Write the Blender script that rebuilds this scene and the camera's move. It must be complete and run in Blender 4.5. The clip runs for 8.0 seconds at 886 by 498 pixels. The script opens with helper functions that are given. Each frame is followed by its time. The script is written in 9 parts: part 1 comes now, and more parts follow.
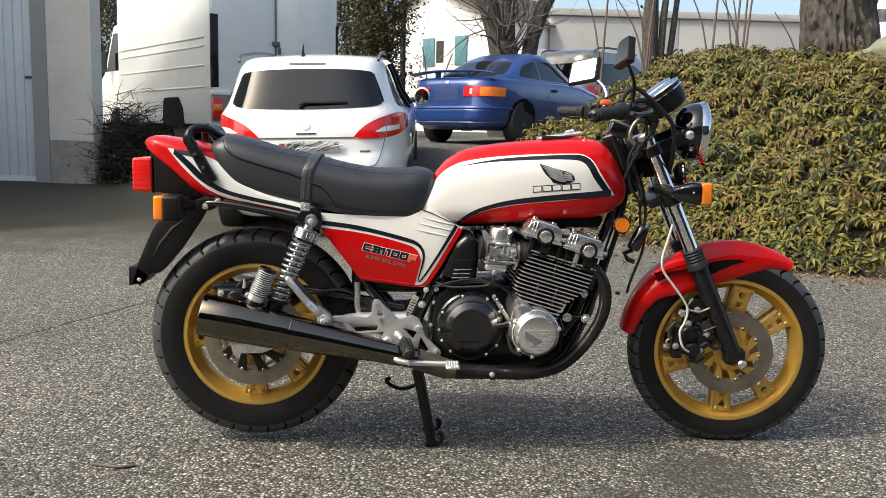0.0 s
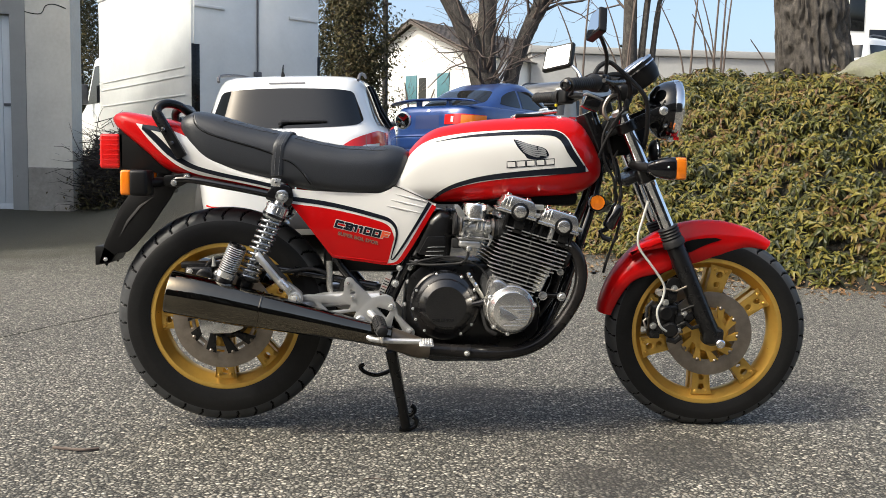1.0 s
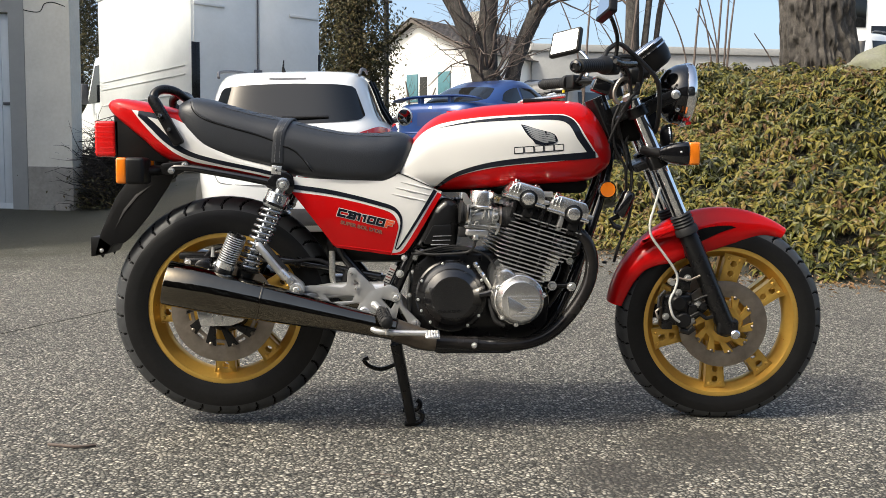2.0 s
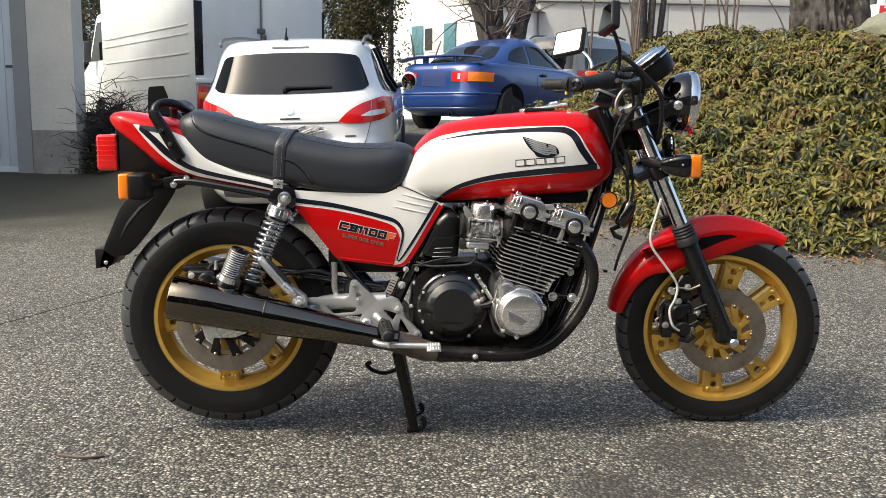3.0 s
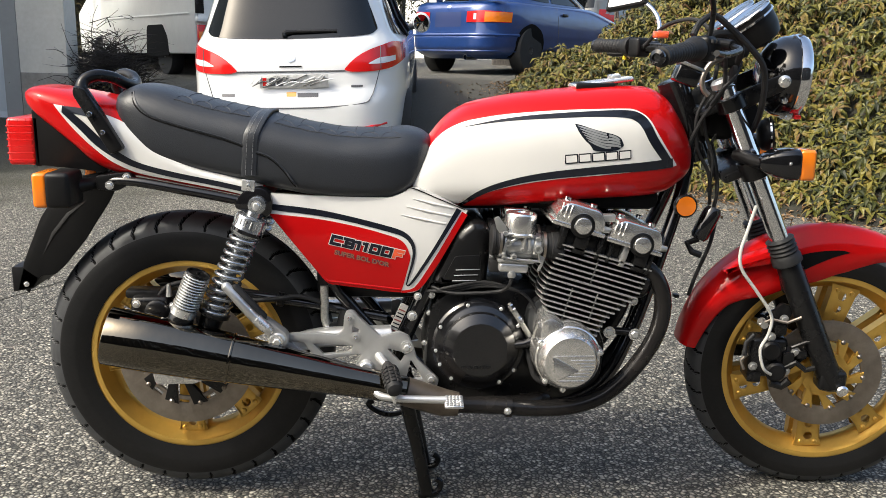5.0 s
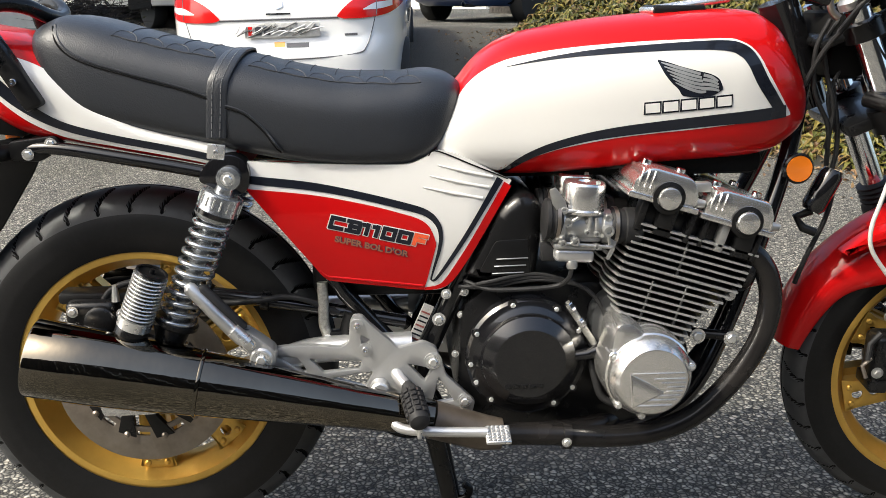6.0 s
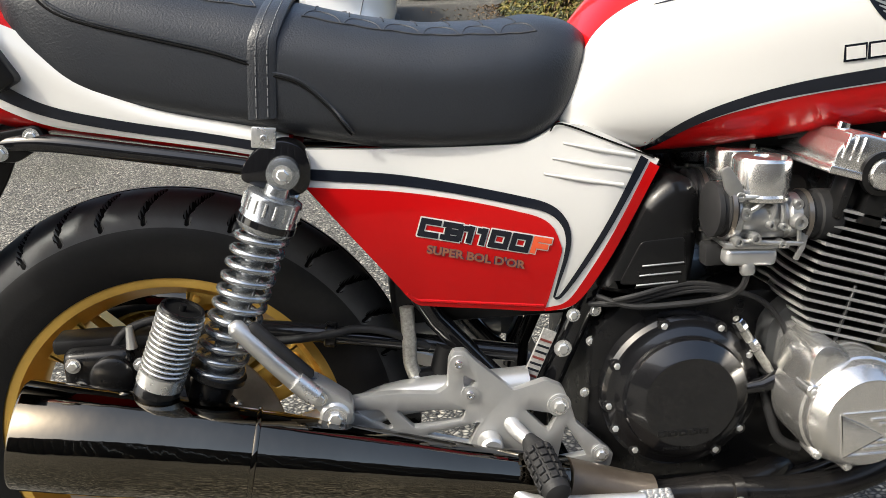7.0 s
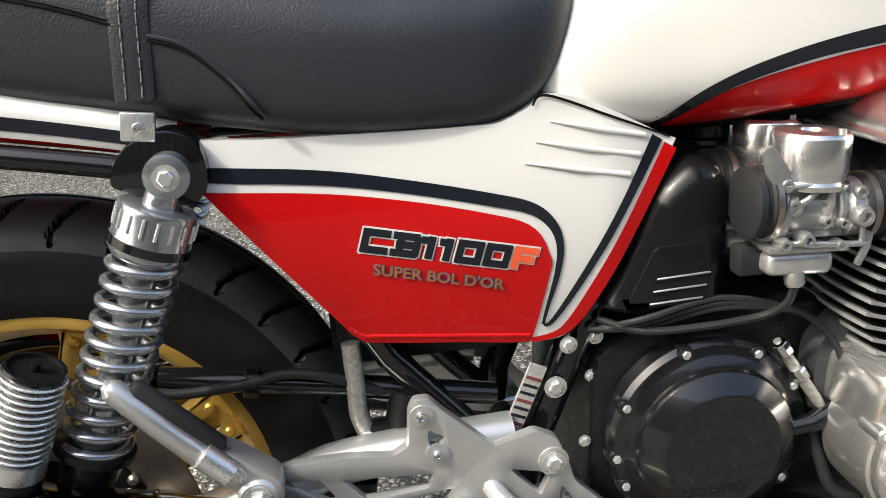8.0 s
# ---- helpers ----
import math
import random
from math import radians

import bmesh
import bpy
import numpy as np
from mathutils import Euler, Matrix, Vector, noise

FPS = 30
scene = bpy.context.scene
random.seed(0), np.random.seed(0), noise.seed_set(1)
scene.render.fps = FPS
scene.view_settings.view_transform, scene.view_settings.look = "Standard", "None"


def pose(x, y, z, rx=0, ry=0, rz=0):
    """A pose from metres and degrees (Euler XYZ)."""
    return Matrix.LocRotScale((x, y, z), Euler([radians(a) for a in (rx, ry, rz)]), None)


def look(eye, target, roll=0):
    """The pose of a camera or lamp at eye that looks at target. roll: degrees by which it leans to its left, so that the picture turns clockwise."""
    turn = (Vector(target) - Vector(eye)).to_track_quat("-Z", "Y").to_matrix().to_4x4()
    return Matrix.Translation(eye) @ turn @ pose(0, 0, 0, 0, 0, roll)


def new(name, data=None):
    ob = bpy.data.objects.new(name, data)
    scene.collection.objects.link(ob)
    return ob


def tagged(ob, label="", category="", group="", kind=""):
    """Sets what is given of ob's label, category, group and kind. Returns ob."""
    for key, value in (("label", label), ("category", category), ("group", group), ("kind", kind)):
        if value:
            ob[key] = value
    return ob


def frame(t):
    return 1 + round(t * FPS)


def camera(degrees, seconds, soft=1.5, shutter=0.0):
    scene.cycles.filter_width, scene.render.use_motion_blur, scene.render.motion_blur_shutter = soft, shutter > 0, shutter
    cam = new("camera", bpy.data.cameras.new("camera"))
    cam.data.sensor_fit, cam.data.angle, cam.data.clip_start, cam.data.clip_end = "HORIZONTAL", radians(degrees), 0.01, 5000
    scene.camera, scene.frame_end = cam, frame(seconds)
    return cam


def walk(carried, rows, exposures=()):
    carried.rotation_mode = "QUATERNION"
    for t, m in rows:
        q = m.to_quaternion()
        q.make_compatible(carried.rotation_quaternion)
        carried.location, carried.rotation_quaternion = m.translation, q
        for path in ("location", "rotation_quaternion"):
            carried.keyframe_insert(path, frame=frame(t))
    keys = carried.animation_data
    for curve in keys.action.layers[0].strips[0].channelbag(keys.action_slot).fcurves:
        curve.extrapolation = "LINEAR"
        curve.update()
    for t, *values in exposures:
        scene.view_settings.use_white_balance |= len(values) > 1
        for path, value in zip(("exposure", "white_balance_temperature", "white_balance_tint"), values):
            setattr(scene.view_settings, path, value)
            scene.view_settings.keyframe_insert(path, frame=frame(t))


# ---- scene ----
cam = camera(53.1, 8.0, 0.8)
PATH = [
    (0, (0.411, -2.802, 0.996), (0.535, -0.822, 0.736), 1.1),
    (0.5, (0.443, -2.827, 0.899), (0.568, -0.841, 0.705), 1.1),
    (1, (0.447, -2.786, 0.803), (0.606, -0.8, 0.634), 0.9),
    (1.5, (0.434, -2.734, 0.748), (0.589, -0.746, 0.603), 0.7),
    (2.8, (0.454, -2.701, 0.894), (0.608, -0.724, 0.634), 0.4),
    (3, (0.453, -2.704, 0.948), (0.595, -0.729, 0.665), 0.5),
    (3.5, (0.43, -2.667, 1.028), (0.55, -0.7, 0.685), 0.6),
    (4, (0.428, -2.484, 1.062), (0.504, -0.52, 0.693), 0.8),
    (4.5, (0.475, -2.263, 1.06), (0.563, -0.304, 0.663), 1.2),
    (4.7, (0.478, -2.187, 1.055), (0.582, -0.229, 0.659), 1.2),
    (5.8, (0.427, -1.646, 0.993), (0.56, 0.279, 0.469), 0.4),
    (6, (0.43, -1.56, 0.984), (0.556, 0.368, 0.465), -0.1),
    (6.5, (0.356, -1.352, 0.965), (0.503, 0.564, 0.413), -0.7),
    (7, (0.271, -1.169, 0.919), (0.444, 0.745, 0.366), -2.4),
    (7.5, (0.264, -1.018, 0.88), (0.464, 0.893, 0.325), -3.5),
    (8, (0.31, -0.9, 0.88), (0.557, 0.989, 0.271), -3.8),
]
walk(cam, [(t, look(eye, target, roll)) for t, eye, target, roll in PATH], [(0, 1.18, 6650, 4), (3.5, 1.18, 6600, 4), (6.0, 1.38, 6500, 4), (8, 1.40, 6450, 4)])

# ---- world and sun ----
TO_SUN = Vector((-0.85, -0.40, 1.0)).normalized()
world = bpy.data.worlds.new("sky")
scene.world = world
world.use_nodes = True
sky = world.node_tree.nodes.new("ShaderNodeTexSky")
sky.sky_type, sky.sun_disc = "NISHITA", False
sky.sun_elevation, sky.sun_rotation = math.asin(TO_SUN.z), math.atan2(TO_SUN.x, TO_SUN.y)
sky.dust_density, sky.air_density, sky.ozone_density = 5.0, 0.8, 0.4
back = world.node_tree.nodes["Background"]
back.inputs["Strength"].default_value = 0.15
world.node_tree.links.new(sky.outputs[0], back.inputs["Color"])
sun_data = bpy.data.lights.new("sun", "SUN")
sun_data.energy, sun_data.angle, sun_data.color = 1.38, radians(3.0), (1.0, 0.95, 0.87)
sun = new("sun", sun_data)
sun.matrix_world = look(TO_SUN * 30, (0, 0, 0))


# ---- materials ----
def mat(name, color, rough=0.5, metal=0.0, coat=0.0, var=0.0, scale=8.0, bump=0.0, bump_scale=60.0, color2=None,
        random_piece=0.0, spec=0.5, rough_var=0.0, fine=0.0):
    """A painted or worn surface: two scales of colour variation, uneven gloss and fine relief."""
    m = bpy.data.materials.new(name)
    m.use_nodes = True
    nt = m.node_tree
    n, l = nt.nodes, nt.links
    b = n["Principled BSDF"]
    b.inputs["Base Color"].default_value = (*color, 1)
    b.inputs["Roughness"].default_value = rough
    b.inputs["Metallic"].default_value = metal
    b.inputs["Coat Weight"].default_value = coat
    b.inputs["Coat Roughness"].default_value = 0.04
    b.inputs["Specular IOR Level"].default_value = spec
    co = n.new("ShaderNodeTexCoord")
    if var or color2 or random_piece or rough_var or fine:
        noise_a = n.new("ShaderNodeTexNoise")
        noise_a.inputs["Scale"].default_value, noise_a.inputs["Detail"].default_value = scale, 6
        noise_a.inputs["Roughness"].default_value = 0.62
        l.new(co.outputs["Object"], noise_a.inputs["Vector"])
        ramp = n.new("ShaderNodeMapRange")
        ramp.inputs["From Min"].default_value, ramp.inputs["From Max"].default_value = 0.3, 0.7
        l.new(noise_a.outputs["Fac"], ramp.inputs["Value"])
        mix = n.new("ShaderNodeMix")
        mix.data_type = "RGBA"
        second = color2 or tuple(c * (1 - var) for c in color)
        mix.inputs["A"].default_value, mix.inputs["B"].default_value = (*color, 1), (*second, 1)
        l.new(ramp.outputs["Result"], mix.inputs["Factor"])
        out = mix.outputs["Result"]
        if fine:
            noise_b = n.new("ShaderNodeTexNoise")
            noise_b.inputs["Scale"].default_value, noise_b.inputs["Detail"].default_value = scale * 14, 3
            l.new(co.outputs["Object"], noise_b.inputs["Vector"])
            grain = n.new("ShaderNodeMix")
            grain.data_type, grain.blend_type = "RGBA", "OVERLAY"
            grain.inputs["Factor"].default_value = fine
            l.new(out, grain.inputs["A"])
            l.new(noise_b.outputs["Fac"], grain.inputs["B"])
            out = grain.outputs["Result"]
        if random_piece:
            info = n.new("ShaderNodeNewGeometry")
            hsv = n.new("ShaderNodeHueSaturation")
            rng = n.new("ShaderNodeMapRange")
            rng.inputs["To Min"].default_value, rng.inputs["To Max"].default_value = 1 - random_piece, 1 + random_piece
            l.new(info.outputs["Random Per Island"], rng.inputs["Value"])
            l.new(rng.outputs["Result"], hsv.inputs["Value"])
            l.new(out, hsv.inputs["Color"])
            out = hsv.outputs["Color"]
        l.new(out, b.inputs["Base Color"])
        if rough_var:
            r2 = n.new("ShaderNodeMapRange")
            r2.inputs["To Min"].default_value, r2.inputs["To Max"].default_value = rough - rough_var, rough + rough_var
            l.new(ramp.outputs["Result"], r2.inputs["Value"])
            l.new(r2.outputs["Result"], b.inputs["Roughness"])
    if bump:
        nb = n.new("ShaderNodeTexNoise")
        nb.inputs["Scale"].default_value, nb.inputs["Detail"].default_value = bump_scale, 4
        l.new(co.outputs["Object"], nb.inputs["Vector"])
        bp = n.new("ShaderNodeBump")
        bp.inputs["Strength"].default_value, bp.inputs["Distance"].default_value = bump, 0.25 / bump_scale
        l.new(nb.outputs["Fac"], bp.inputs["Height"])
        l.new(bp.outputs["Normal"], b.inputs["Normal"])
    return m


def glassy(name, color, rough=0.03, alpha=1.0, coat=0.6):
    m = bpy.data.materials.new(name)
    m.use_nodes = True
    b = m.node_tree.nodes["Principled BSDF"]
    b.inputs["Base Color"].default_value = (*color, 1)
    b.inputs["Roughness"].default_value = rough
    b.inputs["Coat Weight"].default_value = coat
    b.inputs["Alpha"].default_value = alpha
    return m


RED = mat("candy_red_paint", (0.45, 0.0040, 0.0052), 0.34, 0.0, 0.5, var=0.12, scale=3, rough_var=0.05, spec=0.05)
WHITE = mat("pearl_white_paint", (0.635, 0.625, 0.60), 0.28, 0.0, 1.0, var=0.04, scale=4)
BLACK = mat("gloss_black_paint", (0.006, 0.006, 0.007), 0.16, 0.0, 0.9, var=0.04, scale=20, spec=0.2)
STRIPE = mat("black_stripe", (0.010, 0.012, 0.018), 0.25, 0.0, 0.55, var=0.2, scale=20, spec=0.1)
SATIN = mat("satin_black_enamel", (0.0075, 0.0075, 0.008), 0.30, 0.0, 0.2, var=0.35, scale=25, rough_var=0.08, bump=0.05, bump_scale=300, spec=0.22)
PLASTIC = mat("black_plastic", (0.0075, 0.0075, 0.008), 0.42, var=0.3, scale=30, bump=0.15, bump_scale=500, rough_var=0.1, spec=0.25)
RUBBER = mat("tyre_rubber", (0.0105, 0.0105, 0.011), 0.40, var=0.45, scale=9, bump=0.2, bump_scale=250, rough_var=0.12, fine=0.3, spec=0.26)
# tread tone: wear, plus sun and sky sheen put into a lighter rubber colour
TREAD = mat("worn_sunlit_tread", (0.048, 0.050, 0.053), 0.48, var=0.35, scale=14, bump=0.2, bump_scale=250, rough_var=0.1, spec=0.3)
HOSE = mat("rubber_hose", (0.02, 0.02, 0.021), 0.55, var=0.3, scale=40, spec=0.25)
VINYL = mat("black_vinyl", (0.020, 0.0225, 0.0275), 0.39, var=0.2, scale=12, bump=1.0, bump_scale=430, rough_var=0.06)
STITCH = mat("stitching", (0.026, 0.027, 0.030), 0.6, var=0.2, scale=100)
GOLD = mat("gold_anodised", (0.70, 0.44, 0.10), 0.35, 0.72, 0.15, var=0.16, scale=14, rough_var=0.08, bump=0.04, bump_scale=200)
CHROME = mat("chrome", (0.82, 0.82, 0.83), 0.10, 1.0, var=0.12, scale=30, rough_var=0.05)
ALLOY = mat("polished_alloy", (0.78, 0.78, 0.77), 0.27, 0.85, var=0.05, scale=16, rough_var=0.04)
POLISHED = mat("brushed_alloy", (0.78, 0.77, 0.75), 0.22, 0.92, 0.2, var=0.04, scale=9, rough_var=0.03, bump=0.03, bump_scale=400)
STEELGREY = mat("dull_grey_casting", (0.085, 0.088, 0.092), 0.34, 0.6, var=0.25, scale=18, rough_var=0.1)
CAST = mat("cast_alloy", (0.50, 0.50, 0.49), 0.38, 0.8, var=0.3, scale=22, rough_var=0.1, bump=0.25, bump_scale=220)
SILVER = mat("machined_alloy", (0.62, 0.62, 0.615), 0.31, 0.75, 0.0, var=0.16, scale=12, rough_var=0.05, bump=0.02, bump_scale=350)
STEEL = mat("brake_steel", (0.34, 0.30, 0.26), 0.38, 0.9, var=0.25, scale=18, rough_var=0.1, color2=(0.21, 0.18, 0.15))
FIN = mat("black_fin", (0.025, 0.025, 0.026), 0.36, 0.2, var=0.4, scale=20, rough_var=0.1, spec=0.3)
FINEDGE = mat("bare_fin_edge", (0.36, 0.36, 0.355), 0.36, 0.5, var=0.25, scale=60)
MUFFLER = mat("black_chrome", (0.155, 0.138, 0.110), 0.045, 1.0, 0.2, var=0.25, scale=5, rough_var=0.025, bump=0.06, bump_scale=9)
WORN = mat("heat_browned_pipe", (0.060, 0.046, 0.036), 0.35, 0.5, var=0.4, scale=14, color2=(0.14, 0.115, 0.09), rough_var=0.12, bump=0.1, bump_scale=150)
PIPE = mat("heat_worn_black", (0.006, 0.006, 0.0065), 0.24, 0.0, 0.10, spec=0.22, var=0.3, scale=9, color2=(0.018, 0.016, 0.015), rough_var=0.08, bump=0.08, bump_scale=120)
SPRING = mat("spring_grey", (0.42, 0.44, 0.46), 0.20, 0.85, var=0.15, scale=40)
AMBER = glassy("amber_lens", (0.80, 0.20, 0.012), 0.18)
REDLENS = glassy("red_lens", (0.58, 0.010, 0.010), 0.16, coat=0.25)
CLEAR = glassy("clear_lens", (0.75, 0.76, 0.78), 0.08)
LABELW = mat("printed_label", (0.40, 0.39, 0.37), 0.4, var=0.5, scale=220)
# near-black for dark parts; also stands in for shade in grooves, slots and gaps
DARK = mat("dark_parts_and_recess_shade", (0.006, 0.006, 0.006), 0.8, spec=0.1, var=0.4, scale=30)
BRAID = mat("braided_steel", (0.50, 0.49, 0.45), 0.42, 0.6, var=0.5, scale=260, bump=0.6, bump_scale=420)
CABLE = mat("pale_grey_cable", (0.55, 0.54, 0.50), 0.45, var=0.2, scale=60)
DECAL = mat("orange_red_decal", (0.75, 0.10, 0.03), 0.3, 0, 0.6, var=0.1, scale=30)
BRONZE = mat("bronze_decal", (0.30, 0.11, 0.05), 0.4, 0.0, 0.2, var=0.2, scale=80, color2=(0.20, 0.085, 0.06))
BLUEINK = mat("blue_black_decal", (0.025, 0.022, 0.07), 0.3, 0.0, 0.6, var=0.2, scale=80)
GREY = mat("grey_feather", (0.22, 0.23, 0.24), 0.35, 0, 0.5, var=0.2, scale=60)
REDPRINT = mat("dull_red_print", (0.16, 0.03, 0.025), 0.5, var=0.2, scale=90)
YELLOW = mat("yellow_mark", (0.75, 0.60, 0.03), 0.4, var=0.1, scale=50)
MIRROR = mat("mirror_glass", (0.66, 0.69, 0.70), 0.01, 1.0)


CASE = mat("black_case_enamel", (0.0065, 0.0065, 0.0075), 0.22, 0.0, 0.45, var=0.3, scale=22, rough_var=0.05, bump=0.03, bump_scale=260)


# ---- mesh helpers ----
WHERE = {}


def finish(bm, angle=38):
    bmesh.ops.recalc_face_normals(bm, faces=bm.faces[:])
    lim = radians(angle)
    for f in bm.faces:
        f.smooth = True
    for e in bm.edges:
        if len(e.link_faces) == 2 and e.calc_face_angle(0) > lim:
            e.smooth = False


def mesh_of(name, bm, material, angle=38):
    finish(bm, angle)
    me = bpy.data.meshes.new(name)
    bm.to_mesh(me)
    bm.free()
    for one in material if isinstance(material, (list, tuple)) else [material]:
        me.materials.append(one)
    return me


def part(name, bm, material, parent=None, label="", angle=38):
    """One mesh object under a thing or under a part of it; bm may be a ready mesh to share."""
    me = bm if isinstance(bm, bpy.types.Mesh) else mesh_of(name, bm, material, angle)
    ob = new(name, me)
    if parent is not None:
        ob.parent = parent
        ob.matrix_parent_inverse = WHERE.get(parent.name, Matrix()).inverted()
    if label:
        tagged(ob, label)
    return ob


def thing(name, at, label, category, group="", kind=""):
    """An empty at a thing's base, to which its parts are tied; parts are modelled in world coordinates."""
    ob = new(name)
    ob.empty_display_size = 0.1
    ob.matrix_basis = at
    WHERE[ob.name] = at.copy()
    return tagged(ob, label, category, group, kind)


def spl(keys, x):
    """Monotone cubic through (x, value) keys."""
    k = np.array(keys, float)
    xs, ys = k[:, 0], k[:, 1]
    x = np.clip(np.asarray(x, float), xs[0], xs[-1])
    h = np.diff(xs)
    d = np.diff(ys) / h
    m = np.zeros(len(xs))
    m[0], m[-1] = d[0], d[-1]
    for i in range(1, len(xs) - 1):
        if d[i - 1] * d[i] > 0:
            w1, w2 = 2 * h[i] + h[i - 1], h[i] + 2 * h[i - 1]
            m[i] = (w1 + w2) / (w1 / d[i - 1] + w2 / d[i])
    i = np.clip(np.searchsorted(xs, x, side="right") - 1, 0, len(h) - 1)
    t = (x - xs[i]) / h[i]
    return ((1 + 2 * t) * (1 - t) ** 2 * ys[i] + t * (1 - t) ** 2 * h[i] * m[i]
            + t * t * (3 - 2 * t) * ys[i + 1] + t * t * (t - 1) * h[i] * m[i + 1])


def rounded(points, n=6, closed=True):
    """Catmull-Rom through 2D or 3D points."""
    p = [np.array(q, float) for q in points]
    c, out = len(p), []
    for i in range(c if closed else c - 1):
        if closed:
            a, b, d, e = p[i - 1], p[i], p[(i + 1) % c], p[(i + 2) % c]
        else:
            a, b, d, e = p[max(i - 1, 0)], p[i], p[i + 1], p[min(i + 2, c - 1)]
        for j in range(n):
            t = j / n
            out.append(0.5 * (2 * b + (d - a) * t + (2 * a - 5 * b + 4 * d - e) * t * t + (3 * b - a - 3 * d + e) * t ** 3))
    if not closed:
        out.append(p[-1])
    return out


def filleted(points, r=0.01, n=4):
    """A polygon with its corners rounded off."""
    p = [np.array(q, float) for q in points]
    out = []
    for i in range(len(p)):
        a, b, c = p[i - 1], p[i], p[(i + 1) % len(p)]
        u, v = a - b, c - b
        ru, rv = min(r, np.linalg.norm(u) * 0.45), min(r, np.linalg.norm(v) * 0.45)
        s, e = b + u / np.linalg.norm(u) * ru, b + v / np.linalg.norm(v) * rv
        for j in range(n + 1):
            t = j / n
            out.append((1 - t) ** 2 * s + 2 * t * (1 - t) * b + t * t * e)
    return out


class Loft:
    """A body along x: rows of (x, bottom, top, half width); superellipse sections, widest at the share f of the height."""

    def __init__(self, rows, top=2.6, low=3.0, f=0.4, side=1.0):
        self.r, self.top, self.low, self.f = np.array(rows, float), top, low, f

    def at(self, x):
        k = self.r
        return [spl(np.stack([k[:, 0], k[:, i]], 1), x) for i in (1, 2, 3)]

    def y(self, x, z):
        b, t, w = self.at(x)
        c = b + self.f * (t - b)
        if z > c:
            q, p = (z - c) / max(t - c, 1e-6), self.top
        else:
            q, p = (c - z) / max(c - b, 1e-6), self.low
        return float(w * max(1 - min(q, 1) ** p, 0) ** (1 / p))

    def mesh(self, nx=40, na=36, bm=None):
        bm = bm or bmesh.new()
        xs = np.linspace(self.r[0, 0], self.r[-1, 0], nx)
        rings = []
        for x in xs:
            b, t, w = self.at(x)
            c = b + self.f * (t - b)
            ring = []
            for i in range(na):
                a = 2 * math.pi * i / na
                co, si = math.cos(a), math.sin(a)
                p = self.top if si > 0 else self.low
                h = (t - c) if si > 0 else (c - b)
                ring.append(bm.verts.new((x, w * math.copysign(abs(co) ** (2 / p), co), c + h * math.copysign(abs(si) ** (2 / p), si))))
            rings.append(ring)
        skin(bm, rings, True)
        return bm


def skin(bm, rings, caps=True, loop=True):
    for a, b in zip(rings, rings[1:]):
        n = len(a)
        for i in range(n if loop else n - 1):
            j = (i + 1) % n
            bm.faces.new((a[i], a[j], b[j], b[i]))
    if caps:
        bm.faces.new(rings[0][::-1])
        bm.faces.new(rings[-1])


def tube(points, r, n=10, bm=None, caps=True, closed=False):
    """A round bar along points; r may be a list, one radius a point."""
    bm = bm or bmesh.new()
    p = [Vector(q) for q in points]
    c = len(p)
    up = Vector((0.13, 0.31, 0.94))
    rings = []
    for i, q in enumerate(p):
        if closed:
            d = p[(i + 1) % c] - p[i - 1]
        else:
            d = p[min(i + 1, c - 1)] - p[max(i - 1, 0)]
        d = d.normalized() if d.length > 1e-9 else Vector((0, 0, 1))
        s = d.cross(up)
        if s.length < 0.05:
            s = d.cross(Vector((1, 0, 0)))
        s.normalize()
        u = s.cross(d).normalized()
        up = u
        rr = r[i] if isinstance(r, (list, tuple, np.ndarray)) else r
        rings.append([bm.verts.new(q + (s * math.cos(2 * math.pi * k / n) + u * math.sin(2 * math.pi * k / n)) * rr) for k in range(n)])
    if closed:
        rings.append(rings[0])
    skin(bm, rings, caps and not closed)
    return bm


def bar(a, b, r, n=12, bm=None, r2=None):
    return tube([a, b], [r, r2 or r], n, bm)


def lathe(profile, at=(0, 0, 0), axis=(0, 1, 0), n=40, bm=None, closed=False):
    """A turned body: profile of (radius, along the axis)."""
    bm = bm or bmesh.new()
    m = Matrix.Translation(at) @ Vector(axis).to_track_quat("Z", "Y").to_matrix().to_4x4()
    rings = []
    for r, h in profile:
        rings.append([bm.verts.new(m @ Vector((max(r, 1e-4) * math.cos(2 * math.pi * k / n), max(r, 1e-4) * math.sin(2 * math.pi * k / n), h))) for k in range(n)])
    if closed:
        rings.append(rings[0])
    skin(bm, rings, not closed)
    return bm


def box(x0, x1, y0, y1, z0, z1, bevel=0.0, bm=None, seg=2, m=None):
    own = bmesh.new()
    bmesh.ops.create_cube(own, size=1.0)
    bmesh.ops.transform(own, matrix=Matrix.Translation(((x0 + x1) / 2, (y0 + y1) / 2, (z0 + z1) / 2)) @ Matrix.Diagonal((x1 - x0, y1 - y0, z1 - z0, 1)), verts=own.verts[:])
    if bevel:
        bmesh.ops.bevel(own, geom=own.edges[:], offset=bevel, segments=seg, affect="EDGES", profile=0.5)
    if m is not None:
        bmesh.ops.transform(own, matrix=m, verts=own.verts[:])
    return join(bm, own)


def join(bm, own):
    if bm is None:
        return own
    me = bpy.data.meshes.new("join")
    own.to_mesh(me)
    own.free()
    bm.from_mesh(me)
    bpy.data.meshes.remove(me)
    return bm


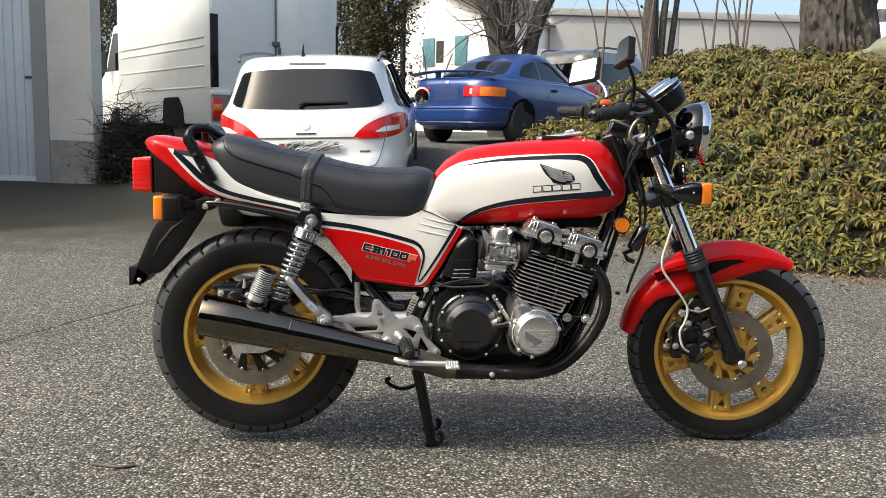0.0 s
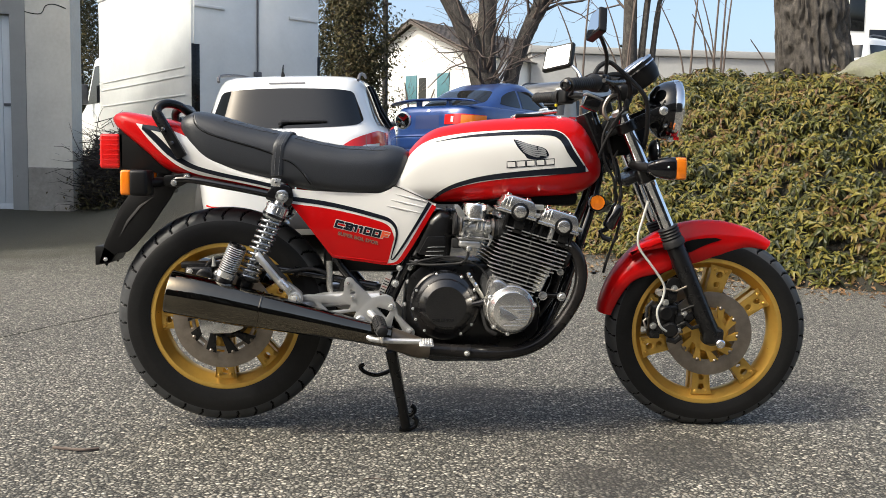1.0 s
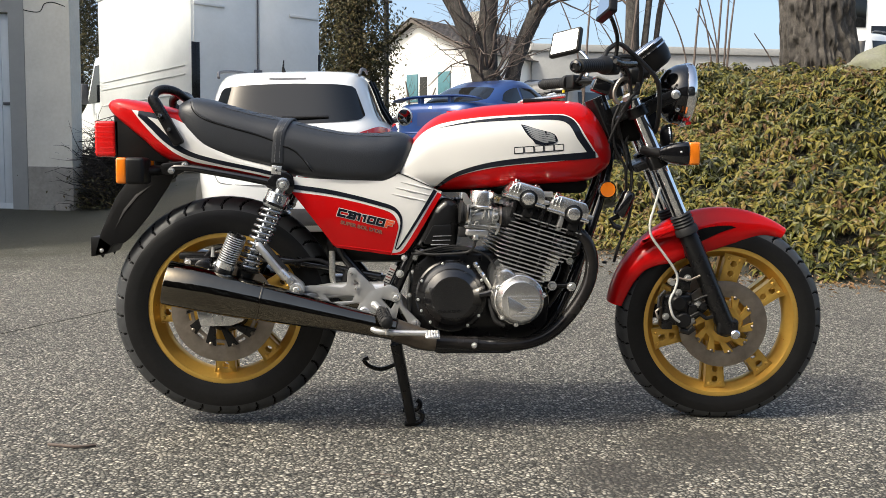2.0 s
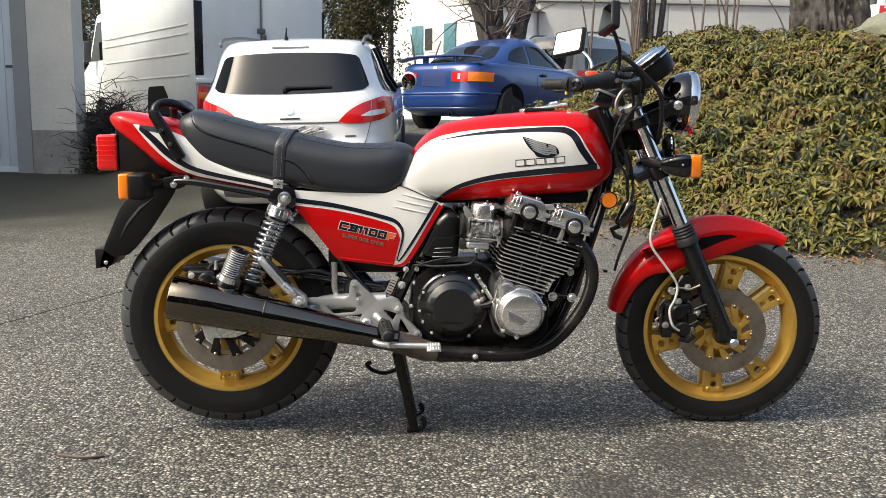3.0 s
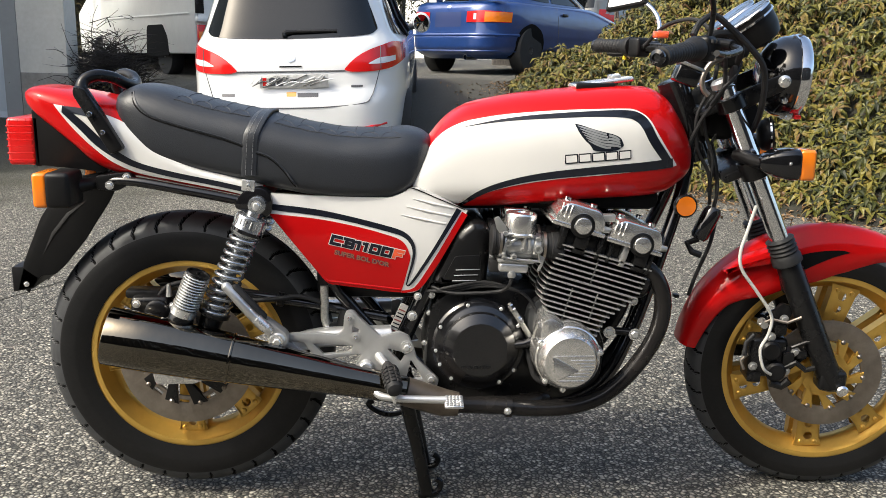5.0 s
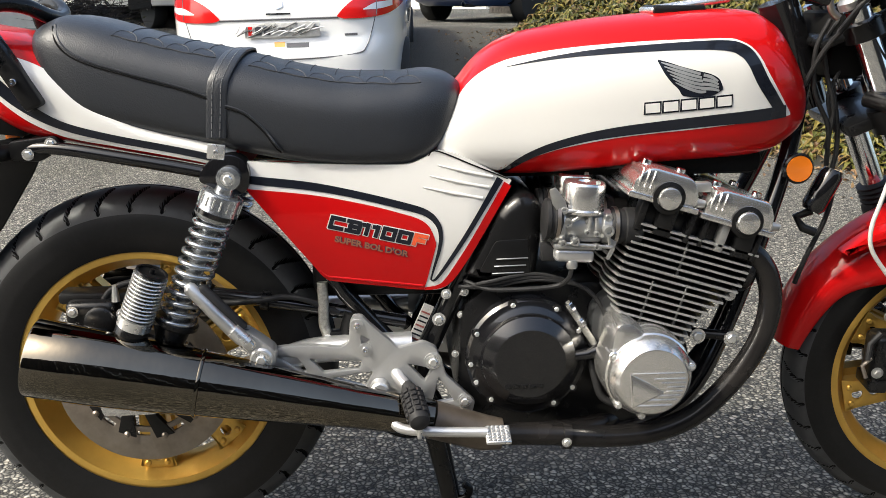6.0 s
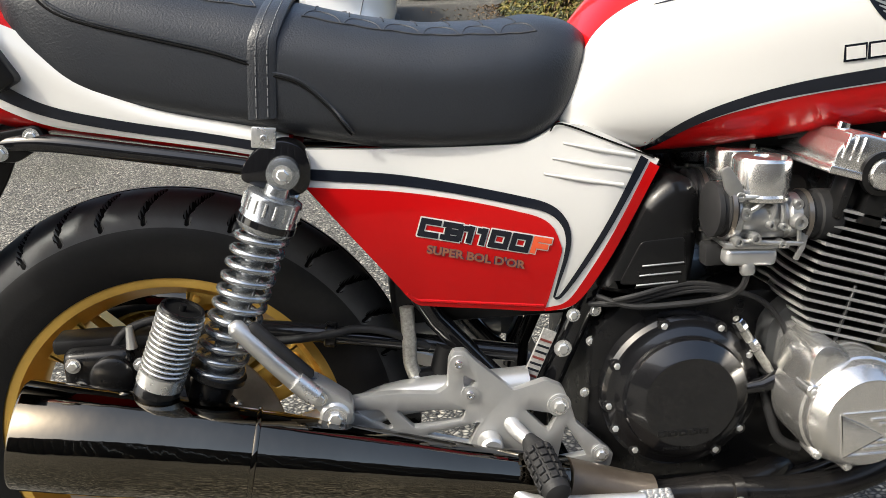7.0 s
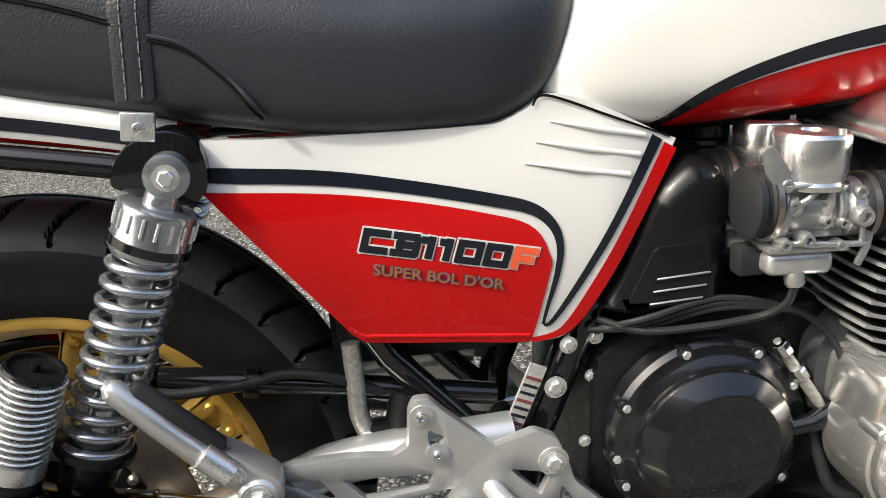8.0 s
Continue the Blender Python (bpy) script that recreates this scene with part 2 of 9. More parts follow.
def plate(outline, y0, y1, holes=(), bevel=0.0, bm=None, place=None):
    """A plate cut to an outline in (x, z), holes through it, from y0 (near) to y1."""
    own = bmesh.new()
    for ring in (outline, *holes):
        vs = [own.verts.new((q[0], y0, q[1])) for q in ring]
        for i in range(len(vs)):
            own.edges.new((vs[i - 1], vs[i]))
    bmesh.ops.triangle_fill(own, use_beauty=True, use_dissolve=True, edges=own.edges[:], normal=(0, -1, 0))
    got = bmesh.ops.extrude_face_region(own, geom=own.faces[:])
    for v in got["geom"]:
        if isinstance(v, bmesh.types.BMVert):
            v.co.y = y1
    if bevel:
        bmesh.ops.recalc_face_normals(own, faces=own.faces[:])
        edges = [e for e in own.edges if len(e.link_faces) == 2 and e.calc_face_angle(0) > 1.0 and abs(e.verts[0].co.y - y0) < 1e-6 and abs(e.verts[1].co.y - y0) < 1e-6]
        bmesh.ops.bevel(own, geom=edges, offset=bevel, segments=2, affect="EDGES", profile=0.5)
    if place is not None:
        bmesh.ops.transform(own, matrix=place, verts=own.verts[:])
    return join(bm, own)


def sheet(low, high, x0, x1, surf, off=0.0008, thick=0.0, nx=30, nz=10, bm=None):
    """A patch of the surface y = -surf(x, z) between two curves over x, raised by off."""
    bm = bm or bmesh.new()
    front, rear = [], []
    for i in range(nx + 1):
        x = x0 + (x1 - x0) * i / nx
        a, b = float(spl(low, x)), float(spl(high, x))
        if b < a + 1e-4:
            b = a + 1e-4
        zs = [a + (b - a) * j / nz for j in range(nz + 1)]
        front.append([bm.verts.new((x, -surf(x, z) - off, z)) for z in zs])
        if thick:
            rear.append([bm.verts.new((x, -surf(x, z) - off + thick, z)) for z in zs])
    for g in (front, rear):
        for a, b in zip(g, g[1:]):
            for j in range(nz):
                bm.faces.new((a[j], a[j + 1], b[j + 1], b[j]))
    if thick:
        rim = [(i, 0) for i in range(nx)] + [(nx, j) for j in range(nz)] + [(i, nz) for i in range(nx, 0, -1)] + [(0, j) for j in range(nz, 0, -1)]
        for (a, b), (c, d) in zip(rim, rim[1:] + rim[:1]):
            bm.faces.new((front[a][b], front[c][d], rear[c][d], rear[a][b]))
    return bm


def ribbon(path, widths, surf, off=0.0014, n=8, bm=None):
    """A stripe on the surface y = -surf(x, z) along a path in (x, z)."""
    bm = bm or bmesh.new()
    p = rounded([(*q, w) for q, w in zip(path, widths)], n, False)
    left, mid, right = [], [], []
    for i, q in enumerate(p):
        d = p[min(i + 1, len(p) - 1)][:2] - p[max(i - 1, 0)][:2]
        d = d / max(np.linalg.norm(d), 1e-9)
        s = np.array((-d[1], d[0])) * max(q[2], 0.0008) / 2
        for side, c in ((left, q[:2] + s), (mid, q[:2]), (right, q[:2] - s)):
            side.append(bm.verts.new((c[0], -surf(c[0], c[1]) - off, c[1])))
    for a, b in ((left, mid), (mid, right)):
        for i in range(len(p) - 1):
            bm.faces.new((a[i], a[i + 1], b[i + 1], b[i]))
    return bm


def lettering(text, at, size, length, surf, off=0.002, shear=0.0, slope=0.0, bm=None, depth=0.0, bold=0.0):
    """Raised letters in the x-z plane, from the lower left corner at, fitted to a length."""
    cu = bpy.data.curves.new("letters", "FONT")
    cu.body, cu.size, cu.shear = text, 1.0, shear
    cu.resolution_u = 3
    cu.offset = bold
    ob = bpy.data.objects.new("letters", cu)
    me = bpy.data.meshes.new_from_object(ob)
    xs = [v.co.x for v in me.vertices]
    ys = [v.co.y for v in me.vertices]
    w, h = max(xs) - min(xs), max(ys) - min(ys)
    for v in me.vertices:
        x, z = (v.co.x - min(xs)) / w * length, (v.co.y - min(ys)) / h * size
        px, pz = at[0] + x, at[1] + z + slope * x
        v.co = (px, -surf(px, pz) - off, pz)
    own = bmesh.new()
    own.from_mesh(me)
    bpy.data.objects.remove(ob)
    bpy.data.meshes.remove(me)
    bpy.data.curves.remove(cu)
    if depth:
        got = bmesh.ops.extrude_face_region(own, geom=own.faces[:])
        for v in got["geom"]:
            if isinstance(v, bmesh.types.BMVert):
                v.co.y -= depth
    return join(bm, own)


def flat(y):
    return lambda x, z: y


def hex_bolt(r=0.008, h=0.006, washer=True):
    """A hexagon bolt with its washer, its axis along -y."""
    bm = bmesh.new()
    if washer:
        lathe([(r * 1.55, 0), (r * 1.55, 0.0016), (0.0005, 0.0016)], (0, 0, 0), (0, -1, 0), 16, bm)
    lathe([(r, 0.001), (r, h * 0.8), (r * 0.8, h), (0.0005, h)], (0, 0, 0), (0, -1, 0), 6, bm)
    return bm


BOLT = mesh_of("bolt", hex_bolt(), ALLOY)
SOCKET = mesh_of("socket_bolt", lathe([(0.0075, 0), (0.0075, 0.006), (0.006, 0.008), (0.0035, 0.008), (0.003, 0.004), (0.0003, 0.004)], (0, 0, 0), (0, -1, 0), 16), CHROME)


def bolt(x, y, z, parent, s=1.0, me=None, name="bolt", axis=None):
    ob = part(name, me or BOLT, None, parent)
    s *= 0.86
    m = Matrix.Translation((x, y, z)) @ Matrix.Rotation(0.4 + 3 * x, 4, "Y") @ Matrix.Diagonal((s, s, s, 1))
    ob.matrix_basis = m
    return ob


# ---- the yard: ground, bank, buildings ----
def smooth(a, b, x):
    t = min(max((x - a) / (b - a), 0.0), 1.0)
    return t * t * (3 - 2 * t)


def ground_z(x, y):
    near = float(spl([(-60, 0), (3.6, 0), (5.5, 0.07), (6.5, 0.25), (7.5, 0.50), (8.6, 0.74), (10, 0.81), (12, 0.86), (18, 1.0), (60, 1.1), (400, 1.2)], y))
    wall_side = float(spl([(-60, 0), (3.6, 0), (7, 0.10), (9.4, 0.24), (12, 0.66), (18, 1.0), (60, 1.1), (400, 1.2)], y))
    k = smooth(-3.2, -0.8, x)
    return wall_side * (1 - k) + near * k


BASE = [(14.0, 2.3), (7.0, 2.75), (4.6, 3.05), (3.55, 3.5), (3.05, 4.4), (2.5, 5.6), (2.0, 7.0), (1.95, 8.4), (2.6, 10.0), (4.2, 12.5), (7, 15), (14, 16)]


def inside(x, y):
    """Distance into the planted bank from its foot; negative outside."""
    best, odd = 1e9, False
    pts = BASE
    for (ax, ay), (bx, by) in zip(pts, pts[1:] + pts[:1]):
        dx, dy = bx - ax, by - ay
        t = min(max(((x - ax) * dx + (y - ay) * dy) / (dx * dx + dy * dy), 0), 1)
        if not (ax == 14 and bx == 14):
            best = min(best, math.hypot(x - ax - t * dx, y - ay - t * dy))
        if (ay > y) != (by > y) and x < ax + (y - ay) / (by - ay) * dx:
            odd = not odd
    return best if odd else -best


def bank_z(x, y):
    d = inside(x, y)
    if d <= 0:
        return 0.0
    h = 1.5 * smooth(-0.5, 2.3, d) - 1.5 * smooth(-0.5, 2.3, 0)
    return max(h * 1.14, 0) + 0.10 * noise.noise((x * 1.3, y * 1.3, 0)) * smooth(0, 0.5, d)


def ground_material():
    m = mat("asphalt", (0.150, 0.142, 0.128), 0.85, bump=0.0)
    nt = m.node_tree
    n, l = nt.nodes, nt.links
    b = n["Principled BSDF"]
    co = n.new("ShaderNodeTexCoord")
    stones = n.new("ShaderNodeTexVoronoi")
    stones.inputs["Scale"].default_value = 82
    big = n.new("ShaderNodeTexNoise")
    big.inputs["Scale"].default_value, big.inputs["Detail"].default_value = 0.9, 8
    mid = n.new("ShaderNodeTexNoise")
    mid.inputs["Scale"].default_value, mid.inputs["Detail"].default_value = 62, 6
    for t in (stones, big, mid):
        l.new(co.outputs["Object"], t.inputs["Vector"])
    ramp = n.new("ShaderNodeValToRGB")
    e = ramp.color_ramp.elements
    e[0].position, e[0].color = 0.0, (0.060, 0.058, 0.050, 1)
    e[1].position, e[1].color = 1.0, (0.36, 0.338, 0.285, 1)
    for p, c in ((0.35, (0.165, 0.156, 0.132, 1)), (0.68, (0.240, 0.226, 0.190, 1))):
        k = e.new(p)
        k.color = c
    sep = n.new("ShaderNodeSeparateColor")
    l.new(stones.outputs["Color"], sep.inputs["Color"])
    l.new(sep.outputs["Red"], ramp.inputs["Fac"])
    gaps = n.new("ShaderNodeTexVoronoi")
    gaps.feature = "DISTANCE_TO_EDGE"
    gaps.inputs["Scale"].default_value = 82
    l.new(co.outputs["Object"], gaps.inputs["Vector"])
    gap = n.new("ShaderNodeMapRange")
    gap.inputs["From Min"].default_value, gap.inputs["From Max"].default_value = 0.03, 0.30
    gap.inputs["To Min"].default_value, gap.inputs["To Max"].default_value = 0.10, 1.55
    l.new(gaps.outputs["Distance"], gap.inputs["Value"])
    pebble = n.new("ShaderNodeMix")
    pebble.data_type, pebble.blend_type = "RGBA", "MULTIPLY"
    pebble.inputs["Factor"].default_value = 1.0
    l.new(ramp.outputs["Color"], pebble.inputs["A"])
    l.new(gap.outputs["Result"], pebble.inputs["B"])
    shade = n.new("ShaderNodeMix")
    shade.data_type, shade.blend_type = "RGBA", "MULTIPLY"
    r2 = n.new("ShaderNodeMapRange")
    r2.inputs["From Min"].default_value, r2.inputs["From Max"].default_value = 0.33, 0.7
    r2.inputs["To Min"].default_value, r2.inputs["To Max"].default_value = 0.80, 1.08
    l.new(big.outputs["Fac"], r2.inputs["Value"])
    shade.inputs["Factor"].default_value = 1.0
    l.new(pebble.outputs["Result"], shade.inputs["A"])
    l.new(r2.outputs["Result"], shade.inputs["B"])
    shade2 = n.new("ShaderNodeMix")
    shade2.data_type, shade2.blend_type = "RGBA", "MULTIPLY"
    shade2.inputs["Factor"].default_value = 1.0
    r3 = n.new("ShaderNodeMapRange")
    r3.inputs["From Min"].default_value, r3.inputs["From Max"].default_value = 0.3, 0.72
    r3.inputs["To Min"].default_value, r3.inputs["To Max"].default_value = 0.42, 1.42
    l.new(mid.outputs["Fac"], r3.inputs["Value"])
    l.new(shade.outputs["Result"], shade2.inputs["A"])
    l.new(r3.outputs["Result"], shade2.inputs["B"])
    # dark damp and mossy soil patches up towards the outbuilding, and an old oil stain
    def patch(centre, radius, edge, rough):
        sub = n.new("ShaderNodeVectorMath")
        sub.operation = "DISTANCE"
        wob = n.new("ShaderNodeTexNoise")
        wob.inputs["Scale"].default_value, wob.inputs["Detail"].default_value = rough, 5
        l.new(co.outputs["Object"], wob.inputs["Vector"])
        sub.inputs[1].default_value = centre
        l.new(co.outputs["Object"], sub.inputs[0])
        mul = n.new("ShaderNodeMath")
        mul.operation = "MULTIPLY_ADD"
        l.new(wob.outputs["Fac"], mul.inputs[0])
        mul.inputs[1].default_value = radius * 1.3
        l.new(sub.outputs["Value"], mul.inputs[2])
        rr = n.new("ShaderNodeMapRange")
        rr.inputs["From Min"].default_value, rr.inputs["From Max"].default_value = radius * 1.65 + edge, radius * 1.65 - edge
        l.new(mul.outputs[0], rr.inputs["Value"])
        return rr.outputs["Result"]

    last = shade2.outputs["Result"]
    # the second patch is mossy brown soil with shadow below the coupe painted in
    for centre, radius, edge, rough, tone, amount in (((-2.6, 8.2, 0.3), 3.6, 0.9, 1.3, (0.034, 0.033, 0.019, 1), 0.90), ((0.95, 7.3, 0.4), 2.5, 0.5, 1.6, (0.040, 0.036, 0.026, 1), 0.85),
                                                     ((1.055, -0.545, 0), 0.13, 0.05, 15, (0.030, 0.027, 0.024, 1), 0.72), ((1.37, -0.34, 0), 0.19, 0.07, 13, (0.03, 0.028, 0.025, 1), 0.72), ((0.81, 0.39, 0), 0.16, 0.08, 13, (0.03, 0.028, 0.026, 1), 0.55)):
        mx = n.new("ShaderNodeMix")
        mx.data_type = "RGBA"
        fac = n.new("ShaderNodeMath")
        fac.operation = "MULTIPLY"
        l.new(patch(centre, radius, edge, rough), fac.inputs[0])
        fac.inputs[1].default_value = amount
        l.new(fac.outputs[0], mx.inputs["Factor"])
        l.new(last, mx.inputs["A"])
        mx.inputs["B"].default_value = tone
        last = mx.outputs["Result"]
    l.new(last, b.inputs["Base Color"])
    bp = n.new("ShaderNodeBump")
    bp.inputs["Strength"].default_value, bp.inputs["Distance"].default_value = 1.0, 0.006
    add = n.new("ShaderNodeMath")
    add.operation = "SUBTRACT"
    l.new(mid.outputs["Fac"], add.inputs[0])
    l.new(stones.outputs["Distance"], add.inputs[1])

    l.new(add.outputs[0], bp.inputs["Height"])
    l.new(bp.outputs["Normal"], b.inputs["Normal"])
    return m


ASPHALT = ground_material()
SOIL = mat("leafy_soil", (0.016, 0.012, 0.008), 0.9, var=0.5, scale=9, color2=(0.014, 0.016, 0.008), bump=0.8, bump_scale=60, fine=0.5)


def grid_mesh(name, xs, ys, zfun, material):
    verts = [(x, y, zfun(x, y)) for y in ys for x in xs]
    n = len(xs)
    faces = [(j * n + i, j * n + i + 1, (j + 1) * n + i + 1, (j + 1) * n + i) for j in range(len(ys) - 1) for i in range(n - 1)]
    me = bpy.data.meshes.new(name)
    me.from_pydata(verts, [], faces)
    me.materials.append(material)
    for p in me.polygons:
        p.use_smooth = True
    return me


gx = np.concatenate([np.linspace(-400, -16, 16), np.linspace(-14, 14, 85), np.linspace(16, 400, 16)])
gy = np.concatenate([np.linspace(-400, -12, 14), np.linspace(-10, 20, 91), np.linspace(24, 600, 22)])
ground = tagged(new("ground", grid_mesh("ground", gx, gy, ground_z, ASPHALT)), "worn grey asphalt yard rising gently to the back", "ground", kind="structure")

bx, by = np.linspace(1.6, 14, 100), np.linspace(2.2, 16, 100)


def bank_top(x, y):
    """Height of the bank's surface: it leaves the ground at its foot and ends in a level crest."""
    d = inside(x, y)
    k = smooth(0, 1.2, d)
    return ground_z(x, y) * (1 - k) + 0.28 * smooth(4.5, 8, y) * k + bank_z(x, y)


bank = tagged(new("bank", grid_mesh("bank", bx, by, lambda x, y: bank_top(x, y) if inside(x, y) > 0 else ground_z(x, y) - 0.08, SOIL)), "planted earth bank beside the yard", "bank", kind="structure")


def leaf_cloud(name, spots, sizes, ups, material, label, category, kind="stuff", fold=0.25):
    """Many small pointed leaves, two faces each, lying about the given directions."""
    n = len(spots)
    rng = np.random.default_rng(7)
    a = rng.normal(size=(n, 3))
    ups = ups / np.linalg.norm(ups, axis=1, keepdims=True)
    a -= (a * ups).sum(1, keepdims=True) * ups * 0.75
    a /= np.linalg.norm(a, axis=1, keepdims=True)
    b = np.cross(ups, a)
    b /= np.linalg.norm(b, axis=1, keepdims=True)
    s = sizes[:, None]
    base, tip = spots - a * s * 0.5, spots + a * s * 0.5 - ups * s * 0.15
    l, r = spots + b * s * 0.24 + ups * s * fold * 0.4, spots - b * s * 0.24 + ups * s * fold * 0.4
    verts = np.stack([base, l, tip, r], 1).reshape(-1, 3)
    i = np.arange(n) * 4
    faces = np.concatenate([np.stack([i, i + 1, i + 2], 1), np.stack([i, i + 2, i + 3], 1)])
    me = bpy.data.meshes.new(name)
    me.from_pydata(verts.tolist(), [], faces.tolist())
    me.materials.append(material)
    return tagged(new(name, me), label, category, kind=kind)


def leaf_material(name, colors, rough=0.45, seed_scale=1.3):
    m = bpy.data.materials.new(name)
    m.use_nodes = True
    n, l = m.node_tree.nodes, m.node_tree.links
    b = n["Principled BSDF"]
    b.inputs["Roughness"].default_value = rough
    b.inputs["Specular IOR Level"].default_value = 0.25
    g = n.new("ShaderNodeNewGeometry")
    co = n.new("ShaderNodeTexCoord")
    patch = n.new("ShaderNodeTexNoise")
    patch.inputs["Scale"].default_value, patch.inputs["Detail"].default_value = seed_scale, 4
    l.new(co.outputs["Object"], patch.inputs["Vector"])
    mixv = n.new("ShaderNodeMath")
    mixv.operation = "MULTIPLY_ADD"
    l.new(g.outputs["Random Per Island"], mixv.inputs[0])
    mixv.inputs[1].default_value = 0.62
    off = n.new("ShaderNodeMapRange")
    off.inputs["From Min"].default_value, off.inputs["From Max"].default_value = 0.3, 0.7
    off.inputs["To Max"].default_value = 0.38
    l.new(patch.outputs["Fac"], off.inputs["Value"])
    l.new(off.outputs["Result"], mixv.inputs[2])
    ramp = n.new("ShaderNodeValToRGB")
    e = ramp.color_ramp.elements
    while len(e) < len(colors):
        e.new(0.5)
    for i, c in enumerate(colors):
        e[i].position, e[i].color = i / (len(colors) - 1), (*c, 1)
    l.new(mixv.outputs[0], ramp.inputs["Fac"])
    l.new(ramp.outputs["Color"], b.inputs["Base Color"])
    return m


LEAF = leaf_material("ground_cover_leaf", [(0.006, 0.008, 0.003), (0.018, 0.022, 0.005), (0.062, 0.064, 0.011), (0.138, 0.116, 0.020), (0.085, 0.043, 0.017), (0.024, 0.025, 0.006)])
LITTER = leaf_material("dead_leaf", [(0.10, 0.055, 0.025), (0.17, 0.10, 0.05), (0.23, 0.16, 0.09), (0.07, 0.045, 0.03)], 0.7)


def plant_bank():
    """Shoots with a drooping whorl of narrow leaves each, thick on the bank."""
    rng = np.random.default_rng(3)
    cell = 0.1
    gxs, gys = np.arange(1.8, 10.4, cell), np.arange(2.3, 11.4, cell)
    dist = np.array([[inside(x, y) for x in gxs] for y in gys])
    top = np.array([[bank_top(x, y) if d > -0.3 else 0 for x, d in zip(gxs, row)] for y, row in zip(gys, dist)])
    n = 27000
    x, y = rng.uniform(1.9, 10.2, n), rng.uniform(2.4, 11.2, n)
    i, j = ((x - 1.8) / cell).astype(int), ((y - 2.3) / cell).astype(int)
    i, j = np.clip(i, 1, len(gxs) - 2), np.clip(j, 1, len(gys) - 2)
    fx, fy = (x - 1.8) / cell - i, (y - 2.3) / cell - j
    d = dist[j, i]
    keep = (d > 0.0) & (d < 4.2) & ((d < 2.6) | (rng.random(n) < 0.45))
    x, y, i, j, fx, fy, d = (q[keep] for q in (x, y, i, j, fx, fy, d))
    z = top[j, i] * (1 - fx) * (1 - fy) + top[j, i + 1] * fx * (1 - fy) + top[j + 1, i] * (1 - fx) * fy + top[j + 1, i + 1] * fx * fy
    clump = 0.5 + 0.5 * np.array([noise.noise((a * 3.4, b * 3.4, 2.0)) for a, b in zip(x, y)])
    k = np.clip((d + 0.05) / 0.5, 0.1, 1)
    m = len(x)
    lift = 0.02 + 0.38 * clump ** 1.3 * rng.uniform(0.15, 1, m) * k
    nx, ny = (top[j, i - 1] - top[j, i + 1]) / (2 * cell), (top[j - 1, i] - top[j + 1, i]) / (2 * cell)
    axis = np.stack([nx * 0.8 + rng.normal(size=m) * 0.35, ny * 0.8 - 0.15 + rng.normal(size=m) * 0.35, np.ones(m)], 1)
    axis /= np.linalg.norm(axis, axis=1, keepdims=True)
    tips = np.stack([x, y, z], 1) + axis * lift[:, None]
    per = 8
    a = np.cross(axis, np.array((0.3, 0.9, 0.1)))
    a /= np.linalg.norm(a, axis=1, keepdims=True)
    b = np.cross(axis, a)
    verts, keepers = [], []
    for q in range(per):
        t = 2 * math.pi * q / per + rng.uniform(-0.3, 0.3, m)
        out = a * np.cos(t)[:, None] + b * np.sin(t)[:, None]
        side = np.cross(axis, out)
        ln = (rng.uniform(0.055, 0.11, m) * (0.8 + 0.35 * clump))[:, None]
        wd = ln * rng.uniform(0.14, 0.21, m)[:, None]
        drop = rng.uniform(0.15, 0.75, m)[:, None]
        base = tips + axis * rng.uniform(-0.03, 0.012, m)[:, None]
        mid = base + out * ln * 0.55 + axis * ln * (0.12 - 0.25 * drop)
        end = base + out * ln + axis * ln * (-0.05 - 0.75 * drop)
        end[:, 2] -= 0.008
        verts.append(np.stack([base, mid + side * wd, mid + axis * -ln * 0.06, mid - side * wd, end], 1))
    v = np.concatenate(verts).reshape(-1, 3)
    c = np.arange(len(v) // 5) * 5
    faces = np.concatenate([np.stack([c + p, c + q, c + r], 1) for p, q, r in ((0, 1, 2), (0, 2, 3), (1, 4, 2), (2, 4, 3))])
    me = bpy.data.meshes.new("ground_cover")
    me.from_pydata(v.tolist(), [], faces.tolist())
    me.materials.append(LEAF)
    return tagged(new("ground_cover", me), "dense yellow-green and brown ground cover on the bank", "plants", kind="stuff")


plant_bank()


def litter():
    rng = np.random.default_rng(5)
    spots, ups, sizes = [], [], []
    while len(spots) < 4200:
        x, y = rng.uniform(1.2, 8), rng.uniform(2.2, 9)
        d = inside(x, y)
        if not -0.9 < d < 0.45 or rng.random() > math.exp(-(abs(d) * 4.5 if d < 0 else d * 1.5)):
            continue
        spots.append((x, y, (bank_top(x, y) if d > 0 else ground_z(x, y)) + 0.012))
        ups.append((rng.normal() * 0.3, rng.normal() * 0.3, 1))
        sizes.append(rng.uniform(0.02, 0.06))
    return np.array(spots), np.array(sizes), np.array(ups)


leaf_cloud("leaf_litter", *litter(), LITTER, "dry brown leaves along the foot of the bank", "leaves")


# ---- the motorcycle ----
bike = thing("motorcycle", pose(0.76, 0, 0), "red and white classic motorcycle with gold wheels on its centre stand", "motorcycle")

REAR_HUB = Vector((0.003, 0, 0.358))
FRONT_HUB = Vector((1.524, 0, 0.314))
# the front end turns about the steering axis, a little to the rider's right
RAKE = math.atan2(0.311, 0.681)
HEAD = Vector((1.178, 0, 0.955))
AXIS = Vector((-math.sin(RAKE), 0, math.cos(RAKE)))
STEER = Matrix.Translation(HEAD) @ Matrix.Rotation(-0.13, 4, AXIS) @ Matrix.Translation(-HEAD)


def steered(bm):
    bmesh.ops.transform(bm, matrix=STEER, verts=bm.verts[:])
    return bm


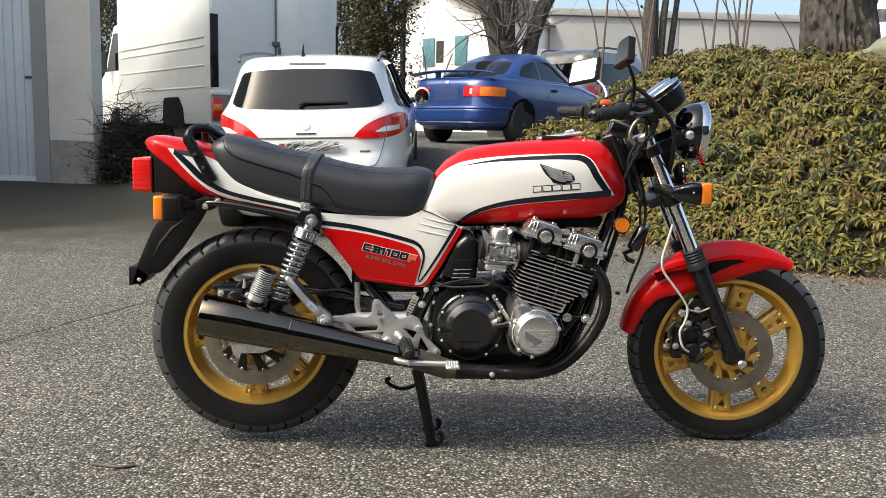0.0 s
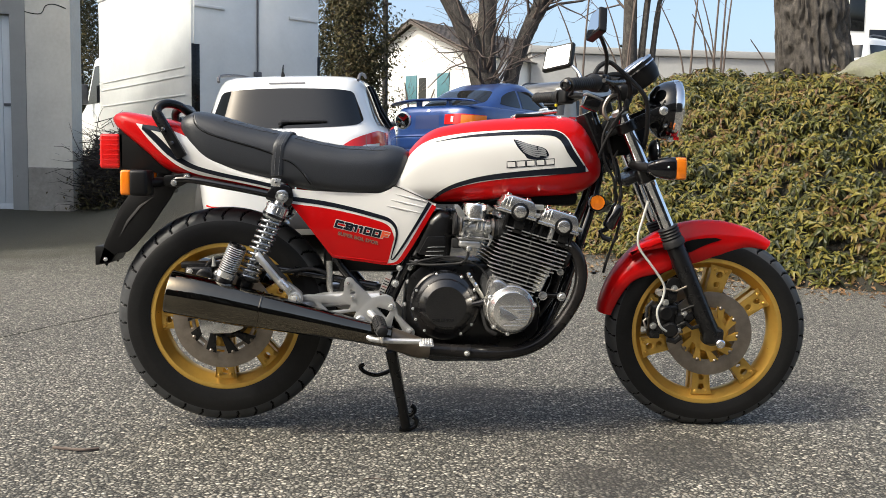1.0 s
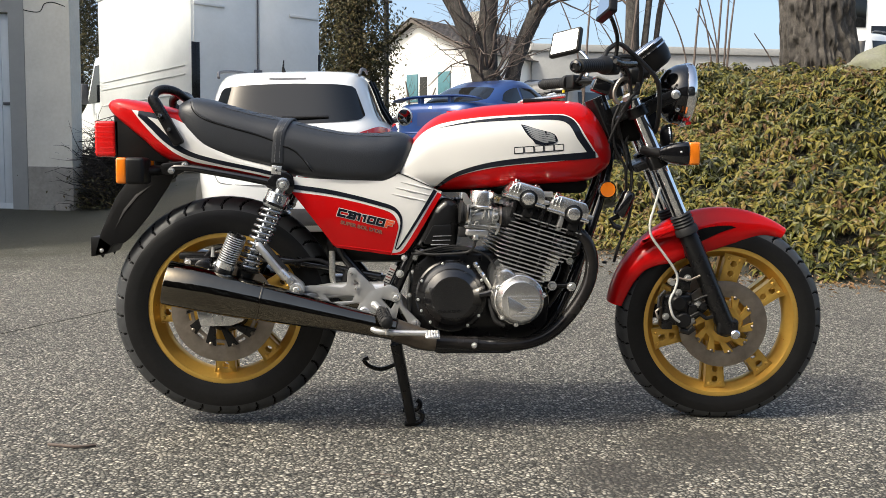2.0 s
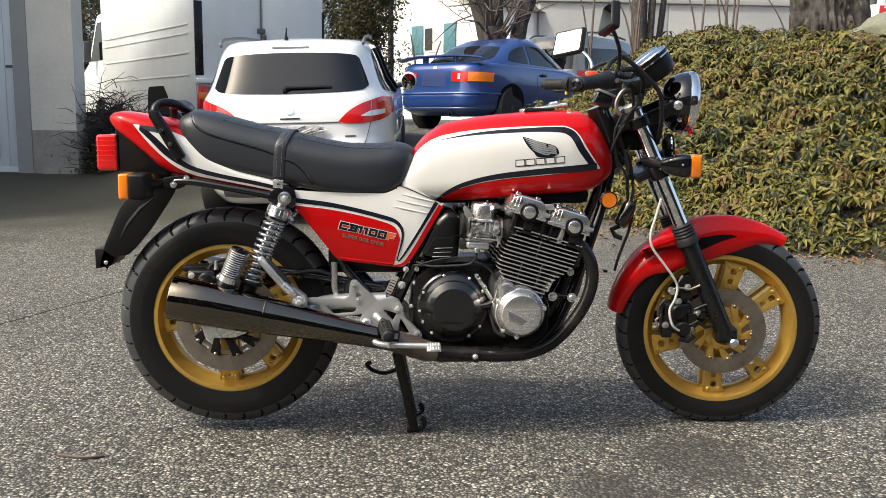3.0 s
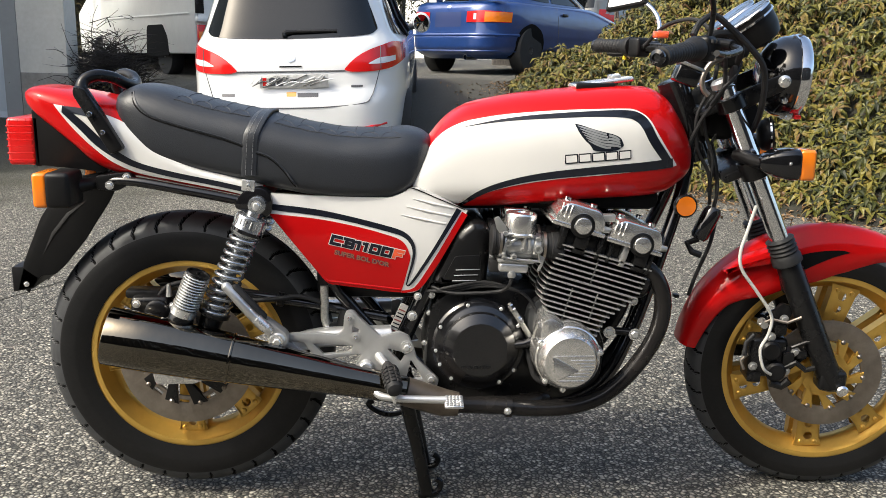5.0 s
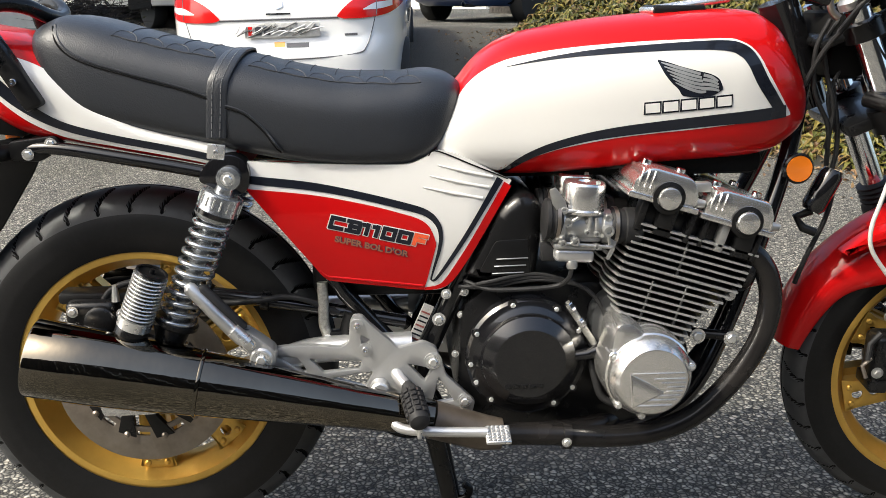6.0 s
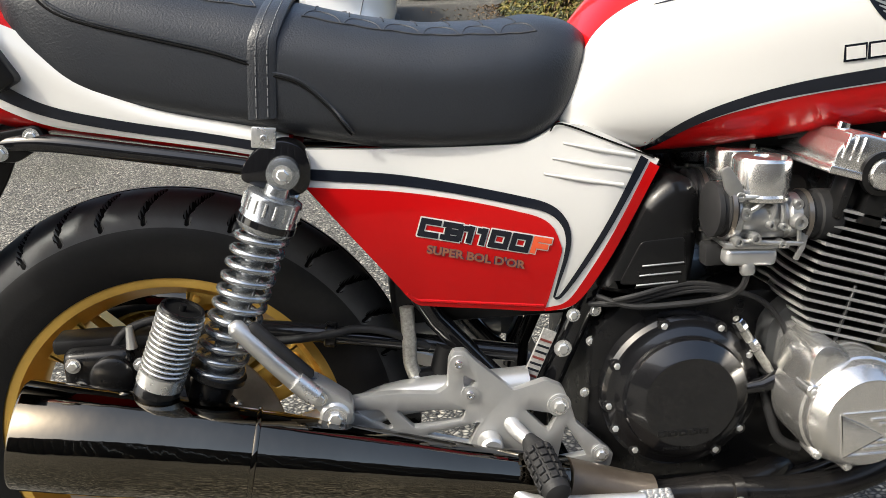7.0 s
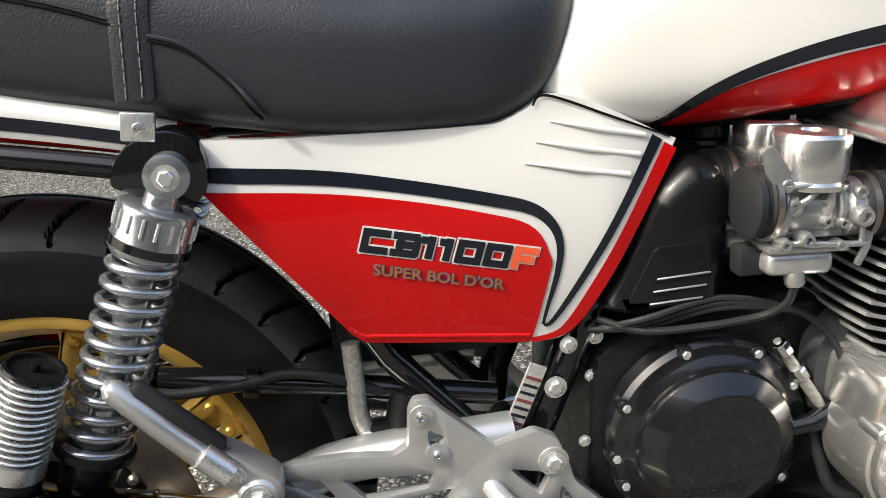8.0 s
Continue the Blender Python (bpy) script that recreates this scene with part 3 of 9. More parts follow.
def tyre_mesh(hub, r, half, rim, pitch):
    """A tyre with slanting grooves cut into its crown."""
    bm = bmesh.new()
    na, ns = 700, 60
    k = round(2 * math.pi / pitch)
    rings, deep, tread = [], set(), set()
    for i in range(ns + 1):
        s = i / ns
        ang = math.pi * s
        y = -half * math.cos(ang)
        base = rim + (r - rim) * (0.14 + 0.86 * math.sin(ang) ** 0.62) if 0 < i < ns else rim
        if i in (0, ns):
            y *= 0.86
        ring = []
        for j in range(na):
            a = 2 * math.pi * j / na
            cut = 0.0
            for side in (0, 1):
                u = s if side == 0 else 1 - s
                if 0.14 < u < 0.45:
                    t = (u - 0.14) / 0.31
                    slant = 0.55 * t ** 1.3 + 0.5 * side + (0.10 if t < 0.18 else 0)
                    f = (a / (2 * math.pi) * k + slant) % 1.0
                    f = min(f, 1 - f)
                    w = 0.070 * (0.62 + 0.38 * math.sin(math.pi * t))
                    if f < w:
                        cut = max(cut, 0.0075 * min(1.0, (w - f) / 0.022) * min(1, t * 8, (1 - t) * 8))
            if abs(s - 0.5) < 0.016:
                cut = 0.004
            rr = base - cut
            ring.append(bm.verts.new((hub.x + rr * math.cos(a), y, hub.z + rr * math.sin(a))))
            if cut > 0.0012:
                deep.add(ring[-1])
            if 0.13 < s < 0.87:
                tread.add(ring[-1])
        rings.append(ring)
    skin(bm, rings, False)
    # groove faces coloured near-black, so the shade inside them is painted
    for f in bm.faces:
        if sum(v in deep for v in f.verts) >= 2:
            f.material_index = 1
        # crown faces take the lighter tone, part wear and part painted sunlight
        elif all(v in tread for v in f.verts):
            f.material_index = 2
    return bm


def rim_mesh(hub, r, half):
    prof = [(r - 0.0165, -half + 0.010), (r - 0.0130, -half + 0.0012), (r - 0.002, -half), (r + 0.003, -half + 0.002), (r + 0.001, -half + 0.010), (r - 0.006, -half + 0.012),
            (r - 0.006, half - 0.012), (r + 0.001, half - 0.010), (r + 0.003, half - 0.002), (r - 0.002, half), (r - 0.0130, half - 0.0012), (r - 0.0165, half - 0.010),
            (r - 0.030, half * 0.45), (r - 0.034, half * 0.3), (r - 0.036, 0), (r - 0.034, -half * 0.3), (r - 0.030, -half * 0.45)]
    return lathe(prof, hub, (0, 1, 0), 96, None, True)


def spoke_mesh(hub, r_in, r_out, a_in, a_out, width, y0):
    """One pressed arm of a boomerang spoke, with lightening holes and folded edges."""
    p0 = np.array((hub.x + r_in * math.cos(a_in), hub.z + r_in * math.sin(a_in)))
    p1 = np.array((hub.x + r_out * math.cos(a_out), hub.z + r_out * math.sin(a_out)))
    d = (p1 - p0) / np.linalg.norm(p1 - p0)
    s = np.array((-d[1], d[0]))
    w0, w1 = width * 0.40, width * 0.56
    out = filleted([p0 + s * w0, p0 - s * w0, p1 - s * w1 - d * 0.02, p1 - s * w1 * 1.25, p1 + s * w1 * 1.25, p1 + s * w1 - d * 0.02], 0.006, 3)
    ln = np.linalg.norm(p1 - p0)
    holes = []
    for k, hr in ((0.36, 0.0085), (0.60, 0.0095), (0.82, 0.0105)):
        c = p0 + d * ln * k
        holes.append([(c[0] + hr * math.cos(t), c[1] + hr * math.sin(t)) for t in np.linspace(0, 2 * math.pi, 13)[:-1]])
    bm = plate(out, y0, y0 + 0.0035, holes, 0.001)
    for sg in (1, -1):
        q0, q1 = p0 + s * w0 * sg, p1 + s * w1 * sg
        e = s * sg * 0.0015
        v = [bm.verts.new((q[0] + o[0], y, q[1] + o[1])) for q in (q0, q1) for o in (e, -e) for y in (y0, y0 + 0.028)]
        a, b, c, f, g, h, i, j = v
        for quad in ((a, b, h, g), (c, f, j, i), (a, c, i, g), (b, f, j, h), (a, b, f, c), (g, h, j, i)):
            bm.faces.new(quad)
    for k in (-1, 1):
        c = p1 - d * 0.012 + s * w1 * 0.6 * k
        lathe([(0.006, 0), (0.006, 0.002), (0.004, 0.0045), (0.0003, 0.005)], (c[0], y0, c[1]), (0, -1, 0), 12, bm)
    return bm


def disc_mesh(hub, r_out, r_in, y, holes):
    n = 64
    out = [(hub.x + r_out * math.cos(a), hub.z + r_out * math.sin(a)) for a in np.linspace(0, 2 * math.pi, n + 1)[:-1]]
    cut = [[(hub.x + r_in * math.cos(a), hub.z + r_in * math.sin(a)) for a in np.linspace(0, 2 * math.pi, n + 1)[:-1]]]
    for i in range(holes):
        a0 = 2 * math.pi * i / holes + 0.2
        rr = r_in + 0.010
        slot = []
        for t in np.linspace(-0.11, 0.11, 5):
            slot.append((hub.x + (rr + 0.007) * math.cos(a0 + t), hub.z + (rr + 0.007) * math.sin(a0 + t)))
        for t in np.linspace(0.11, -0.11, 5):
            slot.append((hub.x + rr * math.cos(a0 + t), hub.z + rr * math.sin(a0 + t)))
        cut.append(slot)
    return plate(out, y, y + 0.005, cut, 0.0008)


def wheel(name, hub, r, half, rim_r, rim_half, legs, turn, label, disc_r, disc_y, sides):
    rim = part(name, turn(rim_mesh(hub, rim_r, rim_half)), GOLD, bike, label, angle=50)
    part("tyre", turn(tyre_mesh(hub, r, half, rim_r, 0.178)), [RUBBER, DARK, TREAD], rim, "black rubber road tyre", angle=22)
    for side in sides:
        for pair in legs:
            mean = sum(pair) / 2
            for a in pair:
                y0 = -0.030 if side < 0 else 0.0265
                a_in = radians(mean + (a - mean) * 1.35)
                part("spoke", turn(spoke_mesh(hub, 0.066, rim_r - 0.026, a_in, radians(a), 0.052, y0)), GOLD, rim, angle=30)
    bm = lathe([(0.020, -0.075), (0.042, -0.070), (0.060, -0.045), (0.072, -0.034), (0.072, 0.034), (0.060, 0.045), (0.042, 0.070), (0.020, 0.075)], hub, (0, 1, 0), 40)
    part("hub", turn(bm), GOLD if name == "front_wheel" else SATIN, rim)
    for y in ([disc_y, -disc_y] if name == "front_wheel" else [disc_y]):
        part("brake_disc", turn(disc_mesh(hub, disc_r, disc_r - (0.064 if name == "rear_wheel" else 0.050), y, 10 if name == "rear_wheel" else 0)), STEEL, rim, "worn steel brake disc")
        bm = bmesh.new()
        for i in range(10):
            a0 = 2 * math.pi * i / 10
            ca, sa = math.cos(a0), math.sin(a0)
            cb, sb = math.cos(a0 + 0.42), math.sin(a0 + 0.42)
            arm = [(hub.x + 0.045 * ca, hub.z + 0.045 * sa), (hub.x + 0.045 * math.cos(a0 + 0.3), hub.z + 0.045 * math.sin(a0 + 0.3)),
                   (hub.x + (disc_r - 0.043) * math.cos(a0 + 0.72), hub.z + (disc_r - 0.043) * math.sin(a0 + 0.72)),
                   (hub.x + (disc_r - 0.043) * cb, hub.z + (disc_r - 0.043) * sb)]
            part("carrier_arm", turn(plate(arm, y - 0.004, y + 0.008, (), 0.001)), GOLD if name == "front_wheel" else SATIN, rim)
            c = disc_r - 0.046
            part("rivet", turn(lathe([(0.006, 0), (0.006, 0.006), (0.003, 0.009), (0.0003, 0.009)], (hub.x + c * math.cos(a0 + 0.57), y, hub.z + c * math.sin(a0 + 0.57)), (0, -1, 0), 10)), STEEL, rim)
        lathe([(0.056, -0.004), (0.056, 0.008), (0.03, 0.008), (0.03, -0.004)], (hub.x, y, hub.z), (0, 1, 0), 40, bm, True)
        part("disc_carrier", turn(bm), GOLD if name == "front_wheel" else SATIN, rim)
    return rim


rear_wheel = wheel("rear_wheel", REAR_HUB, 0.333, 0.066, 0.226, 0.055, ((134, 184), (-92, -47), (25, 72)), lambda b: b, "gold boomerang-spoke rear wheel", 0.152, -0.088, (-1, 1))
front_wheel = wheel("front_wheel", FRONT_HUB, 0.319, 0.052, 0.238, 0.044, ((33, 79), (156, 197), (-91, -46)), steered, "gold boomerang-spoke front wheel", 0.135, -0.070, (-1, 1))

# fuel tank
TANK = Loft([(0.50, 0.75, 0.775, 0.085), (0.525, 0.735, 0.815, 0.112), (0.556, 0.722, 0.868, 0.122), (0.60, 0.714, 0.918, 0.130), (0.645, 0.712, 0.944, 0.137), (0.70, 0.714, 0.957, 0.146),
             (0.776, 0.720, 0.970, 0.155), (0.90, 0.731, 0.982, 0.160), (1.00, 0.737, 0.988, 0.156), (1.045, 0.740, 0.986, 0.149), (1.085, 0.748, 0.968, 0.136), (1.115, 0.765, 0.930, 0.118),
             (1.14, 0.785, 0.885, 0.092), (1.155, 0.808, 0.855, 0.055), (1.159, 0.825, 0.84, 0.012)], 2.7, 3.4, 0.40)
tank = part("fuel_tank", TANK.mesh(110, 64), RED, bike, "glossy candy red fuel tank with a white side panel", angle=60)
PANEL_TOP = [(0.514, 0.770), (0.540, 0.826), (0.560, 0.860), (0.585, 0.885), (0.61, 0.900), (0.64, 0.911), (0.76, 0.930), (0.90, 0.939), (0.985, 0.941), (1.015, 0.931), (1.032, 0.915), (1.050, 0.886), (1.098, 0.820)]
PANEL_LOW = [(0.514, 0.765), (0.56, 0.745), (0.616, 0.720), (0.64, 0.737), (0.67, 0.752), (0.72, 0.769), (0.813, 0.787), (0.95, 0.801), (1.098, 0.817)]
part("tank_panel", sheet(PANEL_LOW, PANEL_TOP, 0.514, 1.098, TANK.y, 0.0008, 0.0, 90, 26), WHITE, tank, "white tank side panel", angle=80)
bm = ribbon([(0.628, 0.897), (0.70, 0.911), (0.78, 0.921), (0.90, 0.929), (0.975, 0.930), (1.004, 0.922), (1.021, 0.905), (1.040, 0.872), (1.0745, 0.828)],
            [0.001, 0.005, 0.009, 0.012, 0.016, 0.020, 0.021, 0.021, 0.019], TANK.y, 0.0016, 10)
ribbon([(1.088, 0.8245), (1.03, 0.8185), (0.95, 0.812), (0.88, 0.805), (0.813, 0.797), (0.76, 0.788), (0.715, 0.776), (0.68, 0.763), (0.65, 0.746), (0.622, 0.722)],
       [0.020, 0.020, 0.018, 0.017, 0.016, 0.014, 0.013, 0.012, 0.011, 0.008], TANK.y, 0.0017, 10, bm)
part("tank_stripe", bm, STRIPE, tank, "black tank stripe", angle=80)
# feathered wing badge over five plain letter-sized blocks
wing_low = [(0.864, 0.906), (0.874, 0.888), (0.886, 0.873), (0.897, 0.863), (0.905, 0.8525), (0.930, 0.850), (0.955, 0.853), (0.970, 0.862)]
wing_top = [(0.864, 0.909), (0.880, 0.905), (0.902, 0.898), (0.925, 0.892), (0.950, 0.886), (0.964, 0.878), (0.970, 0.866)]
part("wing_badge", sheet(wing_low, wing_top, 0.864, 0.970, TANK.y, 0.0018, 0, 40, 10), STRIPE, tank, angle=80)
for i in range(6):
    p = [(0.869 + 0.0045 * i, 0.9045 - 0.0062 * i), (0.889 + 0.0042 * i, 0.8985 - 0.0066 * i), (0.912 + 0.0036 * i, 0.8920 - 0.0066 * i), (0.932 + 0.002 * i, 0.8865 - 0.0055 * i)]
    part("feather", ribbon(p, [0.0014, 0.0044, 0.0046, 0.0040], TANK.y, 0.0026, 6), GREY, tank, angle=80)
for i in range(4):
    p = [(0.937 - 0.001 * i, 0.8850 - 0.0070 * i), (0.950 + 0.001 * i, 0.8815 - 0.0062 * i), (0.961 + 0.001 * i, 0.8750 - 0.0050 * i)]
    part("feather", ribbon(p, [0.0046, 0.0050, 0.0030], TANK.y, 0.0026, 6), GREY, tank, angle=80)
for i in range(5):
    x0, z0 = 0.843 + 0.0292 * i, 0.8225 + 0.0024 * i
    lo = [(x0, z0), (x0 + 0.0278, z0 + 0.0023)]
    hi = [(x0, z0 + 0.0200), (x0 + 0.0278, z0 + 0.0223)]
    part("badge_block", sheet(lo, hi, x0, x0 + 0.0278, TANK.y, 0.0020, 0, 4, 4), STRIPE, tank, angle=80)
    part("badge_inlay", ribbon([(x0 + 0.0024, z0 + 0.0102), (x0 + 0.0256, z0 + 0.0121)], [0.0148, 0.0148], TANK.y, 0.0030, 4), WHITE, tank, angle=80)
# filler cap
bm = box(0.885, 0.975, -0.045, 0.035, 0.976, 0.993, 0.005)
part("filler_recess", bm, PLASTIC, tank)
AT = Matrix.Translation((0.950, 0.0, 0.984)) @ Matrix.Rotation(-0.14, 4, "Y")
bm = box(-0.068, 0.070, -0.040, 0.040, 0.004, 0.015, 0.005, None, 3, AT)
box(0.020, 0.046, -0.018, 0.018, 0.008, 0.024, 0.005, bm, 2, AT)
part("filler_cap", bm, ALLOY, tank, "polished filler cap")

# side cover: white with a red field, black pin-stripes and ribs
COVER_LOW = [(0.200, 0.716), (0.26, 0.640), (0.31, 0.574), (0.322, 0.5575), (0.334, 0.5485), (0.35, 0.546), (0.42, 0.537), (0.49, 0.5275), (0.514, 0.5265), (0.532, 0.534), (0.555, 0.568), (0.60, 0.646), (0.638, 0.712)]
COVER_TOP = [(0.200, 0.752), (0.29, 0.746), (0.46, 0.742), (0.495, 0.753), (0.514, 0.764), (0.638, 0.7125)]


def cover_y(x, z):
    """Half width of the side cover: gently crowned, tucked in at the bottom and along its front edge."""
    h = (z - 0.53) / 0.22
    return 0.125 + 0.012 * math.sin(min(max(h, 0), 1) * math.pi) - 0.012 * smooth(0.56, 0.64, x) + 0.010 * smooth(0.35, 0.2, x)


cover = part("side_cover", sheet(COVER_LOW, COVER_TOP, 0.200, 0.638, cover_y, 0, 0.012, 70, 24), WHITE, bike, "white and red side cover with black stripes", angle=50)
mirror_low = sheet(COVER_LOW, COVER_TOP, 0.200, 0.638, cover_y, 0, 0.012, 40, 10)
bmesh.ops.scale(mirror_low, vec=(1, -1, 1), verts=mirror_low.verts[:])
part("side_cover", mirror_low, RED, bike)
FIELD_TOP = [(0.206, 0.7085), (0.30, 0.697), (0.38, 0.682), (0.455, 0.6625), (0.487, 0.651), (0.503, 0.636), (0.5115, 0.612)]
FIELD_LOW = [(0.206, 0.7075), (0.26, 0.639), (0.31, 0.573), (0.322, 0.5565), (0.334, 0.5475), (0.35, 0.545), (0.42, 0.536), (0.492, 0.5275), (0.494, 0.535), (0.5115, 0.606)]
part("red_field", sheet(FIELD_LOW, FIELD_TOP, 0.206, 0.5115, cover_y, 0.0010, 0, 60, 20), RED, cover, "red lower field", angle=80)
bm = ribbon([(0.204, 0.7235), (0.30, 0.711), (0.38, 0.695), (0.455, 0.676), (0.494, 0.6635), (0.513, 0.646), (0.5195, 0.625), (0.517, 0.600), (0.508, 0.566), (0.503, 0.545)],
            [0.013, 0.013, 0.012, 0.012, 0.011, 0.009, 0.007, 0.006, 0.004, 0.003], cover_y, 0.0012, 10)
ribbon([(0.5035, 0.5445), (0.513, 0.548), (0.540, 0.588), (0.585, 0.661), (0.619, 0.716)], [0.003, 0.005, 0.007, 0.009, 0.012], cover_y, 0.0012, 8, bm)
part("cover_stripe", bm, STRIPE, cover, angle=80)
part("cover_edge", ribbon([(0.492, 0.529), (0.515, 0.532), (0.532, 0.543), (0.556, 0.579), (0.595, 0.645), (0.632, 0.707)], [0.005, 0.007, 0.012, 0.014, 0.014, 0.014], cover_y, 0.0013, 8), RED, cover, "red front edge", angle=80)
part("cover_lip", tube(rounded([(x, -cover_y(x, z) - 0.0006, z) for x, z in ((0.318, 0.5655), (0.330, 0.5555), (0.35, 0.5525), (0.42, 0.5435), (0.49, 0.5345))], 6, False), 0.0022, 8), RED, cover)
part("joint_line", ribbon([(0.500, 0.7555), (0.514, 0.7635), (0.575, 0.7390), (0.632, 0.7150)], [0.0020, 0.0024, 0.0024, 0.0020], cover_y, 0.0016, 8), DARK, cover, angle=80)
for a, b in (((0.516, 0.740), (0.606, 0.719)), ((0.502, 0.723), (0.600, 0.702)), ((0.490, 0.705), (0.589, 0.685))):
    bm = tube([(a[0], -cover_y(*a) - 0.000, a[1]), ((a[0] + b[0]) / 2, -cover_y((a[0] + b[0]) / 2, (a[1] + b[1]) / 2) - 0.001, (a[1] + b[1]) / 2), (b[0], -cover_y(*b), b[1])], [0.0012, 0.0030, 0.0030], 10)
    part("rib", bm, WHITE, cover, angle=60)
# model letters: square-cut strokes on a slant
STROKES = {"C": [((1, 1), (0, 1)), ((0, 1), (0, 0)), ((0, 0), (1, 0))], "B": [((0.08, 1), (0.08, 0)), ((-0.22, 1), (0.86, 1)), ((0, 0.5), (0.80, 0.5)), ((-0.22, 0), (0.86, 0)), ((0.95, 0.92), (0.95, 0.62)), ((0.95, 0.38), (0.95, 0.08))],
           "1": [((0.8, 1), (0.8, 0)), ((0.3, 0.92), (0.8, 0.92))], "0": [((0, 0), (0, 1)), ((0, 1), (1, 1)), ((1, 1), (1, 0)), ((1, 0), (0, 0))], "F": [((0, 0), (0, 1)), ((0, 1), (1, 1)), ((0, 0.48), (0.85, 0.48))]}
LINE = [("C", 0.0, 0.0185), ("B", 0.0300, 0.0165), ("1", 0.0485, 0.0120), ("1", 0.0645, 0.0120), ("0", 0.0850, 0.0175), ("0", 0.1110, 0.0175), ("F", 0.1370, 0.0165)]
for wide, off in ((0.0100, 0.0016), (0.0070, 0.0024)):
    for glyph, x0, w in LINE:
        bm = bmesh.new()
        for k, (p, q) in enumerate(STROKES[glyph]):
            ends = []
            d = np.array(q, float) - np.array(p, float)
            d = d / np.linalg.norm(d)
            for e, sgn in ((p, -1), (q, 1)):
                lx, lz = x0 + e[0] * w + d[0] * sgn * wide * 0.42, e[1] * 0.0165 + d[1] * sgn * wide * 0.42
                sx = lx + 0.30 * lz
                ends.append((0.3375 + sx, 0.6430 + lz - 0.235 * sx))
            ribbon(ends, [wide, wide], cover_y, off + 0.00006 * k, 4, bm)
        part("model_letter", bm, WHITE if wide > 0.009 else DECAL if glyph == "F" else STRIPE, cover, angle=80)
for material, off, bold in ((BLUEINK, 0.0020, 0.075), (BRONZE, 0.0027, 0.030)):
    part("model_line", lettering("SUPER BOL D'OR", (0.3440, 0.6170), 0.0118, 0.121, cover_y, off, 0.12, -0.245, bold=bold), material, cover, angle=80)

# tail cowl
TAIL = Loft([(-0.328, 0.946, 0.957, 0.045), (-0.314, 0.930, 0.968, 0.076), (-0.29, 0.908, 0.973, 0.098), (-0.25, 0.876, 0.969, 0.112), (-0.21, 0.842, 0.962, 0.120), (-0.17, 0.806, 0.955, 0.124), (-0.13, 0.787, 0.943, 0.126), (-0.10, 0.781, 0.925, 0.127),
             (-0.03, 0.770, 0.862, 0.131), (0.05, 0.757, 0.815, 0.133), (0.15, 0.738, 0.788, 0.133), (0.194, 0.727, 0.770, 0.132)], 3.2, 5.0, 0.5)
tail = part("tail_cowl", TAIL.mesh(70, 44), RED, bike, "red duck-tail seat cowl with white and black stripes", angle=55)


def tail_y(x, z):
    b, t, w = TAIL.at(x)
    return float(max(TAIL.y(x, z), 0.55 * w))


part("tail_panel", sheet([(-0.243, 0.934), (-0.21, 0.893), (-0.17, 0.852), (-0.12, 0.813), (-0.07, 0.791), (0.0, 0.778), (0.1, 0.759), (0.190, 0.738)],
                         [(-0.243, 0.936), (-0.16, 0.922), (-0.10, 0.900), (-0.06, 0.862), (-0.03, 0.845), (0.05, 0.805), (0.15, 0.780), (0.190, 0.768)], -0.243, 0.190, tail_y, 0.0022, 0, 60, 8), WHITE, tail, "white tail panel", angle=80)
bm = ribbon([(-0.222, 0.925), (-0.185, 0.892), (-0.150, 0.857), (-0.112, 0.829), (-0.07, 0.809), (0.0, 0.791), (0.1, 0.771), (0.189, 0.7505)], [0.014, 0.018, 0.019, 0.016, 0.013, 0.012, 0.011, 0.011], tail_y, 0.0030, 8)
ribbon([(-0.225, 0.927), (-0.185, 0.921), (-0.155, 0.912)], [0.012, 0.014, 0.012], tail_y, 0.0031, 5, bm)
part("tail_stripe", bm, STRIPE, tail, angle=80)
# black panel and lamp under the cowl
part("tail_infill", plate(filleted([(-0.302, 0.925), (-0.298, 0.803), (-0.215, 0.795), (-0.15, 0.788), (-0.14, 0.805), (-0.21, 0.862), (-0.27, 0.918)], 0.008), -0.088, 0.088, (), 0.003), PLASTIC, bike)
lamp = part("tail_lamp", box(-0.356, -0.298, -0.092, 0.092, 0.803, 0.905, 0.008, None, 3), REDLENS, bike, "ribbed red tail lamp")
for i in range(6):
    part("lens_rib", box(-0.3563, -0.300, -0.0923, 0.0923, 0.813 + i * 0.0145, 0.8165 + i * 0.0145, 0.0012), REDLENS, lamp)
for i in range(3):
    part("lens_rib", box(-0.348 + i * 0.017, -0.3465 + i * 0.017, -0.0922, 0.0922, 0.806, 0.902, 0.001), REDLENS, lamp)
part("lamp_base", box(-0.302, -0.288, -0.088, 0.088, 0.80, 0.908, 0.004), PLASTIC, lamp)

# grab rail
gp = rounded([(-0.112, -0.132, 0.840), (-0.134, -0.132, 0.879), (-0.158, -0.130, 0.919), (-0.179, -0.124, 0.960), (-0.178, -0.114, 0.984), (-0.158, -0.100, 0.996), (-0.130, -0.075, 0.992), (-0.112, -0.04, 0.978), (-0.106, 0.0, 0.972)], 6, False)
gp = gp + [np.array((q[0], -q[1], q[2])) for q in gp[-2::-1]]
bm = tube(gp, 0.0125, 12)
rail = part("grab_rail", bm, SATIN, bike, "black grab rail behind the seat")
for q in ((-0.134, 0.880), (-0.158, 0.918)):
    bolt(q[0], -0.1475, q[1], rail, 0.9, SOCKET)
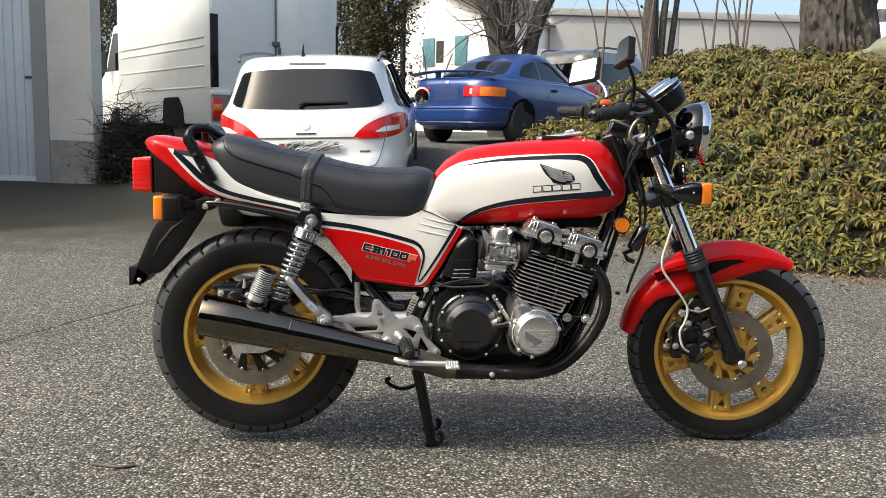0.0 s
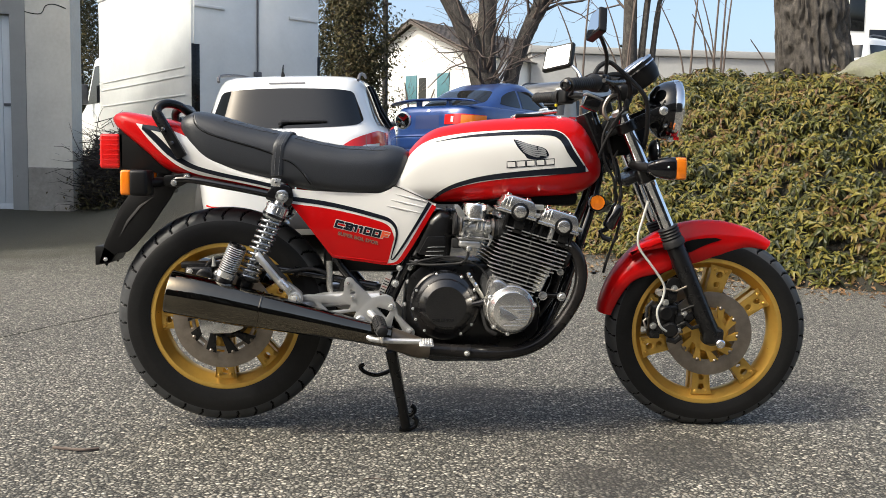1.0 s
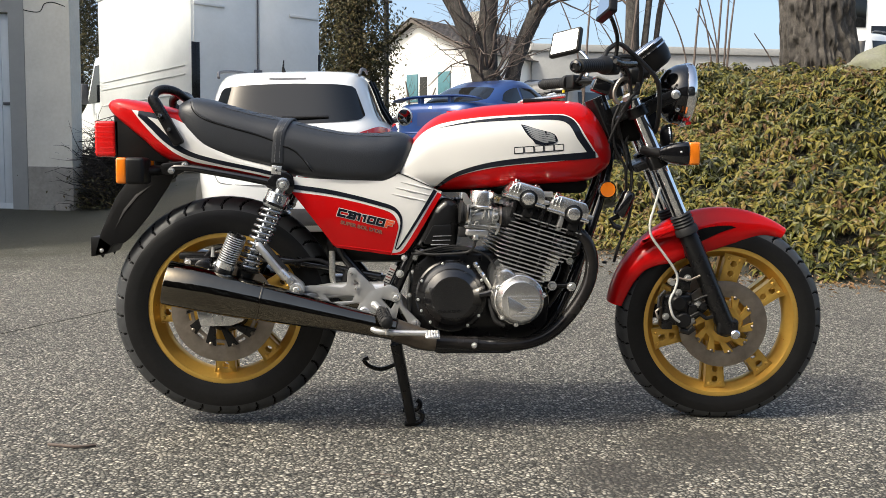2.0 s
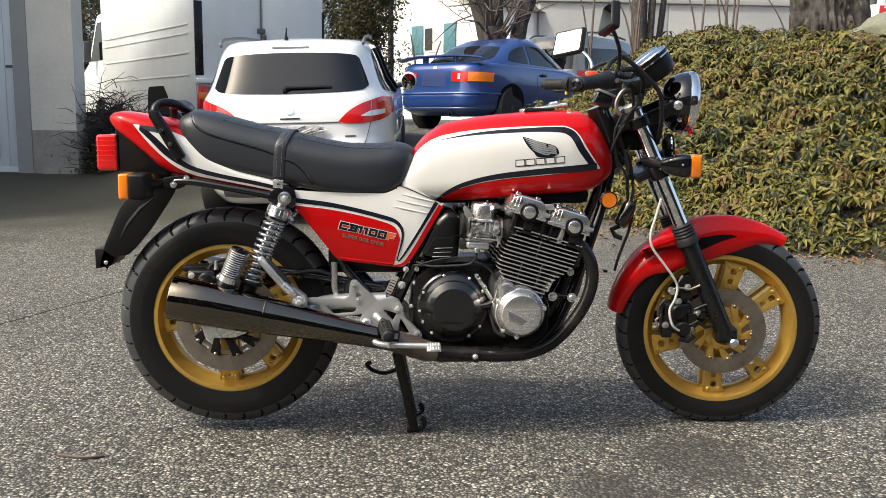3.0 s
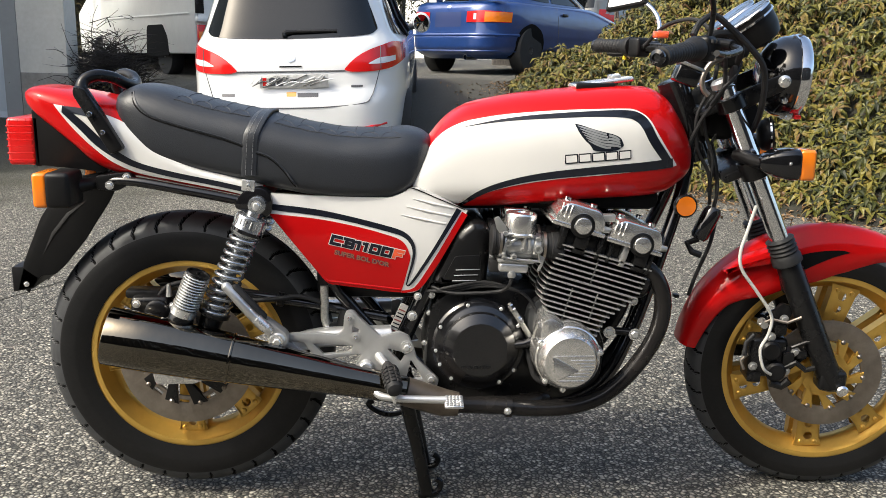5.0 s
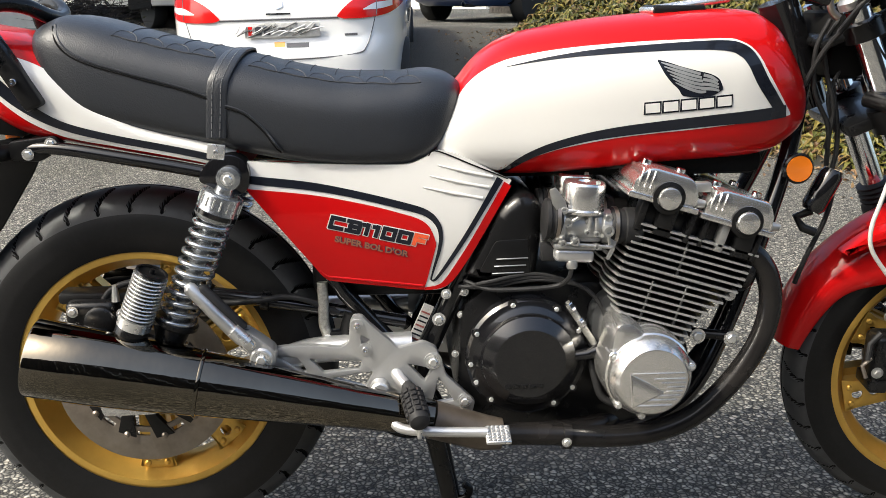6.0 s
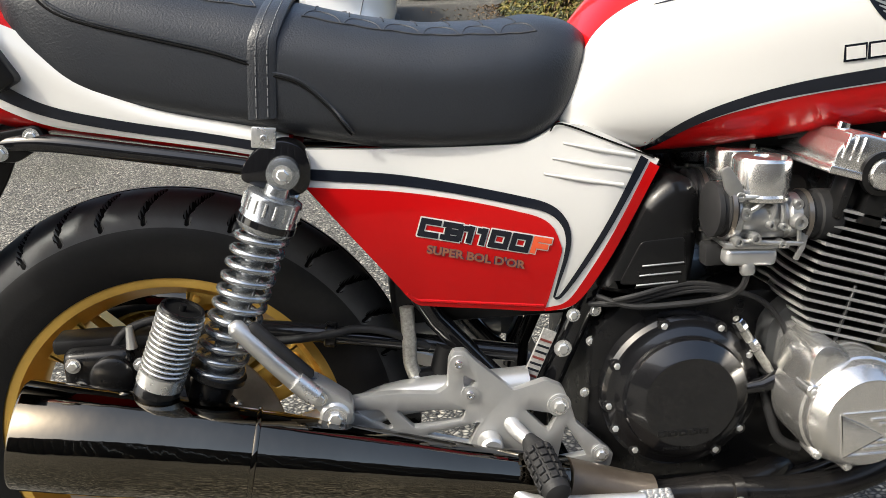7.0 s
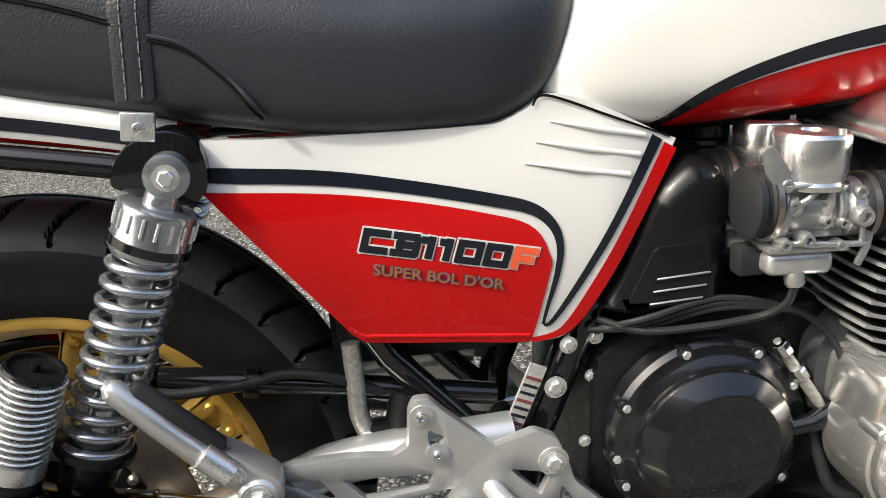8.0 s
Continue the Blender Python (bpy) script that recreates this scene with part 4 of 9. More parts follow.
for sg in (-1, 1):
    part("rail_strap", plate(filleted([(-0.094, 0.846), (-0.122, 0.832), (-0.194, 0.958), (-0.190, 0.977), (-0.168, 0.972)], 0.008), *sorted((0.122 * sg, 0.1465 * sg)), (), 0.005), SATIN, rail)

# seat
SEAT = Loft([(-0.126, 0.930, 0.950, 0.06), (-0.120, 0.906, 0.959, 0.094), (-0.105, 0.880, 0.969, 0.114), (-0.075, 0.846, 0.979, 0.127), (-0.04, 0.812, 0.975, 0.133), (0.03, 0.793, 0.956, 0.137), (0.10, 0.778, 0.938, 0.139),
             (0.17, 0.765, 0.924, 0.141), (0.22, 0.754, 0.912, 0.142), (0.30, 0.740, 0.894, 0.143), (0.38, 0.732, 0.884, 0.141), (0.45, 0.731, 0.884, 0.136), (0.50, 0.744, 0.889, 0.126), (0.53, 0.775, 0.884, 0.112), (0.552, 0.815, 0.872, 0.088), (0.562, 0.84, 0.860, 0.045)], 3.3, 4.0, 0.36)
seat = part("seat", SEAT.mesh(90, 56), VINYL, bike, "black quilted vinyl dual seat with a strap", angle=60)


def on_seat(x, z, off=0.0):
    return (x, -SEAT.y(x, z) - off, z)


def over_seat(x, y, off=0.0):
    b, t, w = SEAT.at(x)
    c = b + SEAT.f * (t - b)
    q = min(abs(y) / float(w), 0.999)
    return (x, y, float(c + (t - c) * (1 - q ** SEAT.top) ** (1 / SEAT.top)) + off)


def seam(points, r=0.0014):
    return tube(rounded(points, 5, False), r, 6)


part("seam", seam([on_seat(x, z, 0.0003) for x, z in ((-0.078, 0.964), (-0.070, 0.942), (-0.052, 0.923), (-0.02, 0.908), (0.04, 0.890), (0.11, 0.871), (0.15, 0.857), (0.168, 0.850))], 0.0019), VINYL, seat, "piped seam")
part("seam", seam([on_seat(x, z, 0.0003) for x, z in ((0.180, 0.841), (0.198, 0.836), (0.217, 0.826), (0.241, 0.803), (0.266, 0.769), (0.282, 0.742))], 0.0019), VINYL, seat)
part("seam_groove", seam([on_seat(x, z, 0.0006) for x, z in ((-0.082, 0.962), (-0.074, 0.939), (-0.055, 0.919), (-0.022, 0.904), (0.04, 0.886), (0.11, 0.867), (0.15, 0.853), (0.168, 0.846))], 0.0014), DARK, seat)
part("seam_groove", seam([on_seat(x, z, 0.0006) for x, z in ((0.180, 0.8375), (0.197, 0.8325), (0.2145, 0.823), (0.238, 0.800), (0.2630, 0.7665), (0.279, 0.740))], 0.0013), DARK, seat)
for y0, sg in ((-0.085, -1), (0.085, 1)):
    for xa, xb, n in ((0.005, 0.165, 4), (0.215, 0.49, 6)):
        st = (xb - xa) / n
        outer = []
        for i in range(n):
            xs = xa + st * i
            outer += [over_seat(xs, y0 * 1.22, 0.0004), over_seat(xs + st * 0.30, y0 * 1.20, 0.0004), over_seat(xs + st * 0.62, y0 * 1.22, 0.0004)]
            zz = [over_seat(xs + st * 0.04, y0 * 1.20, -0.0002), over_seat(xs + st * 0.16, y0 * 1.02, -0.0002), over_seat(xs + st * 0.34, y0 * 0.90, -0.0002), over_seat(xs + st * 0.64, y0 * 0.90, -0.0002), over_seat(xs + st * 0.86, y0 * 1.02, -0.0002), over_seat(xs + st * 0.98, y0 * 1.20, -0.0002)]
            part("quilt_seam", seam(zz, 0.0010), STITCH, seat)
        part("quilt_seam", seam(outer + [over_seat(xb, y0 * 1.20, 0.0004)], 0.0011), STITCH, seat)
for xs in np.linspace(0.03, 0.47, 12):
    if abs(xs - 0.185) > 0.03:
        part("quilt_seam", seam([over_seat(xs, y, 0.0004) for y in np.linspace(-0.07, 0.07, 9)], 0.0008), STITCH, seat)
# strap over the seat
rows = []
bm = bmesh.new()
for i in range(41):
    t = -1 + 2 * i / 40
    a = t * 1.42
    q = math.sin(a)
    x = 0.190 - 0.026 * min(abs(t) ** 2, 1)
    b, tp, w = [float(v) for v in SEAT.at(x)]
    c = b + SEAT.f * (tp - b)
    y = w * math.copysign(abs(q) ** (2 / SEAT.top), q)
    z = c + (tp - c) * max(math.cos(a), 0) ** (2 / SEAT.top)
    if abs(t) > 0.88:
        z -= (abs(t) - 0.88) * 0.55
    nrm = Vector((0, q, math.cos(a))).normalized()
    row = []
    for dx, dn in ((-0.0165, 0.0), (-0.0160, 0.0035), (-0.0125, 0.0048), (0.0125, 0.0048), (0.0160, 0.0035), (0.0165, 0.0)):
        v = Vector((x + dx, y, z)) + nrm * dn
        row.append(bm.verts.new(v))
    rows.append(row)
skin(bm, rows, True)
stitch_lines = [[(r[k].co * 0.76 + r[5 - k].co * 0.24) for r in rows] for k in (2, 3)]
strap = part("strap", bm, VINYL, seat, "black seat strap with stitched edges", angle=50)
bm = bmesh.new()
for line in stitch_lines:
    for p, q in zip(line, line[1:]):
        for f0, f1 in ((0.05, 0.32), (0.40, 0.66), (0.72, 0.96)) if (q - p).length > 0.012 else ((0.1, 0.8),):
            n_ = Vector((0, -1 if p.y < 0 else 1, 0.4)).normalized() * 0.0004
            a_, b_ = p.lerp(q, f0) + n_, p.lerp(q, f1) + n_
            me_ = tube([a_, a_.lerp(b_, 0.5) + n_, b_], 0.0006, 5)
            tmp = bpy.data.meshes.new("stitch")
            me_.to_mesh(tmp)
            bm.from_mesh(tmp)
            bpy.data.meshes.remove(tmp)
part("strap_stitching", bm, mat("grey_thread", (0.17, 0.175, 0.18), 0.7), strap)
bm = box(-0.014, 0.014, -0.003, 0.003, -0.012, 0.012, 0.0015, None, 2, Matrix.Translation((0.164, -0.1495, 0.770)) @ Matrix.Rotation(0.12, 4, "Y"))
part("strap_clip", bm, ALLOY, seat, "metal strap clip")
bolt(0.164, -0.1525, 0.770, seat, 0.6, SOCKET)
# rear subframe tube and brackets
sub = part("subframe_tube", tube(rounded([(-0.16, -0.105, 0.770), (-0.09, -0.122, 0.774), (0.02, -0.13, 0.757), (0.12, -0.133, 0.739), (0.17, -0.135, 0.728)], 6, False), 0.0105, 14), BLACK, bike)
part("subframe_tube", tube(rounded([(-0.16, 0.105, 0.770), (-0.09, 0.122, 0.774), (0.02, 0.13, 0.757), (0.12, 0.133, 0.739), (0.17, 0.135, 0.728)], 6, False), 0.0105, 14), BLACK, bike)
part("shock_mount", plate(filleted([(0.132, 0.722), (0.138, 0.742), (0.156, 0.760), (0.183, 0.768), (0.206, 0.758), (0.215, 0.738), (0.213, 0.712), (0.200, 0.700), (0.176, 0.702), (0.15, 0.715)], 0.012), -0.152, -0.115, (), 0.003), BLACK, bike)
part("fender_bracket", plate(filleted([(-0.165, 0.785), (-0.09, 0.795), (-0.08, 0.775), (-0.12, 0.752), (-0.165, 0.755)], 0.008), -0.122, -0.105, (), 0.003), SATIN, bike)
for q in ((-0.135, 0.765), (-0.098, 0.782)):
    bolt(q[0], -0.124, q[1], bike, 0.9)

# rear mudguard blade and indicators
bm = bmesh.new()
rings = []
for (x, z, w) in ((-0.16, 0.765, 0.062), (-0.20, 0.738, 0.066), (-0.245, 0.700, 0.068), (-0.282, 0.655, 0.068), (-0.312, 0.605, 0.066), (-0.335, 0.560, 0.064), (-0.352, 0.525, 0.062)):
    ring = []
    for i in range(13):
        a = -math.pi * 0.5 + math.pi * i / 12
        ring.append((x - 0.020 * math.cos(a), w * math.sin(a), z + 0.028 * (math.cos(a) - 0.4)))
    for i in range(12, -1, -1):
        a = -math.pi * 0.5 + math.pi * i / 12
        ring.append((x - 0.020 * math.cos(a) * 0.7 + 0.003, (w - 0.004) * math.sin(a), z + 0.028 * (math.cos(a) - 0.4) - 0.005))
    rings.append([bm.verts.new(q) for q in ring])
skin(bm, rings, True)
part("rear_mudguard", bm, PLASTIC, bike, "black plastic rear mudguard")
part("mudguard_side", plate(filleted([(-0.175, 0.785), (-0.13, 0.77), (-0.155, 0.722), (-0.215, 0.632), (-0.262, 0.575), (-0.286, 0.553), (-0.318, 0.550), (-0.334, 0.524), (-0.372, 0.515), (-0.352, 0.585), (-0.308, 0.685), (-0.265, 0.745), (-0.225, 0.775)], 0.008), -0.066, -0.060, (), 0.002), PLASTIC, bike)
part("mudguard_flap", plate(filleted([(-0.381, 0.571), (-0.381, 0.513), (-0.336, 0.521), (-0.322, 0.546), (-0.356, 0.571)], 0.004), -0.066, 0.066, (), 0.002), PLASTIC, bike)
bolt(-0.350, -0.068, 0.532, bike, 0.6)


def indicator(x, y, z, dx, name, parent, turn, stalk):
    """Square-faced amber lamp on a black body; dx: the way it points along x."""
    body = part(name, turn(box(x - 0.040 * (dx > 0) - 0.006, x + 0.040 * (dx < 0) + 0.006, y - 0.046, y + 0.046, z - 0.037, z + 0.037, 0.010, None, 3)), PLASTIC, parent, "square amber indicator on a black body")
    lens = turn(box(x if dx > 0 else x - 0.030, x + 0.030 if dx > 0 else x, y - 0.045, y + 0.045, z - 0.036, z + 0.036, 0.007, None, 3))
    part("lens", lens, AMBER, body, "amber lens")
    part("stalk", turn(tube(stalk, [0.016, 0.014, 0.012], 12)), PLASTIC, body)
    return body


for sg in (-1, 1):
    indicator(-0.238, 0.160 * sg, 0.764, -1, "rear_indicator", bike, lambda b: b, [(-0.215, 0.150 * sg, 0.764), (-0.19, 0.12 * sg, 0.765), (-0.15, 0.08 * sg, 0.768)])

# shock absorbers
for sg in (-1, 1):
    top, low = Vector((0.183, 0.155 * sg, 0.730)), Vector((0.052, 0.158 * sg, 0.418))
    d = (low - top).normalized()
    ax = tuple(d)
    L = (low - top).length
    bm = lathe([(0.010, -0.004), (0.019, -0.001), (0.019, 0.024), (0.010, 0.026)], tuple(top + Vector((0, -0.013, 0))), (0, 1, 0), 24)
    lathe([(0.012, 0.010), (0.0145, 0.020), (0.0150, 0.027), (0.029, 0.0275), (0.0325, 0.0295), (0.0335, 0.033), (0.0335, 0.056), (0.0345, 0.058), (0.0345, 0.068), (0.030, 0.074), (0.014, 0.076), (0.014, L - 0.10), (0.020, L - 0.098), (0.020, L - 0.01), (0.010, L)], tuple(top), ax, 28, bm)
    shock = part("shock_absorber", bm, SPRING, bike, "twin-tube shock absorber with grey spring and reservoir")
    u = d.cross(Vector((0, 1, 0))).normalized()
    v = d.cross(u)
    coil = []
    turns, s0, s1 = 10.4, 0.077, L - 0.082
    for i in range(int(turns * 20) + 1):
        a = 2 * math.pi * i / 20
        k = i / (turns * 20)
        coil.append(top + d * (s0 + (s1 - s0) * k) + (u * math.cos(a) + v * math.sin(a)) * 0.0282)
    part("spring", tube(coil, 0.0046, 8), SPRING, shock, "grey coil spring", angle=80)
    part("spring_seat", lathe([(0.018, L - 0.086), (0.036, L - 0.083), (0.036, L - 0.076), (0.026, L - 0.070), (0.024, L - 0.035), (0.020, L - 0.02)], tuple(top), ax, 28), SATIN, shock)
    part("collar", lathe([(0.0340, 0.0575), (0.0352, 0.058), (0.0352, 0.0655), (0.0340, 0.066)], tuple(top), ax, 28), BLACK, shock)
    for i in range(18):
        a = 2 * math.pi * i / 18
        c = top + d * 0.044 + (u * math.cos(a) + v * math.sin(a)) * 0.0335
        part("adjuster_notch", tube([c - d * 0.010, c + d * 0.006], 0.0016, 5), ALLOY, shock)
    if sg < 0:
        bolt(top.x, top.y - 0.016, top.z, shock, 1.05)
    ct, cb = Vector((0.060, 0.192 * sg, 0.588)), Vector((0.014, 0.186 * sg, 0.478))
    e = (cb - ct)
    n = e.length
    can = part("reservoir", lathe([(0.0003, 0.006), (0.010, 0.006), (0.021, 0.005), (0.022, 0.0), (0.0250, 0.0), (0.0258, 0.003), (0.0225, 0.006), (0.0225, 0.083), (0.0250, 0.084)], tuple(ct), tuple(e), 32), SATIN, shock, "dark reservoir with bright fins", angle=25)
    for i in range(12):
        s = 0.0065 + i * 0.0064
        part("fin", lathe([(0.0215, s), (0.0268, s + 0.0002), (0.0275, s + 0.0010), (0.0275, s + 0.0020), (0.0268, s + 0.0028), (0.0215, s + 0.0030)], tuple(ct), tuple(e), 32), ALLOY, can)
    part("band", lathe([(0.0230, 0.083), (0.0275, 0.0835), (0.0275, 0.1000), (0.0250, 0.101)], tuple(ct), tuple(e), 32), ALLOY, can, "bright lower band")
    part("reservoir_cap", lathe([(0.0250, 0.100), (0.0265, 0.102), (0.0265, n), (0.020, n + 0.006), (0.0003, n + 0.006)], tuple(ct), tuple(e), 28), SATIN, can)
    part("reservoir_top", lathe([(0.0215, 0.0035), (0.0205, 0.0052), (0.0003, 0.0052)], tuple(ct), tuple(e), 24), DARK, can)
    part("valve", bar(tuple(ct - e.normalized() * 0.004), tuple(ct + e.normalized() * 0.008), 0.004), SATIN, can)
    part("mount_eye", bar((0.060, 0.13 * sg, 0.432), (0.060, 0.178 * sg, 0.432), 0.02, 20), SATIN, shock)
    part("pad_mark", box(0.040, 0.054, 0.1765 * sg - 0.001, 0.1765 * sg + 0.001, 0.432, 0.446, 0), YELLOW, shock)

# swing arm, hugger bar and rear brake
for sg in (-1, 1):
    part("swing_arm", tube(rounded([(0.47, 0.115 * sg, 0.425), (0.31, 0.118 * sg, 0.420), (0.238, 0.120 * sg, 0.401), (0.09, 0.120 * sg, 0.364), (-0.05, 0.120 * sg, 0.345)], 4, False), 0.0225, 12), SILVER, bike, "silver swing arm")
part("axle_block", plate(filleted([(-0.066, 0.368), (-0.054, 0.321), (0.030, 0.322), (0.068, 0.336), (0.068, 0.366)], 0.006), -0.150, -0.130, (), 0.003), ALLOY, bike, "silver axle adjuster block")
part("rear_axle", bar((-0.002, -0.152, 0.348), (-0.002, 0.15, 0.348), 0.011, 16), CHROME, bike)
bolt(-0.002, -0.152, 0.348, bike, 1.6)
part("torque_bar", tube([(0.13, -0.075, 0.513), (0.30, -0.085, 0.487), (0.46, -0.09, 0.458)], 0.012, 12), BLACK, bike)
part("torque_clamp", lathe([(0.0135, -0.008), (0.0165, -0.006), (0.0165, 0.006), (0.0135, 0.008)], (0.218, -0.080, 0.499), (0.985, 0, -0.16), 20), SATIN, bike)
part("brake_hose", tube(rounded([(0.345, -0.095, 0.478), (0.29, -0.10, 0.505), (0.25, -0.095, 0.510), (0.218, -0.095, 0.505), (0.15, -0.09, 0.50), (0.08, -0.095, 0.515), (0.02, -0.105, 0.545), (-0.03, -0.11, 0.535), (-0.055, -0.115, 0.50)], 6, False), 0.0055, 10), HOSE, bike)
bm = box(-0.105, -0.020, -0.135, -0.055, 0.462, 0.520, 0.012, None, 3)
cal = part("rear_caliper", bm, SATIN, bike, "black and grey rear brake caliper")
part("caliper_piston", lathe([(0.026, 0), (0.026, 0.014), (0.020, 0.018), (0.0003, 0.018)], (-0.045, -0.130, 0.488), (0, -1, 0), 24), SATIN, cal)
part("caliper_bridge", box(-0.12, 0.005, -0.115, -0.070, 0.510, 0.530, 0.006), PLASTIC, cal)
part("bleed_nipple", tube([(-0.02, -0.13, 0.52), (-0.02, -0.13, 0.548)], [0.007, 0.004], 10), CAST, cal)
for q in ((-0.09, 0.505), (-0.085, 0.475), (-0.01, 0.50)):
    bolt(q[0], -0.137, q[1], cal, 0.9)
part("caliper_arm", plate(filleted([(-0.07, 0.47), (-0.02, 0.49), (0.035, 0.375), (0.03, 0.335), (-0.035, 0.335)], 0.01), -0.118, -0.110, (), 0.002), SATIN, bike)

# exhausts
for sg in (-1, 1):
    y = 0.208 * sg
    a, b = Vector((-0.134, y, 0.4555)), Vector((0.50, 0.185 * sg, 0.3175))
    d = b - a
    L = d.length
    prof = [(0.040, 0.012), (0.050, 0.002), (0.0605, 0.0), (0.0625, 0.003), (0.0625, 0.10), (0.0585, 0.20), (0.0545, 0.262)]
    muf = part("muffler", lathe(prof, tuple(a), tuple(d), 48), MUFFLER, bike, "black chrome megaphone muffler", angle=45)
    part("muffler_cone", lathe([(0.0535, 0.262), (0.0525, 0.29), (0.0445, 0.40), (0.0360, 0.52), (0.0330, 0.60), (0.0320, L)], tuple(a), tuple(d), 48), MUFFLER, muf, angle=45)
    part("muffler_band", lathe([(0.0535, 0.2590), (0.0562, 0.260), (0.0570, 0.2625), (0.0562, 0.265), (0.0535, 0.266)], tuple(a), tuple(d), 48), MUFFLER, muf)
    part("tail_pipe", lathe([(0.036, -0.002), (0.036, 0.03), (0.033, 0.03), (0.033, -0.002)], tuple(a), tuple(d), 32, None, True), PIPE, muf)
    for k, (yy, sh) in enumerate(((0.175, 0.0), (0.065, 0.012))):
        p = [(0.995 - sh, yy * sg, 0.607), (1.035 - sh, (yy + 0.002) * sg, 0.594), (1.064 - sh * 1.4, (yy + 0.003) * sg, 0.556), (1.075 - sh * 1.6, yy * sg, 0.500), (1.060 - sh * 1.6, yy * sg, 0.433), (1.015 - sh * 1.5, yy * sg, 0.360), (0.955 - sh, yy * sg, 0.302), (0.885, yy * sg, 0.274), (0.80, (yy + 0.06 * k) * sg, 0.268), (0.70, (0.17 - 0.01 * k) * sg, 0.273), (0.60, 0.18 * sg, 0.281)]
        part("exhaust_header", tube(rounded(p, 6, False), 0.0190, 20), PIPE, bike, "black exhaust header pipe", angle=70)
    part("exhaust_collector", tube([(0.62, 0.178 * sg, 0.281), (0.59, 0.178 * sg, 0.284), (0.50, 0.185 * sg, 0.3155)], [0.027, 0.031, 0.033], 24), WORN, bike, "heat-browned collector pipe")
    part("pipe_clamp", lathe([(0.021, -0.008), (0.0235, -0.007), (0.0235, 0.007), (0.021, 0.008)], (0.735, 0.172 * sg, 0.2705), (1, 0, -0.05), 24), PIPE, bike)
bolt(0.73, -0.200, 0.272, bike, 0.8)

# engine
eng = part("crankcase", plate(filleted([(0.545, 0.335), (0.56, 0.28), (0.62, 0.262), (0.88, 0.262), (0.955, 0.30), (0.965, 0.40), (0.93, 0.475), (0.83, 0.50), (0.80, 0.535), (0.60, 0.53), (0.555, 0.49)], 0.02), -0.120, 0.120, (), 0.012), SATIN, bike, "black engine crankcase")
part("upper_case", plate(filleted([(0.772, 0.42), (0.776, 0.495), (0.800, 0.522), (0.840, 0.526), (0.882, 0.505), (0.892, 0.46), (0.86, 0.41)], 0.014), -0.150, -0.085, (), 0.012), STEELGREY, eng, "dull grey upper crankcase")
part("sump", box(0.62, 0.86, -0.10, 0.10, 0.225, 0.275, 0.015, None, 3), SATIN, eng)
CC = (0.668, 0.408)
flange = lathe([(0.106, 0.0), (0.106, 0.020), (0.101, 0.025), (0.093, 0.027), (0.090, 0.029), (0.0825, 0.033), (0.0815, 0.040), (0.0800, 0.0435), (0.0630, 0.0555), (0.0605, 0.0568), (0.0003, 0.0568)], (CC[0], -0.122, CC[1]), (0, -1, 0), 96)
clutch = part("clutch_cover", flange, CASE, eng, "round glossy black clutch cover", angle=24)
for a in (106, 61, 28, 153, 186, 206, 231, -36, -61):
    x, z = CC[0] + 0.0985 * math.cos(radians(a)), CC[1] + 0.0985 * math.sin(radians(a))
    part("boss", lathe([(0.0095, 0), (0.009, 0.014), (0.008, 0.016), (0.0003, 0.016)], (x, -0.132, z), (0, -1, 0), 16), CASE, clutch)
    bolt(x, -0.147, z, clutch, 0.68)
part("maker_mark", lettering("MADE IN JAPAN", (0.633, 0.344), 0.0048, 0.056, flat(0.1788), 0.0, 0, -0.02, None, 0.0006), SATIN, clutch)
for i in range(5):
    x0 = 0.625 + 0.0138 * i
    bm = box(x0, x0 + 0.0118, -0.1800, -0.1782, 0.3640, 0.3718, 0.0006)
    part("raised_block", bm, SATIN, clutch)
    part("raised_inset", box(x0 + 0.0030, x0 + 0.0088, -0.1806, -0.1793, 0.3660, 0.3698, 0.0004), BLACK, clutch)
part("clutch_spout", tube([(0.740, -0.158, 0.412), (0.768, -0.160, 0.416), (0.792, -0.158, 0.424)], [0.008, 0.010, 0.013], 14), BLACK, clutch)
PC = (0.853, 0.409)
bm = lathe([(0.0735, 0.0), (0.0735, 0.060), (0.0715, 0.070), (0.0690, 0.0725), (0.0690, 0.080), (0.0670, 0.0860), (0.0565, 0.1020), (0.0550, 0.1040), (0.0530, 0.1045), (0.0003, 0.1045)], (PC[0], -0.165, PC[1]), (0, -1, 0), 96)
points = part("pulse_cover", bm, POLISHED, eng, "polished alloy round engine cover with ribs", angle=20)
part("cover_lug", plate(filleted([(0.786, 0.436), (0.790, 0.480), (0.797, 0.496), (0.814, 0.502), (0.832, 0.493), (0.862, 0.464), (0.85, 0.43)], 0.010), -0.240, -0.15, (), 0.014), POLISHED, points)
for i, (z, xa) in enumerate(((0.0165, -0.036), (0.0045, 0.000), (-0.0035, 0.012), (-0.0115, 0.022), (-0.0195, 0.020), (-0.0275, 0.008), (-0.0355, -0.008), (-0.0445, -0.026))):
    z *= 0.92
    w = math.sqrt(0.0520 ** 2 - z * z)
    part("rib", box(PC[0] + xa, PC[0] + w, -0.2722, -0.2690, PC[1] + z - (0.0022 if 0 < i < 7 else 0.0009), PC[1] + z + (0.0022 if 0 < i < 7 else 0.0009), 0.0008), POLISHED, points)
